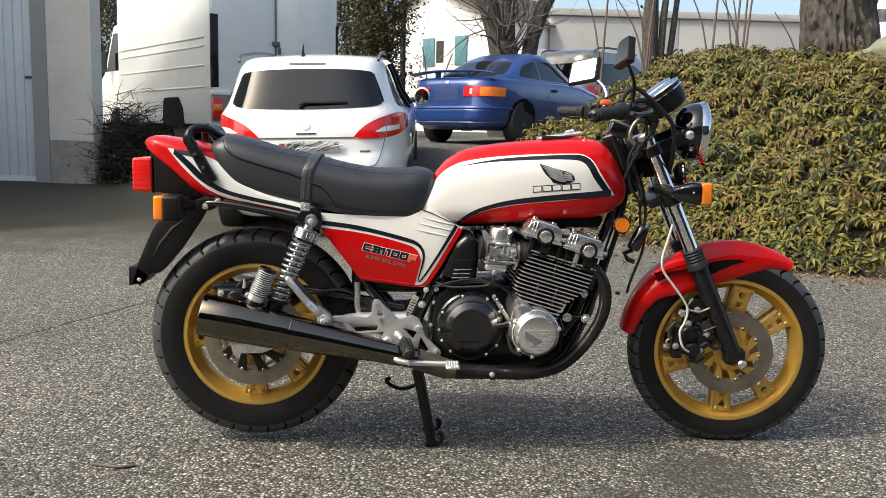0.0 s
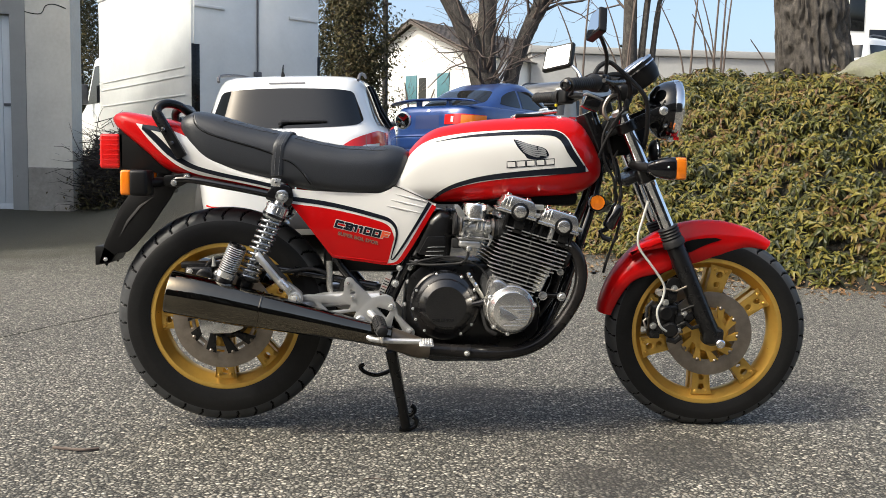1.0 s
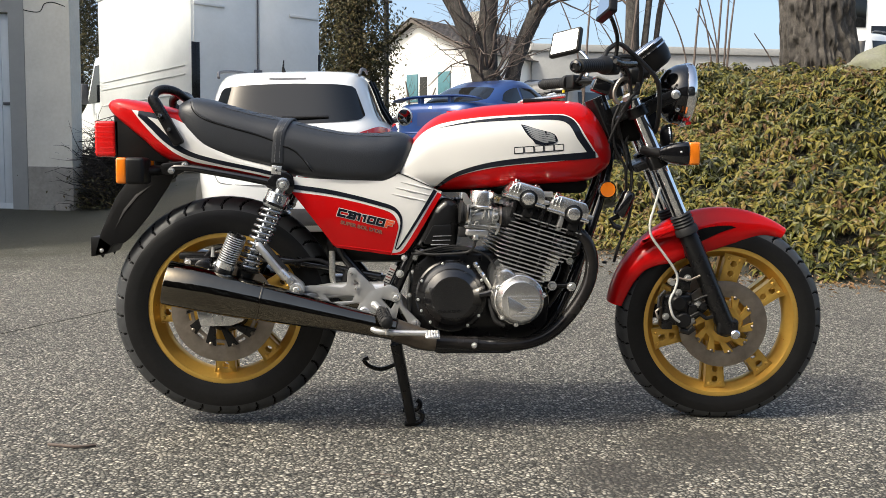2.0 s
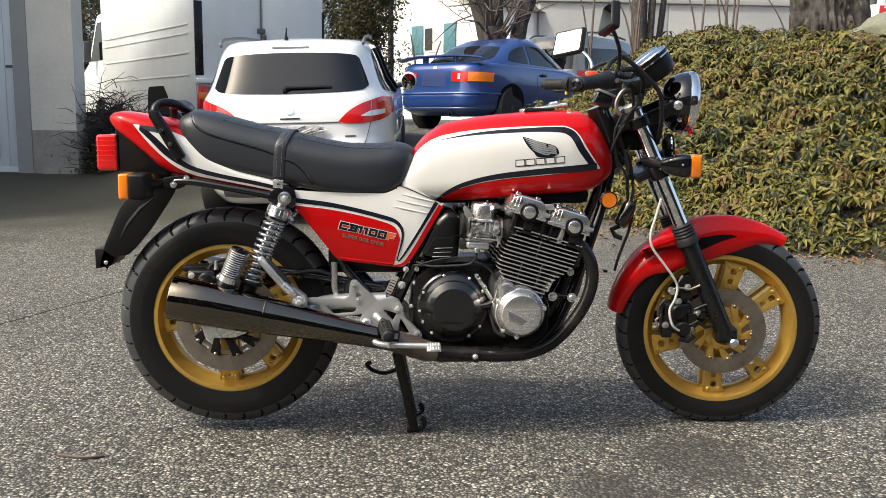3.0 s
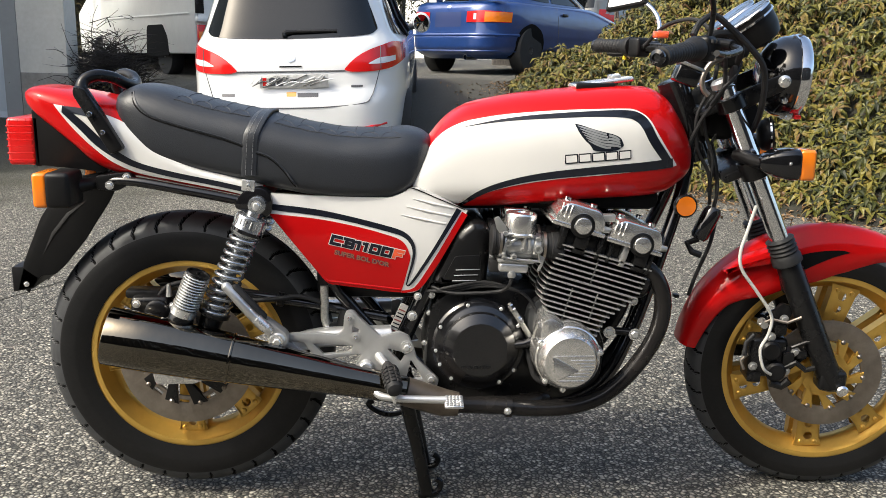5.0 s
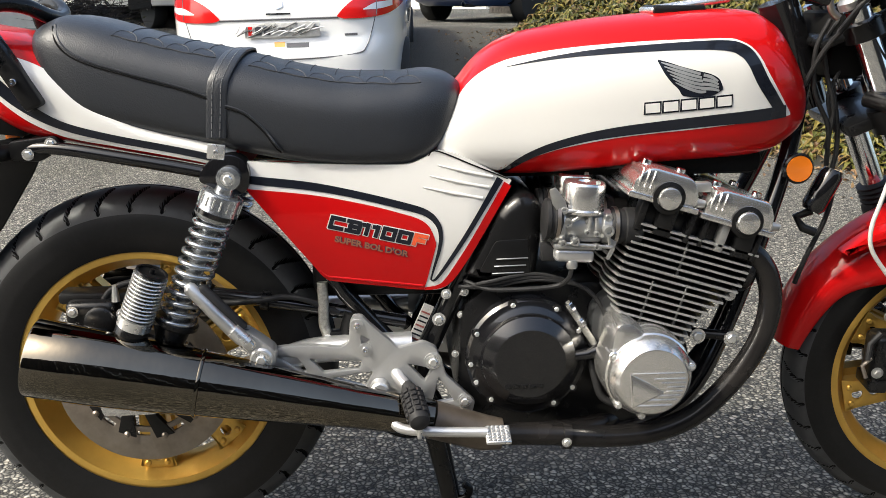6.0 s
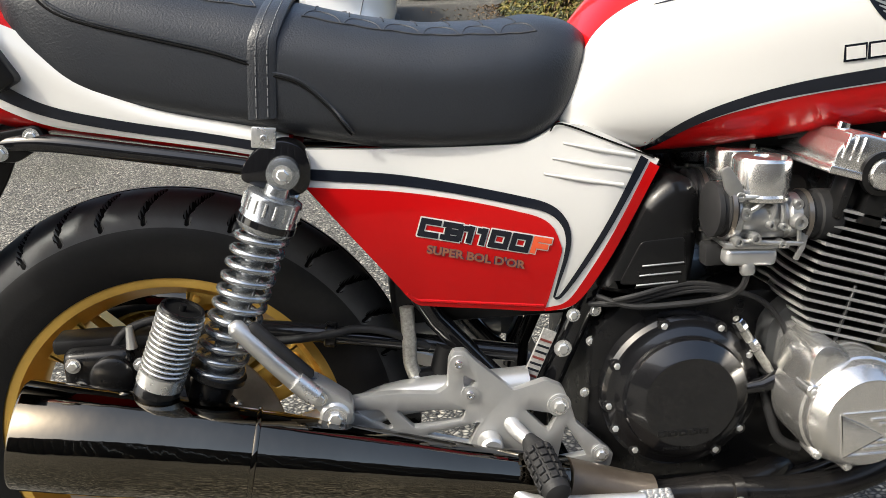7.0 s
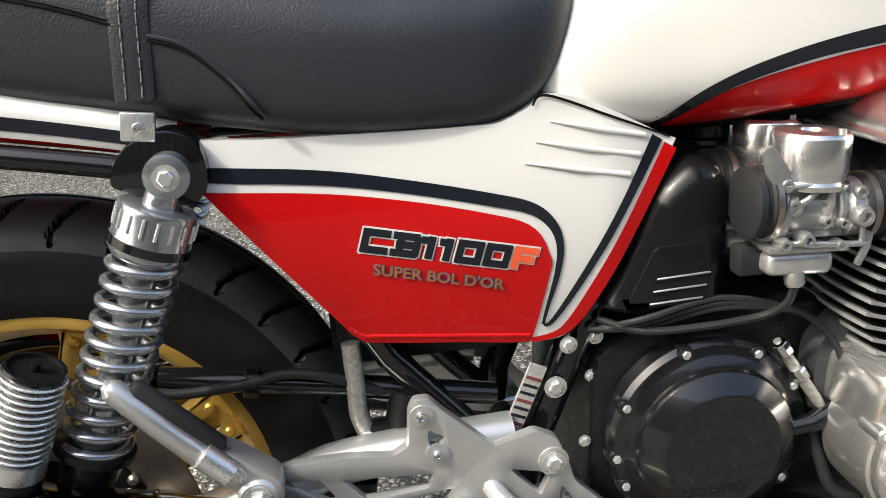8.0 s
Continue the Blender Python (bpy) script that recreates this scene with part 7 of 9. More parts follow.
# cables and loom round the head
for k, (p, r) in enumerate((
        ([(1.083, -0.225, 1.095), (1.101, -0.21, 1.121), (1.133, -0.20, 1.136), (1.168, -0.20, 1.113), (1.211, -0.20, 1.076), (1.245, -0.195, 1.040), (1.260, -0.18, 1.002), (1.266, -0.160, 0.949), (1.275, -0.11, 0.905), (1.27, -0.06, 0.87)], 0.0068),
        ([(1.098, -0.23, 1.073), (1.117, -0.21, 1.091), (1.149, -0.20, 1.101), (1.183, -0.19, 1.095), (1.205, -0.175, 1.072), (1.212, -0.14, 1.04), (1.21, -0.10, 1.01)], 0.0075),
        ([(1.13, -0.24, 1.075), (1.16, -0.20, 1.06), (1.18, -0.16, 1.03), (1.185, -0.14, 0.98), (1.16, -0.10, 0.92), (1.14, -0.08, 0.86)], 0.0045),
        ([(1.12, 0.26, 1.08), (1.15, 0.18, 1.13), (1.20, 0.10, 1.14), (1.235, 0.06, 1.09), (1.23, 0.03, 1.02), (1.20, 0.0, 0.94)], 0.0050),
        ([(1.165, -0.10, 0.97), (1.150, -0.09, 0.92), (1.160, -0.08, 0.85), (1.195, -0.07, 0.79), (1.205, -0.06, 0.72)], 0.0042),
        ([(1.185, -0.09, 0.97), (1.168, -0.085, 0.93), (1.178, -0.08, 0.88), (1.20, -0.075, 0.82), (1.20, -0.06, 0.75)], 0.0040),
        ([(1.19, -0.07, 0.95), (1.205, -0.075, 0.90), (1.19, -0.07, 0.84), (1.215, -0.06, 0.78)], 0.0036),
        ([(1.225, -0.13, 1.045), (1.205, -0.15, 1.01), (1.185, -0.15, 0.99), (1.165, -0.13, 0.95)], 0.0040),
        ([(1.20, -0.06, 0.86), (1.215, -0.06, 0.80), (1.22, -0.06, 0.74), (1.205, -0.06, 0.66)], 0.0045))):
    part("control_cable", tube(rounded(p, 6, False), r, 8), HOSE, bike)
part("cable_bracket", tube(rounded([(1.150, -0.155, 0.972), (1.138, -0.152, 0.985), (1.136, -0.15, 1.011), (1.152, -0.15, 1.040), (1.180, -0.145, 1.051)], 5, False), 0.0060, 10), STEEL, bike)
part("fork_cap", lathe([(0.024, 0), (0.024, 0.012), (0.018, 0.018), (0.0003, 0.018)], (1.196, -0.112, 0.990), (-0.42, 0, 0.9), 24), CAST, bike)
part("relay", box(1.180, 1.222, -0.145, -0.112, 1.030, 1.078, 0.010, None, 3), PLASTIC, bike)
part("connector", box(1.200, 1.212, -0.150, -0.130, 1.000, 1.036, 0.003), HOSE, bike)
part("ignition_lock", bar((1.160, -0.03, 1.05), (1.175, -0.03, 1.00), 0.022, 20), PLASTIC, bike)
part("wiring_box", box(1.18, 1.255, -0.080, 0.075, 0.87, 0.985, 0.02), DARK, bike)
part("lamp_bracket", plate(filleted([(1.205, 0.965), (1.262, 0.985), (1.290, 0.925), (1.280, 0.885), (1.235, 0.880)], 0.012), -0.105, -0.098, (), 0.002), SATIN, bike)
horn = part("horn", lathe([(0.020, -0.010), (0.034, 0), (0.038, 0.010), (0.038, 0.020), (0.034, 0.026), (0.0003, 0.028)], (1.318, -0.05, 0.880), (0.93, -0.3, 0.1), 28), PLASTIC, bike)
part("horn_rim", lathe([(0.0382, 0.016), (0.0395, 0.017), (0.0395, 0.021), (0.0375, 0.022)], (1.318, -0.05, 0.880), (0.93, -0.3, 0.1), 32), CHROME, horn)
# side reflector and cylinder by the down tube
rf = part("side_reflector", lathe([(0.0245, 0), (0.0265, 0.004), (0.0265, 0.014), (0.024, 0.016)], (1.136, -0.088, 0.722), (0, -1, 0), 32), SATIN, bike, "round amber side reflector")
part("reflector_lens", lathe([(0.0235, 0.013), (0.0220, 0.018), (0.0003, 0.020)], (1.136, -0.088, 0.722), (0, -1, 0), 32), AMBER, rf)
part("ignition_coil", tube([(1.212, -0.075, 0.715), (1.208, -0.075, 0.705), (1.182, -0.075, 0.650), (1.178, -0.075, 0.642)], [0.016, 0.021, 0.021, 0.016], 18), BLACK, bike)
part("coil_bracket", tube([(1.18, -0.075, 0.642), (1.155, -0.07, 0.63), (1.165, -0.08, 0.612), (1.185, -0.085, 0.605)], 0.008, 10), SATIN, bike)


# ---- the yard's buildings, vehicles and trees ----
PLASTER = mat("beige_plaster", (0.68, 0.65, 0.57), 0.85, var=0.16, scale=1.6, bump=0.25, bump_scale=40, fine=0.15)
PLINTH = mat("grey_render", (0.34, 0.32, 0.285), 0.9, var=0.35, scale=2.2, bump=0.4, bump_scale=30, fine=0.25)
SURROUND = mat("grey_door_surround", (0.33, 0.33, 0.315), 0.85, var=0.15, scale=3, bump=0.2, bump_scale=40)
DOORPAINT = mat("pale_grey_paint", (0.70, 0.74, 0.76), 0.55, var=0.10, scale=5, bump=0.1, bump_scale=30)
VANWHITE = mat("dull_white_paint", (0.72, 0.73, 0.71), 0.42, 0, 0.25, var=0.14, scale=1.3, fine=0.08)
CARWHITE = mat("car_white", (0.736, 0.745, 0.745), 0.28, 0, 1.0, var=0.03, scale=3)
CARBLUE = mat("car_blue", (0.014, 0.052, 0.21), 0.30, 0.25, 1.0, var=0.2, scale=6)
GLASS = glassy("car_glass", (0.006, 0.007, 0.008), 0.03, coat=0.0)
TRIM = mat("grey_trim", (0.10, 0.10, 0.11), 0.45, var=0.2, scale=12)
CARTYRE = mat("car_tyre", (0.018, 0.018, 0.018), 0.75, var=0.3, scale=20)
WHEELGREY = mat("wheel_grey", (0.42, 0.42, 0.42), 0.4, 0.7, var=0.25, scale=12)
HOUSEWHITE = mat("house_white", (0.78, 0.77, 0.73), 0.8, var=0.10, scale=0.8, bump=0.15, bump_scale=20)
TILE = mat("dark_roof_tile", (0.115, 0.098, 0.085), 0.75, var=0.3, scale=3, fine=0.3, random_piece=0.25)
TEAL = mat("teal_shutter", (0.055, 0.16, 0.19), 0.6, var=0.15, scale=10)
CURTAIN = mat("pale_curtain", (0.55, 0.55, 0.52), 0.9, var=0.25, scale=9)
CONCRETE = mat("pale_concrete", (0.29, 0.29, 0.285), 0.85, var=0.12, scale=0.5, fine=0.1)
BARK = mat("grey_brown_bark", (0.088, 0.078, 0.068), 0.9, color2=(0.019, 0.016, 0.014), scale=22, bump=1.0, bump_scale=30, fine=0.7)
stretch = BARK.node_tree.nodes.new("ShaderNodeMapping")
stretch.inputs["Scale"].default_value = (1, 1, 0.6)
for node in BARK.node_tree.nodes:
    if node.bl_idname == "ShaderNodeTexCoord":
        for link in list(node.outputs["Object"].links):
            BARK.node_tree.links.new(stretch.outputs["Vector"], link.to_socket)
        BARK.node_tree.links.new(node.outputs["Object"], stretch.inputs["Vector"])
TWIG = mat("twig_bark", (0.13, 0.10, 0.085), 0.85, var=0.4, scale=12)
ROCK = mat("mossy_rock", (0.18, 0.175, 0.15), 0.9, color2=(0.14, 0.15, 0.08), scale=3, bump=0.7, bump_scale=14, fine=0.3)
IVY = leaf_material("ivy_leaf", [(0.020, 0.022, 0.010), (0.045, 0.045, 0.018), (0.085, 0.07, 0.03), (0.12, 0.085, 0.04)], 0.5)
POLE = mat("dark_pole", (0.035, 0.033, 0.032), 0.7, var=0.3, scale=6)
ORANGE = mat("orange_sign", (0.80, 0.42, 0.12), 0.4, var=0.05, scale=10)


def local_thing(name, m, label, category, group=""):
    """A thing whose parts are modelled in its own coordinates."""
    ob = new(name)
    ob.matrix_basis = m
    return tagged(ob, label, category, group)


# -- outbuilding beside the yard
U = Vector((0.997, -0.077, 0))
OUT = Matrix.Translation((-3.34, 9.35, 0.20)) @ Matrix.Rotation(math.atan2(-0.077, 0.997), 4, "Z")
out = local_thing("outbuilding", OUT, "beige plastered outbuilding with a pale grey plank door", "building")
wall_out = [(-2.9, -0.6), (0, -0.6), (0, 4.0), (-2.9, 4.0)]
door_hole = [(-1.93, -0.05), (-0.58, -0.05), (-0.58, 2.58), (-1.93, 2.58)]
part("wall", plate(wall_out, 0.0, 0.35, [door_hole[::-1]]), PLASTER, out)
part("side_wall", box(-0.35, 0.0, 0.0, 0.9, -0.6, 4.0, 0.0, None, 1, Matrix.Translation((-0.02, 0.352, 0)) @ Matrix.Rotation(radians(22), 4, "Z")), PLASTER, out)
part("rear_wall", box(-2.9, -0.62, 0.90, 1.15, -0.6, 4.0, 0.0), PLASTER, out)
part("plinth", plate(filleted([(-0.575, -0.6), (0.012, -0.6), (0.012, 0.60), (-0.575, 0.605)], 0.01), -0.018, 0.0, (), 0.008), PLINTH, out, "grey rendered plinth")
part("plinth", plate(filleted([(-2.9, -0.6), (-2.16, -0.6), (-2.16, 0.60), (-2.9, 0.605)], 0.01), -0.018, 0.0, (), 0.008), PLINTH, out)
part("surround", plate([(-2.15, -0.05), (-1.93, -0.05), (-1.93, 2.58), (-0.78, 2.58), (-0.78, -0.05), (-0.582, -0.05), (-0.582, 2.76), (-2.15, 2.76)], -0.012, 0.0), SURROUND, out)
door = part("door", box(-1.925, -0.785, 0.075, 0.115, -0.03, 2.575, 0.004), DOORPAINT, out, "pale grey vertical plank door")
for i in range(9):
    part("plank", box(-1.92 + i * 0.1262, -1.92 + i * 0.1262 + 0.120, 0.062, 0.0755, -0.01, 2.57, 0.004), DOORPAINT, door)
part("kick_board", box(-1.92, -0.79, 0.052, 0.062, 0.0, 0.12, 0.004), DOORPAINT, door)
part("hinge", box(-0.90, -0.772, 0.048, 0.062, 1.40, 1.435, 0.003), TRIM, door)
part("door_stop", box(-0.783, -0.600, 0.05, 0.12, -0.05, 2.58, 0.0), SURROUND, out)
for x0, x1, z1 in ((-0.46, -0.24, 0.10), (-0.22, -0.02, 0.14)):
    part("plinth_stone", box(x0, x1, -0.045, -0.015, -0.10, z1, 0.012, None, 2), PLINTH, out)
crack = rounded([(-0.62, 2.62), (-0.45, 2.585), (-0.36, 2.60), (-0.31, 2.69), (-0.20, 2.71), (-0.05, 2.66)], 3, False)
part("crack", tube([(q[0], -0.001, q[1]) for q in crack], 0.006, 5), DARK, out)
# roof above the view, added with projecting eaves to shade the front wall
roof_bm = plate([(-3.0, 4.01), (0.12, 4.01), (0.12, 4.21), (-3.0, 4.21)], -0.30, 1.25)
part("roof", roof_bm, TILE, out, "unseen dark projecting roof, added to shade the wall")

# -- dark twiggy brush beside the outbuilding


def twig_heap(name, n, centre, size, rmax, material, label, seed, up=0.5, length=0.5):
    rng = np.random.default_rng(seed)
    verts, faces = [], []
    for _ in range(n):
        p = np.array(centre) + rng.normal(size=3) * np.array(size)
        p[2] = max(p[2], ground_z(p[0], p[1]) + 0.02)
        d = rng.normal(size=3)
        d[2] = abs(d[2]) * up
        d /= np.linalg.norm(d)
        L, r = length * rng.uniform(0.4, 1.3), rmax * rng.uniform(0.3, 1)
        bend = rng.normal(size=3) * 0.12 * L
        s = np.cross(d, (0.3, 0.5, 0.81))
        s /= np.linalg.norm(s)
        u = np.cross(s, d)
        base = len(verts)
        for k in range(4):
            t = k / 3
            q = p + d * L * t + bend * math.sin(t * 3.1)
            rr = r * (1 - 0.75 * t)
            for a in (0, 2.1, 4.2):
                verts.append(tuple(q + (s * math.cos(a) + u * math.sin(a)) * rr))
        for k in range(3):
            for a in range(3):
                b = (a + 1) % 3
                faces.append((base + k * 3 + a, base + k * 3 + b, base + k * 3 + 3 + b, base + k * 3 + 3 + a))
    me = bpy.data.meshes.new(name)
    me.from_pydata(verts, [], faces)
    me.materials.append(material)
    return tagged(new(name, me), label, "brushwood", kind="stuff")


twig_heap("brush_heap", 3400, (-3.02, 9.95, 0.55), (0.15, 0.30, 0.27), 0.009, mat("dark_brush", (0.030, 0.024, 0.020), 0.9, var=0.4, scale=12), "dark tangled brushwood beside the outbuilding", 11, 0.35, 0.42)
rng = np.random.default_rng(21)
bs = np.array([(-2.98, 9.95, 0.42)]) + rng.normal(size=(3600, 3)) * np.array([(0.22, 0.35, 0.20)])
bs[:, 2] = np.maximum(bs[:, 2], 0.28)
leaf_cloud("brush_leaves", bs, rng.uniform(0.03, 0.07, len(bs)), rng.normal(size=(len(bs), 3)) + np.array((0, -0.3, 0.6)), IVY, "dark withered leaves in the brushwood", "leaves")

# -- box van
va = math.atan2(0.556, 0.83)
VAN = Matrix.Translation((-2.22, 11.6, 0.72)) @ Matrix.Rotation(va, 4, "Z")
van = local_thing("box_van", VAN, "old white box van parked with its rear doors closed", "van")
part("cargo_body", box(0, 2.32, 0.0, 4.3, 0.34, 3.25, 0.03, None, 2), VANWHITE, van, "white cargo body")
part("roof_rim", box(-0.02, 2.34, -0.02, 4.32, 3.252, 3.31, 0.02), VANWHITE, van)
for x0, x1 in ((0.04, 1.155), (1.165, 2.28)):
    d = part("rear_door", box(x0, x1, -0.022, -0.002, 0.75, 3.18, 0.006), VANWHITE, van, "white rear door")
    part("hinge_bar", box(x0 + (0.0 if x0 < 1 else 0.55), x0 + (0.52 if x0 < 1 else 1.10), -0.05, -0.024, 2.62, 2.67, 0.008), VANWHITE, d)
part("lock_rod", bar((1.13, -0.035, 0.80), (1.13, -0.035, 3.16), 0.012), TRIM, van)
part("lock_handle", box(1.06, 1.20, -0.06, -0.03, 1.62, 1.70, 0.01), TRIM, van)
part("lock_tab", box(1.17, 1.22, -0.055, -0.03, 1.50, 1.60, 0.008), TRIM, van)
for x in (0.005, 2.275):
    part("corner_strip", box(x, x + 0.13 if x < 1 else x + 0.05, -0.028, -0.002, 0.92 if x < 1 else 1.2, 2.05, 0.004), SATIN, van, "black corner strip")
for z in (0.92, 1.26, 1.56, 1.70):
    part("side_rib", box(-0.014, 0.0, 0.22, 4.1, z, z + 0.025, 0.005), VANWHITE, van)
part("rear_bumper", box(0.0, 2.32, -0.10, 0.0, 0.80, 0.87, 0.01), VANWHITE, van)
part("skirt", box(0.02, 2.30, 0.0, 0.1, 0.30, 0.80, 0.01), VANWHITE, van)
for x in (0.02, 2.14):
    l = part("tail_lamp", box(x, x + 0.16, -0.07, -0.005, 0.42, 0.76, 0.01), REDLENS, van, "red and amber tail lamp")
    part("amber_section", box(x + 0.005, x + 0.155, -0.074, -0.068, 0.56, 0.66, 0.004), AMBER, l)
arch = [(1.04, 0.30), (1.10, 0.60), (1.28, 0.79), (1.93, 0.79), (1.98, 0.72), (2.02, 0.30)]
toside = Matrix(((0, 1, 0, 0), (1, 0, 0, 0), (0, 0, 1, 0), (0, 0, 0, 1)))
part("wheel_arch", plate(filleted(arch, 0.05), -0.006, 0.004, (), 0, None, toside), DARK, van)


def car_wheel(x, y, r, w, parent, side):
    ty = part("wheel", lathe([(r * 0.62, -w / 2), (r * 0.94, -w / 2), (r, -w * 0.32), (r, w * 0.32), (r * 0.94, w / 2), (r * 0.62, w / 2)], (x, y, r), (1, 0, 0), 36), CARTYRE, parent)
    part("rim", lathe([(r * 0.63, w * 0.40), (r * 0.60, w * 0.46), (r * 0.50, w * 0.34), (r * 0.22, w * 0.42), (r * 0.16, w * 0.5), (0.001, w * 0.5)], (x, y, r), (side, 0, 0), 30), WHEELGREY, ty)
    for i in range(6):
        a = i * math.pi / 3
        c = (x + side * w * 0.40, y + r * 0.40 * math.cos(a), r + r * 0.40 * math.sin(a))
        part("wheel_hole", lathe([(r * 0.09, 0), (r * 0.09, 0.012), (0.001, 0.012)], c, (side, 0, 0), 10), DARK, ty)


for x, s in ((0.16, -1), (2.16, 1)):
    for y in (1.40, 4.7):
        car_wheel(x, y, 0.33, 0.2, van, s)
part("chassis", box(0.3, 2.0, 0.1, 5.4, 0.25, 0.42, 0.02), DARK, van)
part("cab", plate(filleted([(4.31, 0.35), (6.0, 0.35), (6.05, 1.1), (5.5, 1.35), (4.9, 2.25), (4.31, 2.3)], 0.08), 0.12, 2.2, (), 0.03, None, toside), VANWHITE, van)
part("cab_window", plate(filleted([(4.55, 1.38), (5.35, 1.38), (4.88, 2.1), (4.55, 2.1)], 0.03), 0.112, 0.119, (), 0, None, toside), GLASS, van)
part("van_mirror", box(-0.12, 0.02, 5.0, 5.1, 1.35, 1.75, 0.02), TRIM, van)


# -- cars built from level rings
class Shell:
    """A car body as rings of level: rows of (z, half width, rear, front)."""

    def __init__(self, rows, p=4.5):
        self.k, self.p = np.array(rows, float), p

    def at(self, z):
        return [float(spl(np.stack([self.k[:, 0], self.k[:, i]], 1), z)) for i in (1, 2, 3)]

    def rear(self, x, z):
        w, a, b = self.at(z)
        q = min(abs(x) / w, 1)
        return (a + b) / 2 - (b - a) / 2 * (1 - q ** self.p) ** (1 / (self.p * 1.0))

    def side(self, y, z):
        w, a, b = self.at(z)
        q = min(abs(y - (a + b) / 2) / ((b - a) / 2), 1)
        return w * (1 - q ** self.p) ** (1 / self.p)

    def mesh(self, nz=30, n=96):
        bm = bmesh.new()
        rings = []
        for z in np.linspace(self.k[0, 0], self.k[-1, 0], nz):
            w, a, b = self.at(z)
            ring = []
            for i in range(n):
                t = 2 * math.pi * i / n
                c, s = math.cos(t), math.sin(t)
                e = 2 / self.p
                ring.append(bm.verts.new((w * math.copysign(abs(c) ** e, c), (a + b) / 2 + (b - a) / 2 * math.copysign(abs(s) ** e, s), z)))
            rings.append(ring)
        skin(bm, rings, True)
        return bm


def rear_sheet(shell, low, high, x0, x1, off, nx=24, nz=8):
    return sheet(low, high, x0, x1, lambda x, z: -shell.rear(x, z), off, 0, nx, nz)


def side_sheet(shell, low, high, y0, y1, off, sg=1, nx=24, nz=8):
    bm = sheet(low, high, y0, y1, lambda y, z: shell.side(y, z), off, 0, nx, nz)
    bmesh.ops.transform(bm, matrix=Matrix(((0, -sg, 0, 0), (1, 0, 0, 0), (0, 0, 1, 0), (0, 0, 0, 1))), verts=bm.verts[:])
    return bm


WAGON = Matrix.Translation((-0.195, 5.02, 0.045)) @ Matrix.Rotation(radians(-3.5), 4, "Z") @ Matrix.Rotation(radians(-1.8), 4, "Y") @ Matrix.Translation((0, 0.8, 0)) @ Matrix.Rotation(radians(5.0), 4, "X") @ Matrix.Translation((0, -0.8, 0.03)) @ Matrix.Diagonal((1, 1, 1.10, 1))
wagon = local_thing("estate_car", WAGON, "white estate car parked with its tailgate towards the yard", "car")
wb = Shell([(0.20, 0.78, 0.16, 4.40), (0.30, 0.85, 0.05, 4.52), (0.42, 0.880, 0.005, 4.57), (0.58, 0.893, 0.0, 4.58), (0.66, 0.90, 0.02, 4.57), (0.72, 0.90, 0.045, 4.55), (0.88, 0.893, 0.065, 4.45), (0.95, 0.880, 0.085, 4.2), (1.00, 0.865, 0.105, 3.75), (1.03, 0.84, 0.125, 3.55),
            (1.10, 0.79, 0.165, 3.35), (1.20, 0.745, 0.225, 3.10), (1.30, 0.705, 0.285, 2.85), (1.38, 0.665, 0.335, 2.6), (1.43, 0.62, 0.39, 2.4), (1.46, 0.54, 0.50, 2.2), (1.475, 0.40, 0.75, 2.0), (1.48, 0.1, 1.0, 1.7)], 5.5)
body = part("body", wb.mesh(60, 120), CARWHITE, wagon, "white car body", angle=60)
part("rear_window", rear_sheet(wb, [(-0.665, 1.105), (-0.62, 1.078), (-0.3, 1.062), (0, 1.058), (0.3, 1.062), (0.62, 1.078), (0.665, 1.105)], [(-0.665, 1.12), (-0.62, 1.235), (-0.57, 1.335), (-0.3, 1.362), (0, 1.368), (0.3, 1.362), (0.57, 1.335), (0.62, 1.235), (0.665, 1.12)], -0.665, 0.665, 0.006, 50, 10), GLASS, wagon, "dark tinted rear window")
part("brake_light", rear_sheet(wb, [(-0.16, 1.402), (0.16, 1.402)], [(-0.16, 1.414), (0.16, 1.414)], -0.16, 0.16, 0.006, 6, 2), TRIM, wagon)
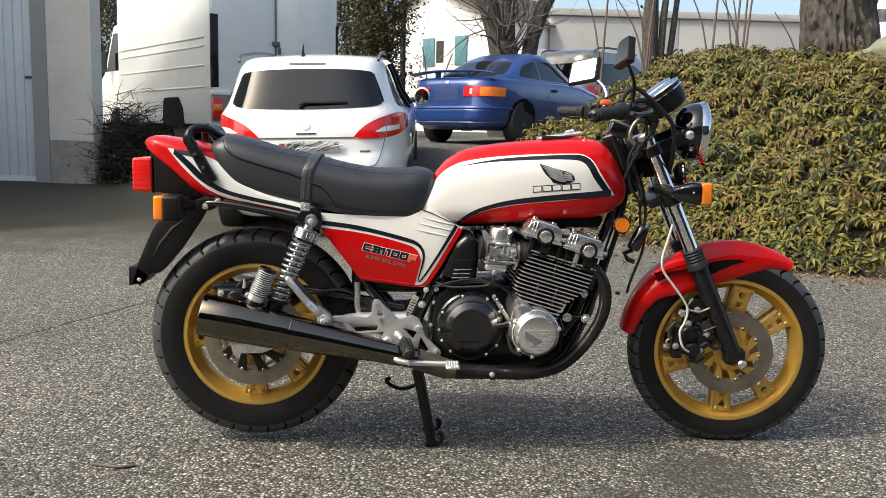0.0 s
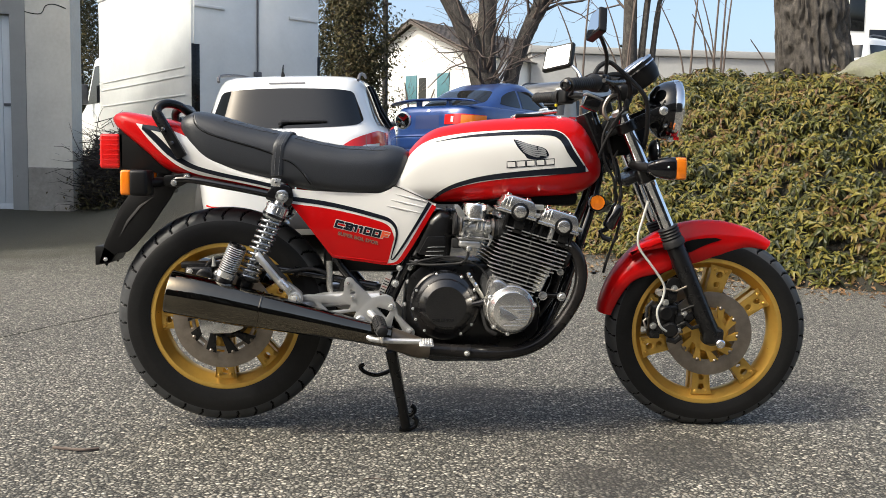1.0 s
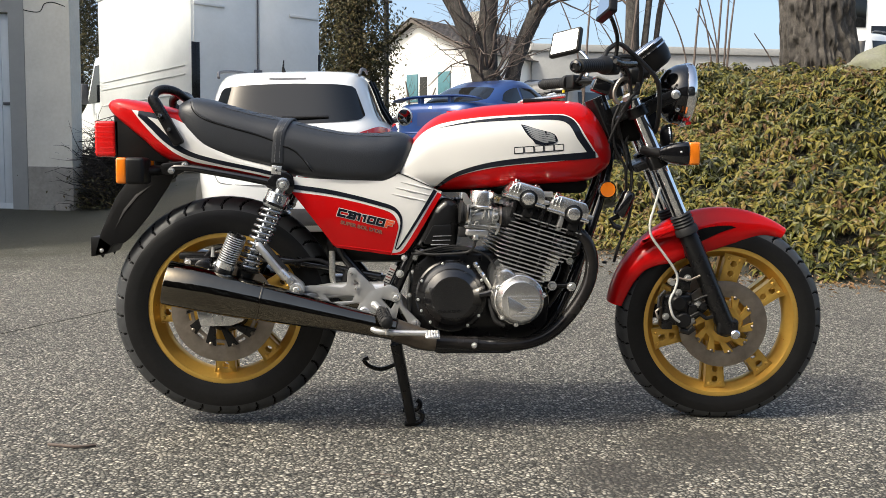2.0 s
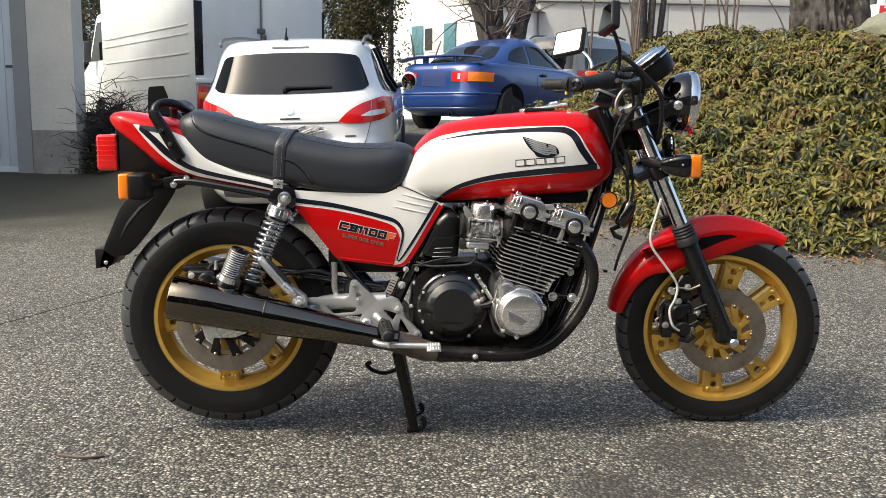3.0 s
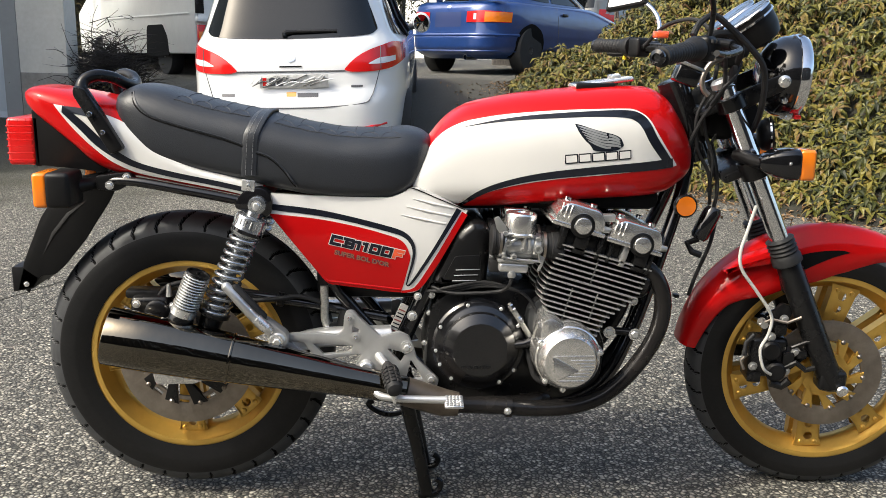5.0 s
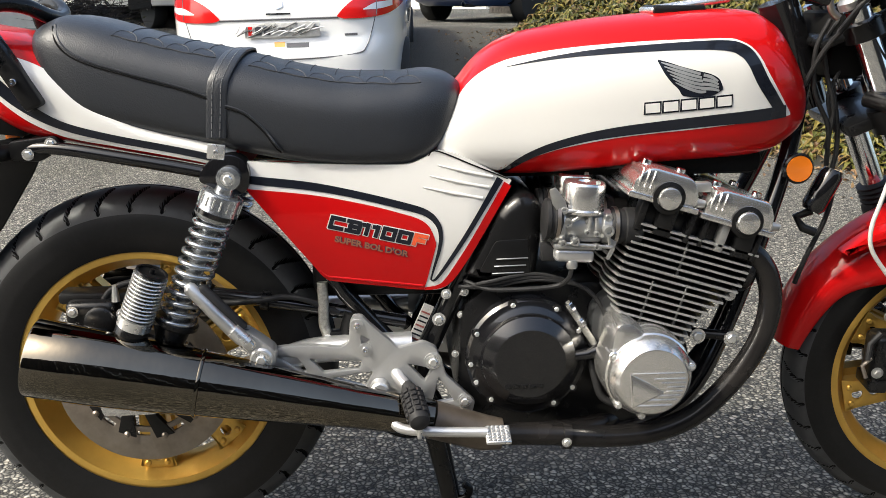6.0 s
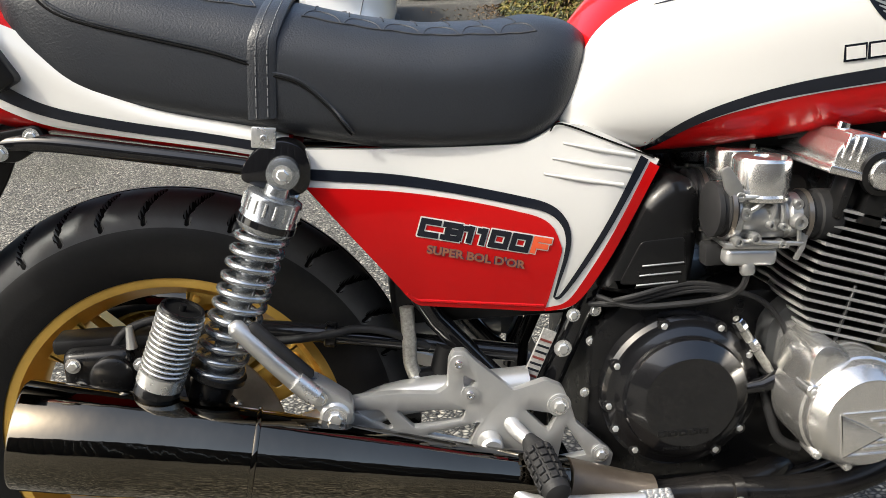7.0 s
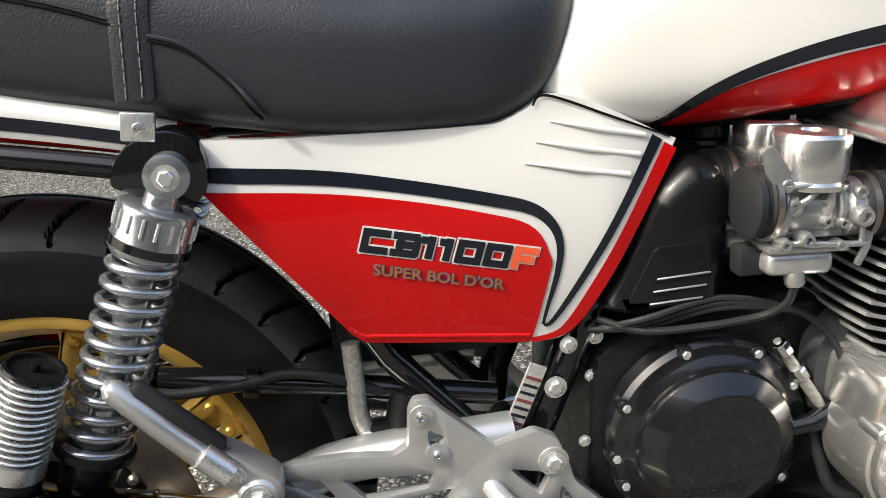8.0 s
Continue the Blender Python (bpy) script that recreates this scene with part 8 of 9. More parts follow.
for sg in (-1, 1):
    hi = [(0.415, 0.850), (0.46, 0.893), (0.52, 0.935), (0.60, 0.972), (0.70, 1.000), (0.78, 1.015), (0.84, 0.995), (0.885, 0.930)]
    lo = [(0.415, 0.842), (0.47, 0.829), (0.60, 0.827), (0.75, 0.836), (0.84, 0.862), (0.885, 0.890)]
    if sg < 0:
        hi, lo = [(-a, b) for a, b in hi[::-1]], [(-a, b) for a, b in lo[::-1]]
    x0, x1 = (0.415, 0.885) if sg > 0 else (-0.885, -0.415)
    l = part("tail_lamp", rear_sheet(wb, lo, hi, x0, x1, 0.012), REDLENS, wagon, "red wrap-round tail lamp")
    lo2, hi2 = [(0.60, 0.878), (0.70, 0.876), (0.80, 0.884)], [(0.60, 0.884), (0.70, 0.918), (0.80, 0.918)]
    if sg < 0:
        lo2, hi2 = [(-a, b) for a, b in lo2[::-1]], [(-a, b) for a, b in hi2[::-1]]
    part("clear_section", rear_sheet(wb, lo2, hi2, 0.60 if sg > 0 else -0.80, 0.80 if sg > 0 else -0.60, 0.017), CLEAR, l)
    part("lamp_gap", tube([(sg * 0.690, wb.rear(0.690, z) - 0.017, z) for z in (0.84, 0.89, 0.94, 0.99)], 0.003, 5), TRIM, l)
    part("bumper_reflector", tube([(sg * 0.50, wb.rear(0.5, 0.43) - 0.004, 0.432), (sg * 0.60, wb.rear(0.6, 0.435) - 0.004, 0.438), (sg * 0.72, wb.rear(0.72, 0.44) - 0.004, 0.452)], [0.008, 0.014, 0.008], 8), REDLENS, wagon)
    part("roof_rail", tube(rounded([(sg * 0.62, 0.46, 1.425), (sg * 0.63, 0.60, 1.472), (sg * 0.62, 1.4, 1.49), (sg * 0.60, 2.2, 1.475)], 5, False), 0.014, 8), TRIM, wagon)
    part("tailgate_gap", tube(rounded([(sg * x, wb.rear(x, z) - 0.001, z) for x, z in ((0.68, 0.838), (0.65, 0.74), (0.61, 0.65), (0.55, 0.612), (0.3, 0.594), (0.0, 0.588))], 5, False), 0.004, 6), TRIM, body)
    m = part("mirror", lathe([(0.04, 0), (0.085, 0.02), (0.095, 0.08), (0.07, 0.12), (0.001, 0.13)], (sg * 0.985, 2.62, 1.04), (0, 1, 0), 20), CARWHITE, wagon)
    part("mirror_glass", lathe([(0.078, 0.0), (0.001, 0.001)], (sg * 0.985, 2.615, 1.04), (0, -1, 0), 20), MIRROR, m)
    part("mirror_arm", bar((sg * 0.86, 2.68, 1.0), (sg * 0.96, 2.68, 1.02), 0.03), TRIM, m)
    for y in (0.78, 3.55):
        car_wheel(sg * 0.80, y, 0.32, 0.21, wagon, sg)
    lo, hi = [(0.55, 1.06), (1.2, 1.01), (2.7, 0.985)], [(0.55, 1.09), (0.72, 1.34), (1.2, 1.385), (2.0, 1.37), (2.7, 1.02)]
    part("side_window", side_sheet(wb, lo, hi, 0.55, 2.7, 0.006, sg), GLASS, wagon)
    for y in (1.25, 2.0):
        part("window_pillar", tube([(sg * (wb.side(y, z) + 0.009), y, z) for z in (1.0, 1.15, 1.3, 1.385)], 0.018, 6), SATIN, wagon)
part("gate_gap", tube(rounded([(x, wb.rear(x, 0.835) - 0.002, 0.838) for x in np.linspace(-0.42, 0.42, 9)], 3, False), 0.006, 6), TRIM, body)
pl = part("number_plate", box(-0.240, 0.290, 0.018, 0.030, 0.728, 0.822, 0.004), mat("plate_white", (0.70, 0.70, 0.68), 0.3, 0, 0.4, var=0.5, scale=14), wagon, "number plate wrapped in clear film")
for i, (x, w) in enumerate(((-0.215, 0.03), (-0.165, 0.045), (-0.105, 0.045))):
    part("plate_bar", box(x, x + w, 0.0145, 0.0185, 0.745, 0.80, 0.002), REDLENS if i == 0 else TRIM, pl)
rng = np.random.default_rng(23)
FILM = mat("grey_film_shade", (0.10, 0.10, 0.10), 0.3, 0, 0.5, var=0.5, scale=30)
for i in range(26):
    a, z0 = -0.31 + 0.021 * i + rng.uniform(-0.01, 0.01), rng.uniform(0.735, 0.775)
    lean = rng.uniform(0.02, 0.13)
    part("film_crease", tube(rounded([(a, 0.014, z0), (a + lean * 0.5, 0.010, z0 + rng.uniform(0.012, 0.03)), (a + lean, 0.013, min(z0 + rng.uniform(0.02, 0.06), 0.818))], 4, False), rng.uniform(0.0025, 0.0055), 6), (CLEAR, FILM, WHEELGREY)[i % 3], pl)
part("orange_bar", rear_sheet(wb, [(-0.04, 0.668), (0.035, 0.668)], [(-0.04, 0.698), (0.035, 0.698)], -0.04, 0.035, 0.002, 6, 2), ORANGE, body)
part("dark_bar", rear_sheet(wb, [(0.045, 0.662), (0.205, 0.662)], [(0.045, 0.690), (0.205, 0.690)], 0.045, 0.205, 0.002, 6, 2), TRIM, body)
part("badge", rear_sheet(wb, [(-0.035, 0.925), (-0.01, 0.900), (0.035, 0.915)], [(-0.035, 0.945), (-0.005, 0.975), (0.035, 0.945)], -0.035, 0.035, 0.006, 8, 3), CHROME, body)
part("letter_bar", rear_sheet(wb, [(-0.086, 0.866), (0.086, 0.866)], [(-0.086, 0.877), (0.086, 0.877)], -0.086, 0.086, 0.005, 8, 2), CHROME, body)
part("letter_bar", rear_sheet(wb, [(-0.545, 0.672), (-0.44, 0.672)], [(-0.545, 0.692), (-0.44, 0.692)], -0.545, -0.44, 0.004, 8, 2), TRIM, body)
part("letter_bar", rear_sheet(wb, [(0.46, 0.722), (0.55, 0.722)], [(0.46, 0.736), (0.55, 0.736)], 0.46, 0.55, 0.004, 8, 2), TRIM, body)
part("wiper", tube(rounded([(-0.04, wb.rear(0.04, 1.07) - 0.02, 1.075), (-0.02, wb.rear(0.02, 1.10) - 0.025, 1.102), (0.2, wb.rear(0.2, 1.105) - 0.02, 1.105), (0.36, wb.rear(0.36, 1.105) - 0.012, 1.105)], 5, False), [0.018] * 6 + [0.012] * 10, 8), SATIN, wagon)
part("diffuser", rear_sheet(wb, [(-0.62, 0.26), (0.62, 0.26)], [(-0.62, 0.37), (-0.5, 0.405), (0.5, 0.405), (0.62, 0.37)], -0.62, 0.62, 0.004), TRIM, wagon)
part("antenna", tube([(-0.07, 0.62, 1.47), (-0.07, 0.60, 1.50), (-0.07, 0.66, 1.56)], [0.02, 0.01, 0.005], 8), SATIN, wagon)
part("cabin_lining", box(-0.55, 0.55, 1.2, 1.3, 0.9, 1.3, 0.05), DARK, wagon)

# -- blue coupe up the slope
COUPE = Matrix.Translation((1.40, 10.65, 0.83)) @ Matrix.Rotation(radians(-41), 4, "Z") @ Matrix.Diagonal((1, 1, 1.08, 1))
coupe = local_thing("coupe", COUPE, "metallic blue two-door coupe with a rear spoiler, parked uphill", "car")
cb = Shell([(0.20, 0.74, 0.25, 4.1), (0.28, 0.82, 0.06, 4.25), (0.36, 0.855, 0.0, 4.33), (0.47, 0.865, 0.0, 4.36), (0.50, 0.87, 0.02, 4.36), (0.62, 0.872, 0.04, 4.3), (0.74, 0.865, 0.05, 4.1), (0.84, 0.845, 0.075, 3.6), (0.90, 0.81, 0.12, 3.3), (0.93, 0.72, 0.2, 3.2), (0.94, 0.5, 0.4, 3.0)], 5.0)
cbody = part("body", cb.mesh(40, 110), CARBLUE, coupe, "metallic blue car body", angle=60)
cg = Shell([(0.90, 0.74, 0.40, 3.25), (0.98, 0.72, 0.55, 3.05), (1.10, 0.67, 0.84, 2.75), (1.22, 0.61, 1.14, 2.45), (1.30, 0.55, 1.42, 2.2), (1.345, 0.46, 1.60, 2.05), (1.36, 0.3, 1.75, 1.95)], 3.6)
part("cabin", cg.mesh(24, 90), CARBLUE, coupe, "blue roof and pillars", angle=60)
part("rear_window", rear_sheet(cg, [(-0.56, 1.0), (-0.45, 0.955), (0, 0.945), (0.45, 0.955), (0.56, 1.0)], [(-0.56, 1.03), (-0.47, 1.18), (0, 1.21), (0.47, 1.18), (0.56, 1.03)], -0.56, 0.56, 0.006, 30, 10), GLASS, coupe, "dark rear window")
for sg in (-1, 1):
    part("side_window", side_sheet(cg, [(1.02, 0.985), (1.25, 0.965), (1.55, 0.955)], [(1.02, 0.99), (1.15, 1.10), (1.45, 1.20), (1.55, 1.215)], 1.02, 1.55, 0.006, sg), GLASS, coupe)
    part("door_window", side_sheet(cg, [(1.62, 0.955), (2.95, 0.945)], [(1.62, 1.215), (2.0, 1.225), (2.4, 1.15), (2.95, 0.95)], 1.62, 2.95, 0.006, sg), GLASS, coupe)
    for y in (0.88, 3.42):
        car_wheel(sg * 0.76, y, 0.31, 0.2, coupe, sg)
        arch = [(y + 0.37 * math.cos(t), 0.30 + 0.37 * math.sin(t)) for t in np.linspace(0.0, math.pi, 16)]
        low = [(q[0], 0.22) for q in (arch[-1], arch[0])]
        part("wheel_arch", side_sheet(cb, [(y - 0.37, 0.22), (y + 0.37, 0.22)], [(y - 0.37, 0.24), (y - 0.33, 0.46), (y - 0.2, 0.60), (y, 0.655), (y + 0.2, 0.60), (y + 0.33, 0.46), (y + 0.37, 0.24)], y - 0.37, y + 0.37, 0.004, sg), DARK, coupe)
    xs = (0.32, 0.80) if sg > 0 else (-0.80, -0.32)
    l = part("tail_lamp", rear_sheet(cb, [(xs[0], 0.655), (xs[1], 0.655)], [(xs[0], 0.79), ((xs[0] + xs[1]) / 2, 0.80), (xs[1], 0.785)], xs[0], xs[1], 0.010), REDLENS, coupe, "red and amber tail lamp")
    xa = (0.58, 0.802) if sg > 0 else (-0.802, -0.58)
    part("amber_section", rear_sheet(cb, [(xa[0], 0.662), (xa[1], 0.662)], [(xa[0], 0.785), (xa[1], 0.78)], xa[0], xa[1], 0.015), AMBER, l)
    part("clear_section", rear_sheet(cb, [(min(0.43 * sg, 0.47 * sg), 0.69), (max(0.43 * sg, 0.47 * sg), 0.69)], [(min(0.43 * sg, 0.47 * sg), 0.765), (max(0.43 * sg, 0.47 * sg), 0.765)], min(0.43 * sg, 0.47 * sg), max(0.43 * sg, 0.47 * sg), 0.016, 4, 2), CLEAR, l)
part("plate_recess", rear_sheet(cb, [(-0.22, 0.60), (0.22, 0.60)], [(-0.22, 0.785), (0.22, 0.785)], -0.22, 0.22, 0.004), mat("dark_blue_plate", (0.02, 0.035, 0.12), 0.4, 0, 0.5), coupe)
part("bumper_lip", tube(rounded([(x, cb.rear(x, 0.50) - 0.006, 0.50) for x in np.linspace(-0.83, 0.83, 15)], 3, False), 0.018, 8), CARBLUE, coupe)
part("bumper_lip", tube(rounded([(x, cb.rear(x, 0.30) - 0.004, 0.30) for x in np.linspace(-0.80, 0.80, 15)], 3, False), 0.014, 8), CARBLUE, coupe)
wing = []
bm = bmesh.new()
for i in range(31):
    t = -1 + i / 15
    x = 0.78 * t
    z = 0.955 + 0.045 * (1 - abs(t) ** 3.5)
    y = 0.24 - 0.06 * (1 - t * t)
    wing.append([bm.verts.new((x, y + a, z + b)) for a, b in ((-0.09, 0.012), (-0.07, 0.026), (0.02, 0.022), (0.10, 0.0), (0.02, -0.006), (-0.07, 0.0))])
skin(bm, wing, True)
part("spoiler", bm, CARBLUE, coupe, "blue rear spoiler on posts", angle=60)
for x in (-0.28, 0.28):
    part("spoiler_post", box(x - 0.03, x + 0.03, 0.17, 0.26, 0.92, 1.03, 0.01), CARBLUE, coupe)
part("badge", rear_sheet(cb, [(-0.03, 0.84), (0.03, 0.84)], [(-0.03, 0.86), (0, 0.875), (0.03, 0.86)], -0.03, 0.03, 0.006, 6, 2), CHROME, coupe)
part("exhaust_pipe", lathe([(0.035, 0), (0.035, 0.25), (0.028, 0.25), (0.028, 0.0)], (0.30, 0.05, 0.22), (0, 1, 0), 20, None, True), CHROME, coupe)
part("door_handle", box(0.868, 0.885, 1.72, 1.88, 0.78, 0.82, 0.008), SATIN, coupe)
part("door_gap", tube([(cb.side(1.62, z) + 0.001, 1.62, z) for z in (0.3, 0.45, 0.6, 0.75, 0.88)], 0.005, 5), TRIM, cbody)

# -- house with a gable
HOUSE = Matrix.Translation((2.69, 34.0, 1.0)) @ Matrix.Rotation(radians(-48), 4, "Z")
house = local_thing("house", HOUSE, "white gabled house with a dark tiled roof and teal shutters", "house")
part("wall", plate([(-3.0, -0.5), (3.0, -0.5), (3.0, 4.45), (0, 5.9), (-3.0, 4.45)], 0.0, 7.0), HOUSEWHITE, house, "white rendered wall")
for sg in (-1, 1):
    bm = bmesh.new()
    for r in range(20):
        t0, t1 = r / 20, (r + 1) / 20 + 0.012
        for c in range(24):
            y0, y1 = -0.35 + c * 0.32, -0.35 + (c + 1) * 0.32 - 0.015
            q = [(sg * 3.35 * t0, 6.02 - 1.62 * t0), (sg * 3.35 * t1, 6.02 - 1.62 * t1 + 0.03)]
            v = [bm.verts.new((x, y, z + dz)) for dz in (0, 0.03) for (x, z), y in ((q[0], y0), (q[0], y1), (q[1], y1), (q[1], y0))]
            for f in ((0, 1, 2, 3), (4, 5, 6, 7), (0, 1, 5, 4), (2, 3, 7, 6), (0, 3, 7, 4), (1, 2, 6, 5)):
                bm.faces.new([v[i] for i in f])
    roof = part("roof", bm, TILE, house, "dark roof tiles")
    part("verge", plate([(0, 5.98), (sg * 3.4, 4.33), (sg * 3.4, 4.21), (0, 5.84)], -0.34, -0.28), TILE, house)
part("chimney", box(-0.35, 0.35, 3.5, 4.1, 5.6, 6.8, 0.02), PLINTH, roof)
for (x0, x1, z0, z1) in ((0.15, 1.25, 2.72, 3.75),):
    w = part("window", box(x0, x1, -0.03, 0.02, z0, z1, 0.01), HOUSEWHITE, house, "casement window with teal shutters")
    part("pane", box(x0 + 0.08, (x0 + x1) / 2 - 0.05, -0.04, -0.03, z0 + 0.08, z1 - 0.08), GLASS, w)
    part("pane", box((x0 + x1) / 2 + 0.05, x1 - 0.08, -0.04, -0.03, z0 + 0.08, z1 - 0.08), CURTAIN, w)
    for sx in (x0 - 0.66, x1 + 0.02):
        sh = part("shutter", box(sx, sx + 0.64, -0.06, -0.01, z0 - 0.05, z1 + 0.05, 0.01), TEAL, w)
part("annexe", box(3.01, 4.2, 0.6, 4.0, -0.5, 3.3, 0.02), HOUSEWHITE, house)

# -- far hall, white block and small van on the higher ground
hall = local_thing("hall", Matrix.Translation((7.5, 34, 0.5)), "long low pale concrete hall", "building")
for i in range(6):
    part("wall_panel", box(i * 5.42, i * 5.42 + 5.40, 0, 0.4, 0, 5.35, 0.02), CONCRETE, hall)
part("roof_edge", box(-0.1, 32.6, -0.12, 16, 5.36, 5.65, 0.03), CONCRETE, hall, "pale roof edge")
part("rear_wall", box(0, 32.5, 15.6, 16, 0, 5.35, 0.02), CONCRETE, hall)
part("side_wall", box(-0.02, 0.38, 0.42, 15.58, 0, 5.35, 0.02), CONCRETE, hall)
hb2 = local_thing("white_block", Matrix.Translation((24.5, 40, 0.8)), "plain white block of flats at a distance", "building")
part("wall", box(0, 14, 0, 0.8, 0, 14, 0.05), HOUSEWHITE, hb2)
part("window", box(0.1, 0.9, -0.05, 0.02, 7.4, 9.6, 0.02), GLASS, hb2)
for z in (3.0, 6.0, 9.4):
    part("window", box(1.2, 2.6, -0.05, 0.02, z, z + 1.5, 0.02), GLASS, hb2)
part("rain_pipe", bar((3.4, -0.1, 0), (3.4, -0.1, 14), 0.06), TRIM, hb2)
SV = Shell([(0.2, 0.75, 0.1, 4.0), (0.5, 0.85, 0.0, 4.2), (0.95, 0.86, 0.02, 4.1), (1.0, 0.84, 0.04, 3.4), (1.5, 0.78, 0.12, 2.9), (1.75, 0.70, 0.25, 2.5), (1.82, 0.4, 0.6, 2.2)], 5.0)
CARSILVER = mat("car_silver", (0.24, 0.235, 0.22), 0.32, 0.4, 0.8, var=0.06, scale=4)


def small_van(name, m, paint, label):
    rv = local_thing(name, m, label, "van")
    part("body", SV.mesh(24, 70), paint, rv, angle=60)
    part("rear_window", rear_sheet(SV, [(-0.62, 1.08), (0.62, 1.08)], [(-0.62, 1.5), (0.62, 1.5)], -0.62, 0.62, 0.01), GLASS, rv)
    for sg in (-1, 1):
        part("side_window", side_sheet(SV, [(0.4, 1.08), (2.6, 1.05)], [(0.4, 1.5), (1.8, 1.55), (2.6, 1.1)], 0.4, 2.6, 0.008, sg), GLASS, rv)
        part("tail_lamp", rear_sheet(SV, [(min(0.7 * sg, 0.82 * sg), 0.75), (max(0.7 * sg, 0.82 * sg), 0.75)], [(min(0.7 * sg, 0.82 * sg), 1.05), (max(0.7 * sg, 0.82 * sg), 1.05)], min(0.7 * sg, 0.82 * sg), max(0.7 * sg, 0.82 * sg), 0.01, 4, 3), REDLENS, rv)
        part("roof_rail", tube(rounded([(sg * 0.66, 0.45, 1.76), (sg * 0.66, 0.7, 1.84), (sg * 0.64, 1.5, 1.86), (sg * 0.62, 2.2, 1.80)], 4, False), 0.02, 8), TRIM, rv)
        for y in (0.7, 3.4):
            car_wheel(sg * 0.74, y, 0.3, 0.18, rv, sg)
    return rv


small_van("small_van", Matrix.Translation((16.2, 25.5, 3.7)) @ Matrix.Rotation(radians(-60), 4, "Z"), CARWHITE, "small white van on higher ground")
small_van("small_van", Matrix.Translation((4.05, 15.6, 0.96)) @ Matrix.Rotation(radians(-46), 4, "Z"), CARSILVER, "silver family van parked behind the blue coupe")
tagged(new("retaining_wall", mesh_of("retaining_wall", box(13.8, 30, 23.5, 33.9, 0.8, 3.72, 0.05), PLINTH)), "grey retaining wall under the higher parking", "wall", kind="structure")


# -- trees, shrubs and pole
def branch_tree(name, at, trunks, label, seed, twigs=5, depth=4, reach=1.5, material=None, spread=0.55, rmin=0.006):
    """A bare tree: given trunks as lists of (x, y, z, radius), forking limbs added by chance."""
    rng = np.random.default_rng(seed)
    tree = thing(name, Matrix.Translation(at), label, "tree")
    material = material or BARK
    bm = bmesh.new()
    ends = []
    for tr in trunks:
        p = rounded([np.array(q) for q in tr], 6, False)
        tube([tuple(q[:3]) for q in p], [q[3] for q in p], 14, bm)
        for i in range(len(p) * 2 // 3, len(p)):
            ends.append((p[i][:3], p[min(i + 1, len(p) - 1)][:3] - p[i - 1][:3], p[i][3]))
    for v in bm.verts:
        n3 = noise.noise((v.co.x * 14, v.co.y * 14, v.co.z * 3.0))
        c = Vector(at)
        v.co += Vector((v.co.x - c.x, v.co.y - c.y, 0)).normalized() * n3 * 0.03 if material is BARK else Vector()
    part("trunk", bm, material, tree, "ridged grey-brown trunk", angle=80)
    limbs = bmesh.new()

    def grow(p, d, r, level):
        if level == 0 or r < rmin * 0.5:
            return
        L = reach * (0.62 ** (depth - level)) * rng.uniform(0.7, 1.3)
        q, pts, rs = np.array(p, float), [tuple(p)], [r]
        dd = d / np.linalg.norm(d)
        n = 4
        for k in range(n):
            dd = dd + rng.normal(size=3) * 0.22 + np.array((0, 0, 0.06))
            dd /= np.linalg.norm(dd)
            q = q + dd * L / n
            pts.append(tuple(q))
            rs.append(r * (1 - 0.62 * (k + 1) / n))
            if level > 1 and rng.random() < 0.75:
                side = rng.normal(size=3)
                side -= dd * side.dot(dd)
                side /= np.linalg.norm(side)
                grow(q, dd * (1 - spread) + side * spread, rs[-1] * rng.uniform(0.5, 0.8), level - 1)
        tube(pts, [max(x, rmin * 0.4) for x in rs], 5 if level < depth else 7, limbs)

    for p, d, r in ends:
        for _ in range(twigs):
            if rng.random() < 0.5:
                continue
            side = rng.normal(size=3)
            side[2] = abs(side[2]) * 0.5
            side /= np.linalg.norm(side)
            grow(p, d / max(np.linalg.norm(d), 1e-6) * 0.35 + side * 0.65, min(r * 0.22, 0.034), depth)
    part("crown", limbs, TWIG, tree, angle=80)
    return tree


branch_tree("tree", (2.95, 15, 0.9), [[(2.95, 15, 0.8, 0.36), (2.93, 15, 1.9, 0.31), (2.91, 15, 2.8, 0.27)],
                                     [(2.84, 15, 2.6, 0.21), (2.62, 15, 3.3, 0.19), (2.26, 15, 4.06, 0.17), (1.4, 15, 5.4, 0.13), (0.5, 15.2, 6.6, 0.08)],
                                     [(2.94, 15.1, 2.6, 0.21), (2.92, 15.1, 3.5, 0.19), (2.95, 15.1, 4.34, 0.18), (3.05, 15.2, 6.5, 0.10)]],
            "old bare tree forking into two dark trunks", 4, 5, 4, 1.6)
branch_tree("tree", (3.40, 15.3, 0.9), [[(3.35, 15.3, 0.8, 0.20), (3.42, 15.3, 2.0, 0.165), (3.49, 15.3, 2.8, 0.15), (3.75, 15.3, 3.6, 0.15), (4.13, 15.3, 4.4, 0.155), (5.0, 15.5, 6.3, 0.08)]],
            "bare grey-brown tree leaning outwards", 9, 5, 4, 1.6)
branch_tree("tree", (5.4, 13.5, 1.2), [[(5.40, 13.5, 1.0, 0.16), (5.38, 13.5, 3.0, 0.135), (5.36, 13.5, 5.2, 0.11)], [(5.58, 13.5, 1.0, 0.08), (5.62, 13.5, 3.2, 0.062), (5.84, 13.5, 5.2, 0.045)],
                                       [(5.66, 13.6, 1.0, 0.06), (5.84, 13.6, 3.0, 0.05), (6.06, 13.6, 5.0, 0.04)]], "bare tree with several slender stems", 12, 4, 4, 1.3)
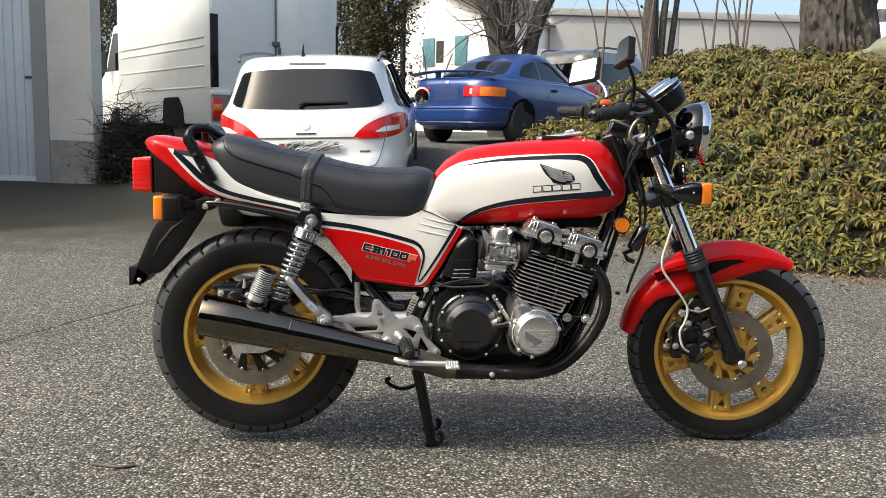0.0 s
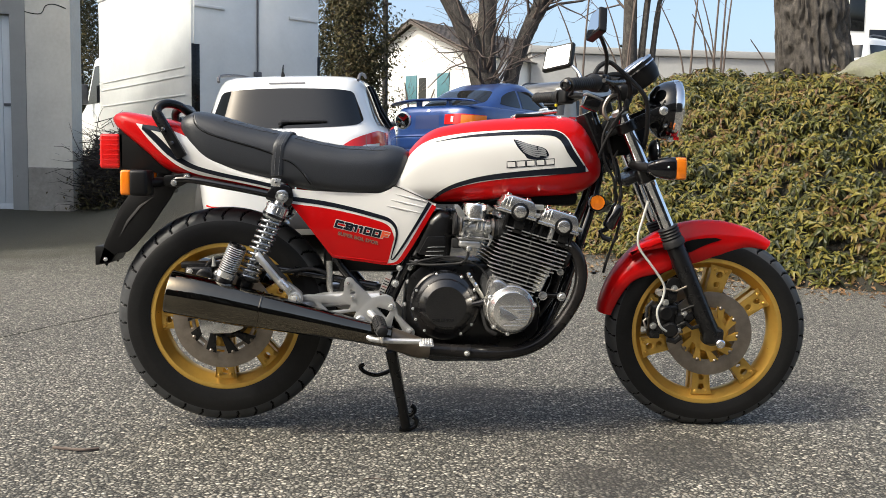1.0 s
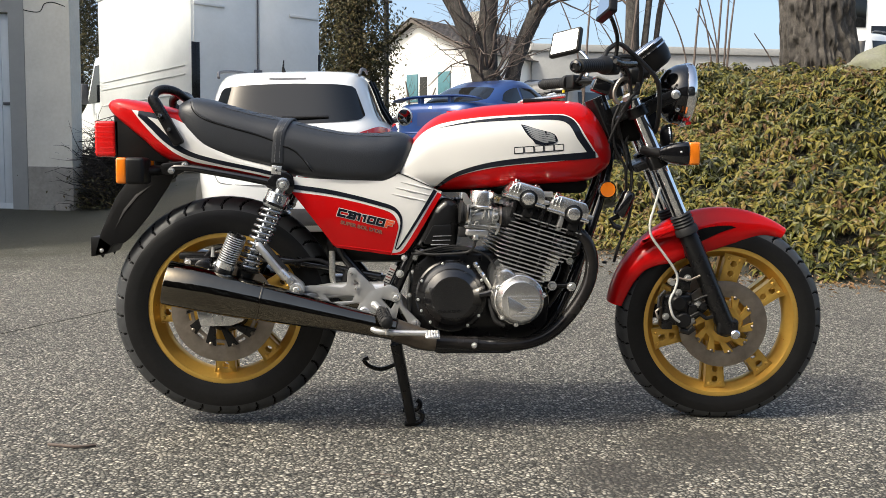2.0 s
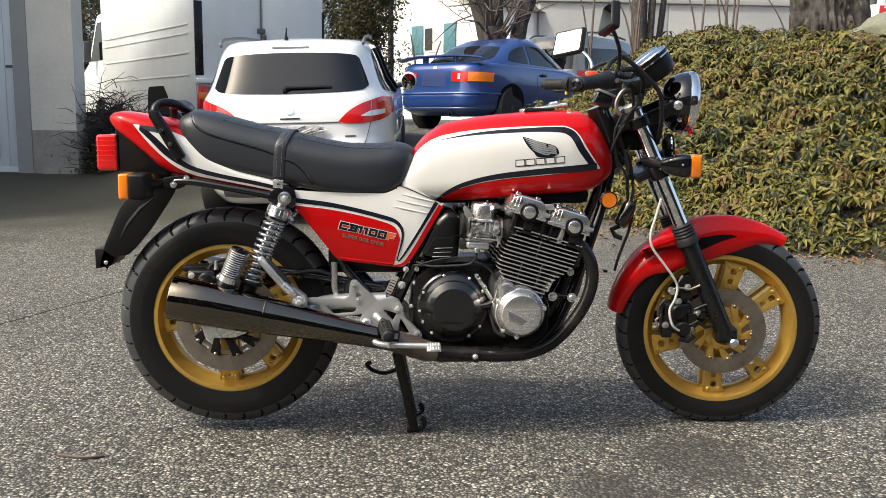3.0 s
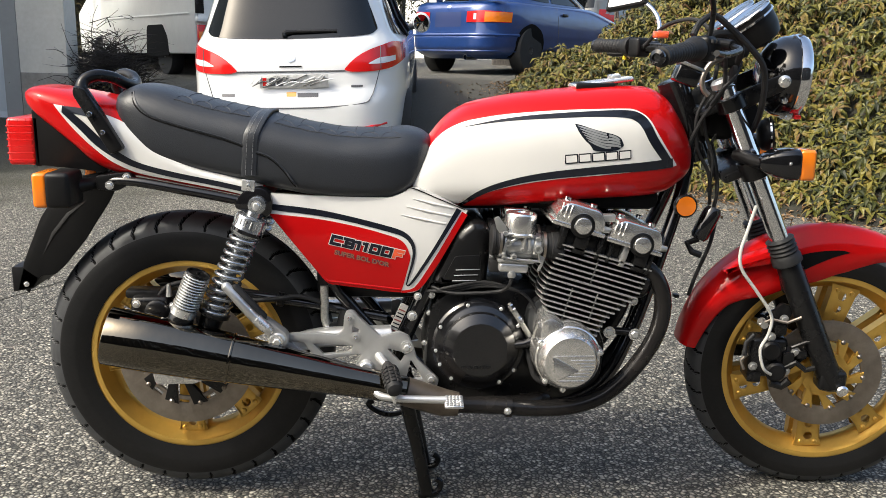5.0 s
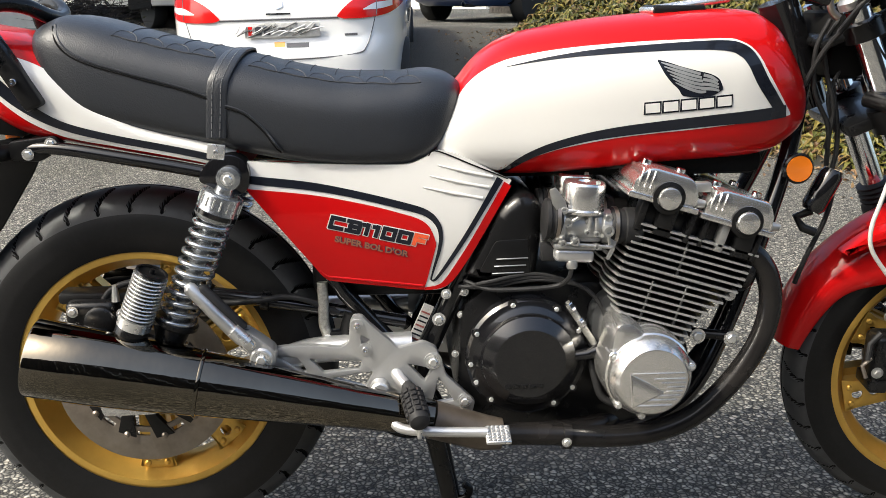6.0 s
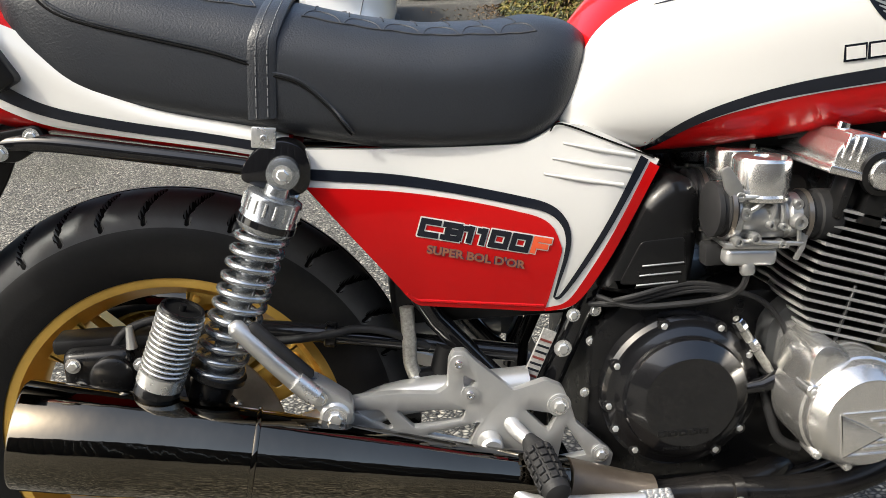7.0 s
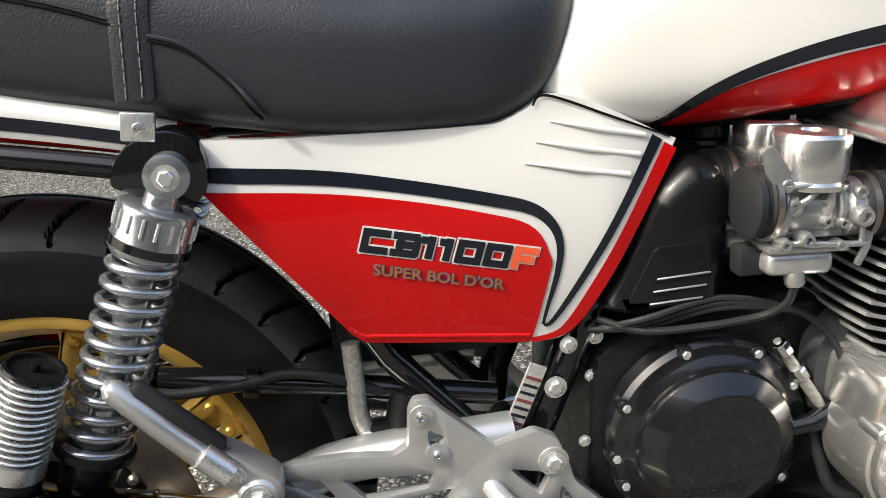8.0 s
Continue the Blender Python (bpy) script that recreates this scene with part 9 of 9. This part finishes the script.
for k, (x, y, hgt) in enumerate(((4.6, 8.4, 1.7), (5.15, 9.0, 2.4), (3.7, 8.2, 1.3), (5.9, 8.6, 1.2), (4.1, 9.4, 2.2), (4.95, 8.2, 1.5), (5.5, 9.6, 2.6), (3.3, 8.8, 1.9), (6.6, 9.2, 1.8))):
    z = 1.72
    branch_tree("shrub", (x, y, z), [[(x, y, z - 0.2, 0.016), (x + 0.05, y, z + hgt * 0.5, 0.013), (x + 0.12, y, z + hgt, 0.008)], [(x + 0.04, y, z - 0.2, 0.013), (x - 0.12, y, z + hgt * 0.4, 0.010), (x - 0.4, y, z + hgt * 0.75, 0.006)]],
                "bare thin-stemmed shrub on the bank", 30 + k, 2, 3, 0.55, TWIG, 0.55, 0.004)
branch_tree("shrub", (2.2, 27, 1.0), [[(2.2, 27, 0.9, 0.05), (2.1, 27, 2.5, 0.04), (1.9, 27, 3.8, 0.02)], [(2.25, 27, 0.9, 0.05), (2.5, 27, 2.4, 0.035), (2.9, 27, 3.6, 0.02)]], "bare bush before the house", 50, 4, 4, 1.1, TWIG, 0.5, 0.012)

# thick furrowed trunk on the bank
big = thing("tree", Matrix.Translation((5.34, 6.75, 1.6)), "thick tree with deeply furrowed grey bark", "tree")
rings = []
bm = bmesh.new()
for i in range(270):
    z = 1.3 + i * 0.025
    r0 = 0.365 + 0.10 * math.exp(-(z - 1.3) * 1.6) - 0.012 * (z - 1.3)
    ring = []
    for k in range(200):
        a = 2 * math.pi * k / 200
        f = noise.noise((math.cos(a) * 6.5, math.sin(a) * 6.5, z * 4.0)) + 0.6 * noise.noise((math.cos(a) * 13, math.sin(a) * 13, z * 9.0))
        g = noise.noise((math.cos(a) * 9 + 5, math.sin(a) * 9, z * 5.0))
        r = r0 + 0.042 * max(min(f * 3.0, 0.55), -0.9) + 0.012 * g
        ring.append(bm.verts.new((5.42 - 0.10 * min(z - 2, 2.0) + r * math.cos(a), 6.75 + r * math.sin(a), z)))
    rings.append(ring)
skin(bm, rings, True)
part("trunk", bm, BARK, big, angle=80)
rng = np.random.default_rng(8)
for k in range(5):
    a = k * 1.3
    p = rounded([(5.22, 6.75, 7.0 + 0.15 * k), (5.2 + 0.8 * math.cos(a), 6.75 + 0.8 * math.sin(a), 8.0), (5.2 + 2.2 * math.cos(a), 6.75 + 2.2 * math.sin(a), 9.2), (5.2 + 3.2 * math.cos(a), 6.75 + 3.2 * math.sin(a), 10.6)], 5, False)
    part("limb", tube(p, list(np.linspace(0.16, 0.03, len(p))), 10), BARK, big)

# boulder on the crest
bm = bmesh.new()
bmesh.ops.create_icosphere(bm, subdivisions=5, radius=1.0)
for v in bm.verts:
    n1 = noise.noise(v.co * 1.3) * 0.22 + noise.noise(v.co * 4) * 0.06 + noise.noise(v.co * 11) * 0.02
    v.co *= 1 + n1
    v.co = Vector((v.co.x * 0.80, v.co.y * 0.55, v.co.z * 0.40)) + Vector((6.15, 6.2, 1.76))
tagged(new("boulder", mesh_of("boulder", bm, ROCK, 80)), "rounded grey mossy boulder on the bank", "rock")

# ivy-grown trees behind the van, in clumps
def ivy_tree(x0, y0, label, seed, clumps, girth):
    tree = thing("tree", Matrix.Translation((x0, y0, 1.0)), label, "tree")
    part("trunk", tube([(x0, y0, 0.8), (x0 - 0.05, y0, 3.5), (x0 - 0.15, y0, 6.5), (x0 - 0.05, y0, 9)], [0.35, 0.3, 0.26, 0.15], 14), BARK, tree)
    rng = np.random.default_rng(seed)
    sp, up = [], []
    for _ in range(clumps):
        z = rng.uniform(0.9, 8.5)
        a = rng.uniform(0, 2 * math.pi)
        r = girth * (1 + 0.26 * math.sin(z * 2.1)) * rng.uniform(0.6, 1.0)
        c = np.array((x0 - 0.05 + r * math.cos(a), y0 + r * math.sin(a), z))
        if rng.random() < 0.12 and z < 4.2:
            c[0] += rng.uniform(0.3, 0.62)
        k = 62
        sp.append(c + rng.normal(size=(k, 3)) * np.array((0.15, 0.15, 0.22)))
        up.append(np.tile(np.array((math.cos(a), math.sin(a), 0.4)), (k, 1)) + rng.normal(size=(k, 3)) * 0.5)
    sp, up = np.concatenate(sp), np.concatenate(up)
    crown = leaf_cloud("crown", sp, rng.uniform(0.05, 0.12, len(sp)), up, IVY, "dark ivy leaves", "")
    crown.parent = tree
    crown.matrix_parent_inverse = WHERE[tree.name].inverted()
    for key in ("category",):
        if key in crown:
            del crown[key]


ivy_tree(0.25, 18, "old trunk thickly grown with dark ivy", 14, 560, 0.68)
ivy_tree(-6.75, 20.5, "dark ivy-covered tree beyond the outbuilding's corner", 15, 420, 0.85)
pole = thing("utility_pole", Matrix.Translation((1.06, 20, 1.0)), "dark utility pole with a short cross arm", "pole")
part("mast", bar((1.06, 20, 0.9), (1.04, 20, 8.5), 0.075, 12, None, 0.06), POLE, pole)
part("cross_arm", box(0.93, 1.20, 19.92, 19.98, 5.0, 5.06, 0.01), POLE, pole)

# far tree belt that closes the horizon
sp, up = [], []
rng = np.random.default_rng(17)
for _ in range(260):
    a = rng.uniform(0, 2 * math.pi)
    r = rng.uniform(55, 75)
    c = np.array((r * math.cos(a), r * math.sin(a), 0.8 + rng.uniform(0, 5.0)))
    sp.append(c + rng.normal(size=(70, 3)) * np.array((1.5, 1.5, 1.2)))
    up.append(rng.normal(size=(70, 3)) + np.array((0, 0, 0.5)))
sp, up = np.concatenate(sp), np.concatenate(up)
leaf_cloud("far_trees", sp, rng.uniform(0.5, 1.1, len(sp)), up, IVY, "distant belt of dark trees", "trees")
# fallen twig, pebbles and scraps on the asphalt
twig_heap("fallen_twigs", 26, (0.2, 0.6, 0.012), (2.6, 1.6, 0.0), 0.004, TWIG, "small twigs lying on the asphalt", 31, 0.02, 0.12)
tagged(new("fallen_twig", mesh_of("fallen_twig", tube(rounded([(-0.46, -0.20, 0.006), (-0.42, -0.215, 0.007), (-0.37, -0.225, 0.006), (-0.33, -0.21, 0.005)], 4, False), 0.0045, 6), TWIG)), "thin brown twig lying on the asphalt", "twig")

# long crack in the asphalt, filled with brown moss and grit
rng = np.random.default_rng(41)
crack_line = rounded([(-1.355, 1.301), (-1.287, 1.488), (-1.186, 1.734), (-1.068, 1.996), (-0.955, 2.272), (-0.805, 2.565), (-0.529, 2.735)], 14, False)
bm = bmesh.new()
rows = []
for q in crack_line:
    wide = 0.006 + 0.012 * abs(noise.noise((q[0] * 9, q[1] * 9, 0))) + rng.uniform(0, 0.004)
    x, y = q[0] + rng.normal() * 0.004, q[1] + rng.normal() * 0.006
    rows.append([bm.verts.new((x, y + d * wide, 0.0035 - 0.0022 * abs(d))) for d in (-1, 0, 1)])
skin(bm, rows, False, False)
tagged(new("asphalt_crack", mesh_of("asphalt_crack", bm, SOIL)), "crack in the asphalt filled with brown moss", "crack", kind="structure")

# plain dark board wall, unseen behind the viewer, added to darken reflections
backwall = local_thing("unseen_dark_wall", Matrix.Translation((0.5, -9.0, 0)), "unseen plain dark board wall, added to darken reflections", "wall")
BOARD = mat("dark_board", (0.045, 0.038, 0.032), 0.8, var=0.4, scale=2, bump=0.3, bump_scale=30)
tagged(backwall, kind="structure")
for i in range(40):
    part("board", box(-16 + i * 0.8, -16 + i * 0.8 + 0.78, -0.04, 0.0 + 0.01 * (i % 2), -0.2, 5.2 + 0.05 * ((i * 7) % 3), 0.006), BOARD, backwall)

# plain unseen wall, added to shade the outbuilding's front and the ground there
tagged(new("wall_side", mesh_of("wall_side", box(-6.7, -6.3, 4.0, 8.2, -0.3, 6.6, 0.02), PLASTER)), "unseen plain beige plastered wall, added to shade the yard's side", "wall", kind="structure")
# unseen gable, added so that its sloping top throws a slanting shadow on the van
GABLE = Matrix.Translation((-6.55, 8.1, 0)) @ Matrix.Rotation(math.atan2(0.827, -0.562), 4, "Z")
tagged(new("shade_gable", mesh_of("shade_gable", plate([(0, -0.3), (6.0, -0.3), (6.0, 6.7), (0, 9.2)], -0.35, 0.0, (), 0.0, None, GABLE), PLASTER)), "unseen plain beige gable wall, added to shade the van's side", "wall", kind="structure")

# the motorcycle stands about one degree askew to the yard: the yard is laid out square and turned as a whole
YARD = Matrix.Translation((0.431, -2.675, 0)) @ Matrix.Rotation(radians(0.92), 4, "Z") @ Matrix.Translation((-0.389, 2.660, 0))
for ob in list(scene.collection.all_objects):
    if ob.parent is None and ob not in (bike, cam, sun):
        ob.matrix_basis = YARD @ ob.matrix_basis
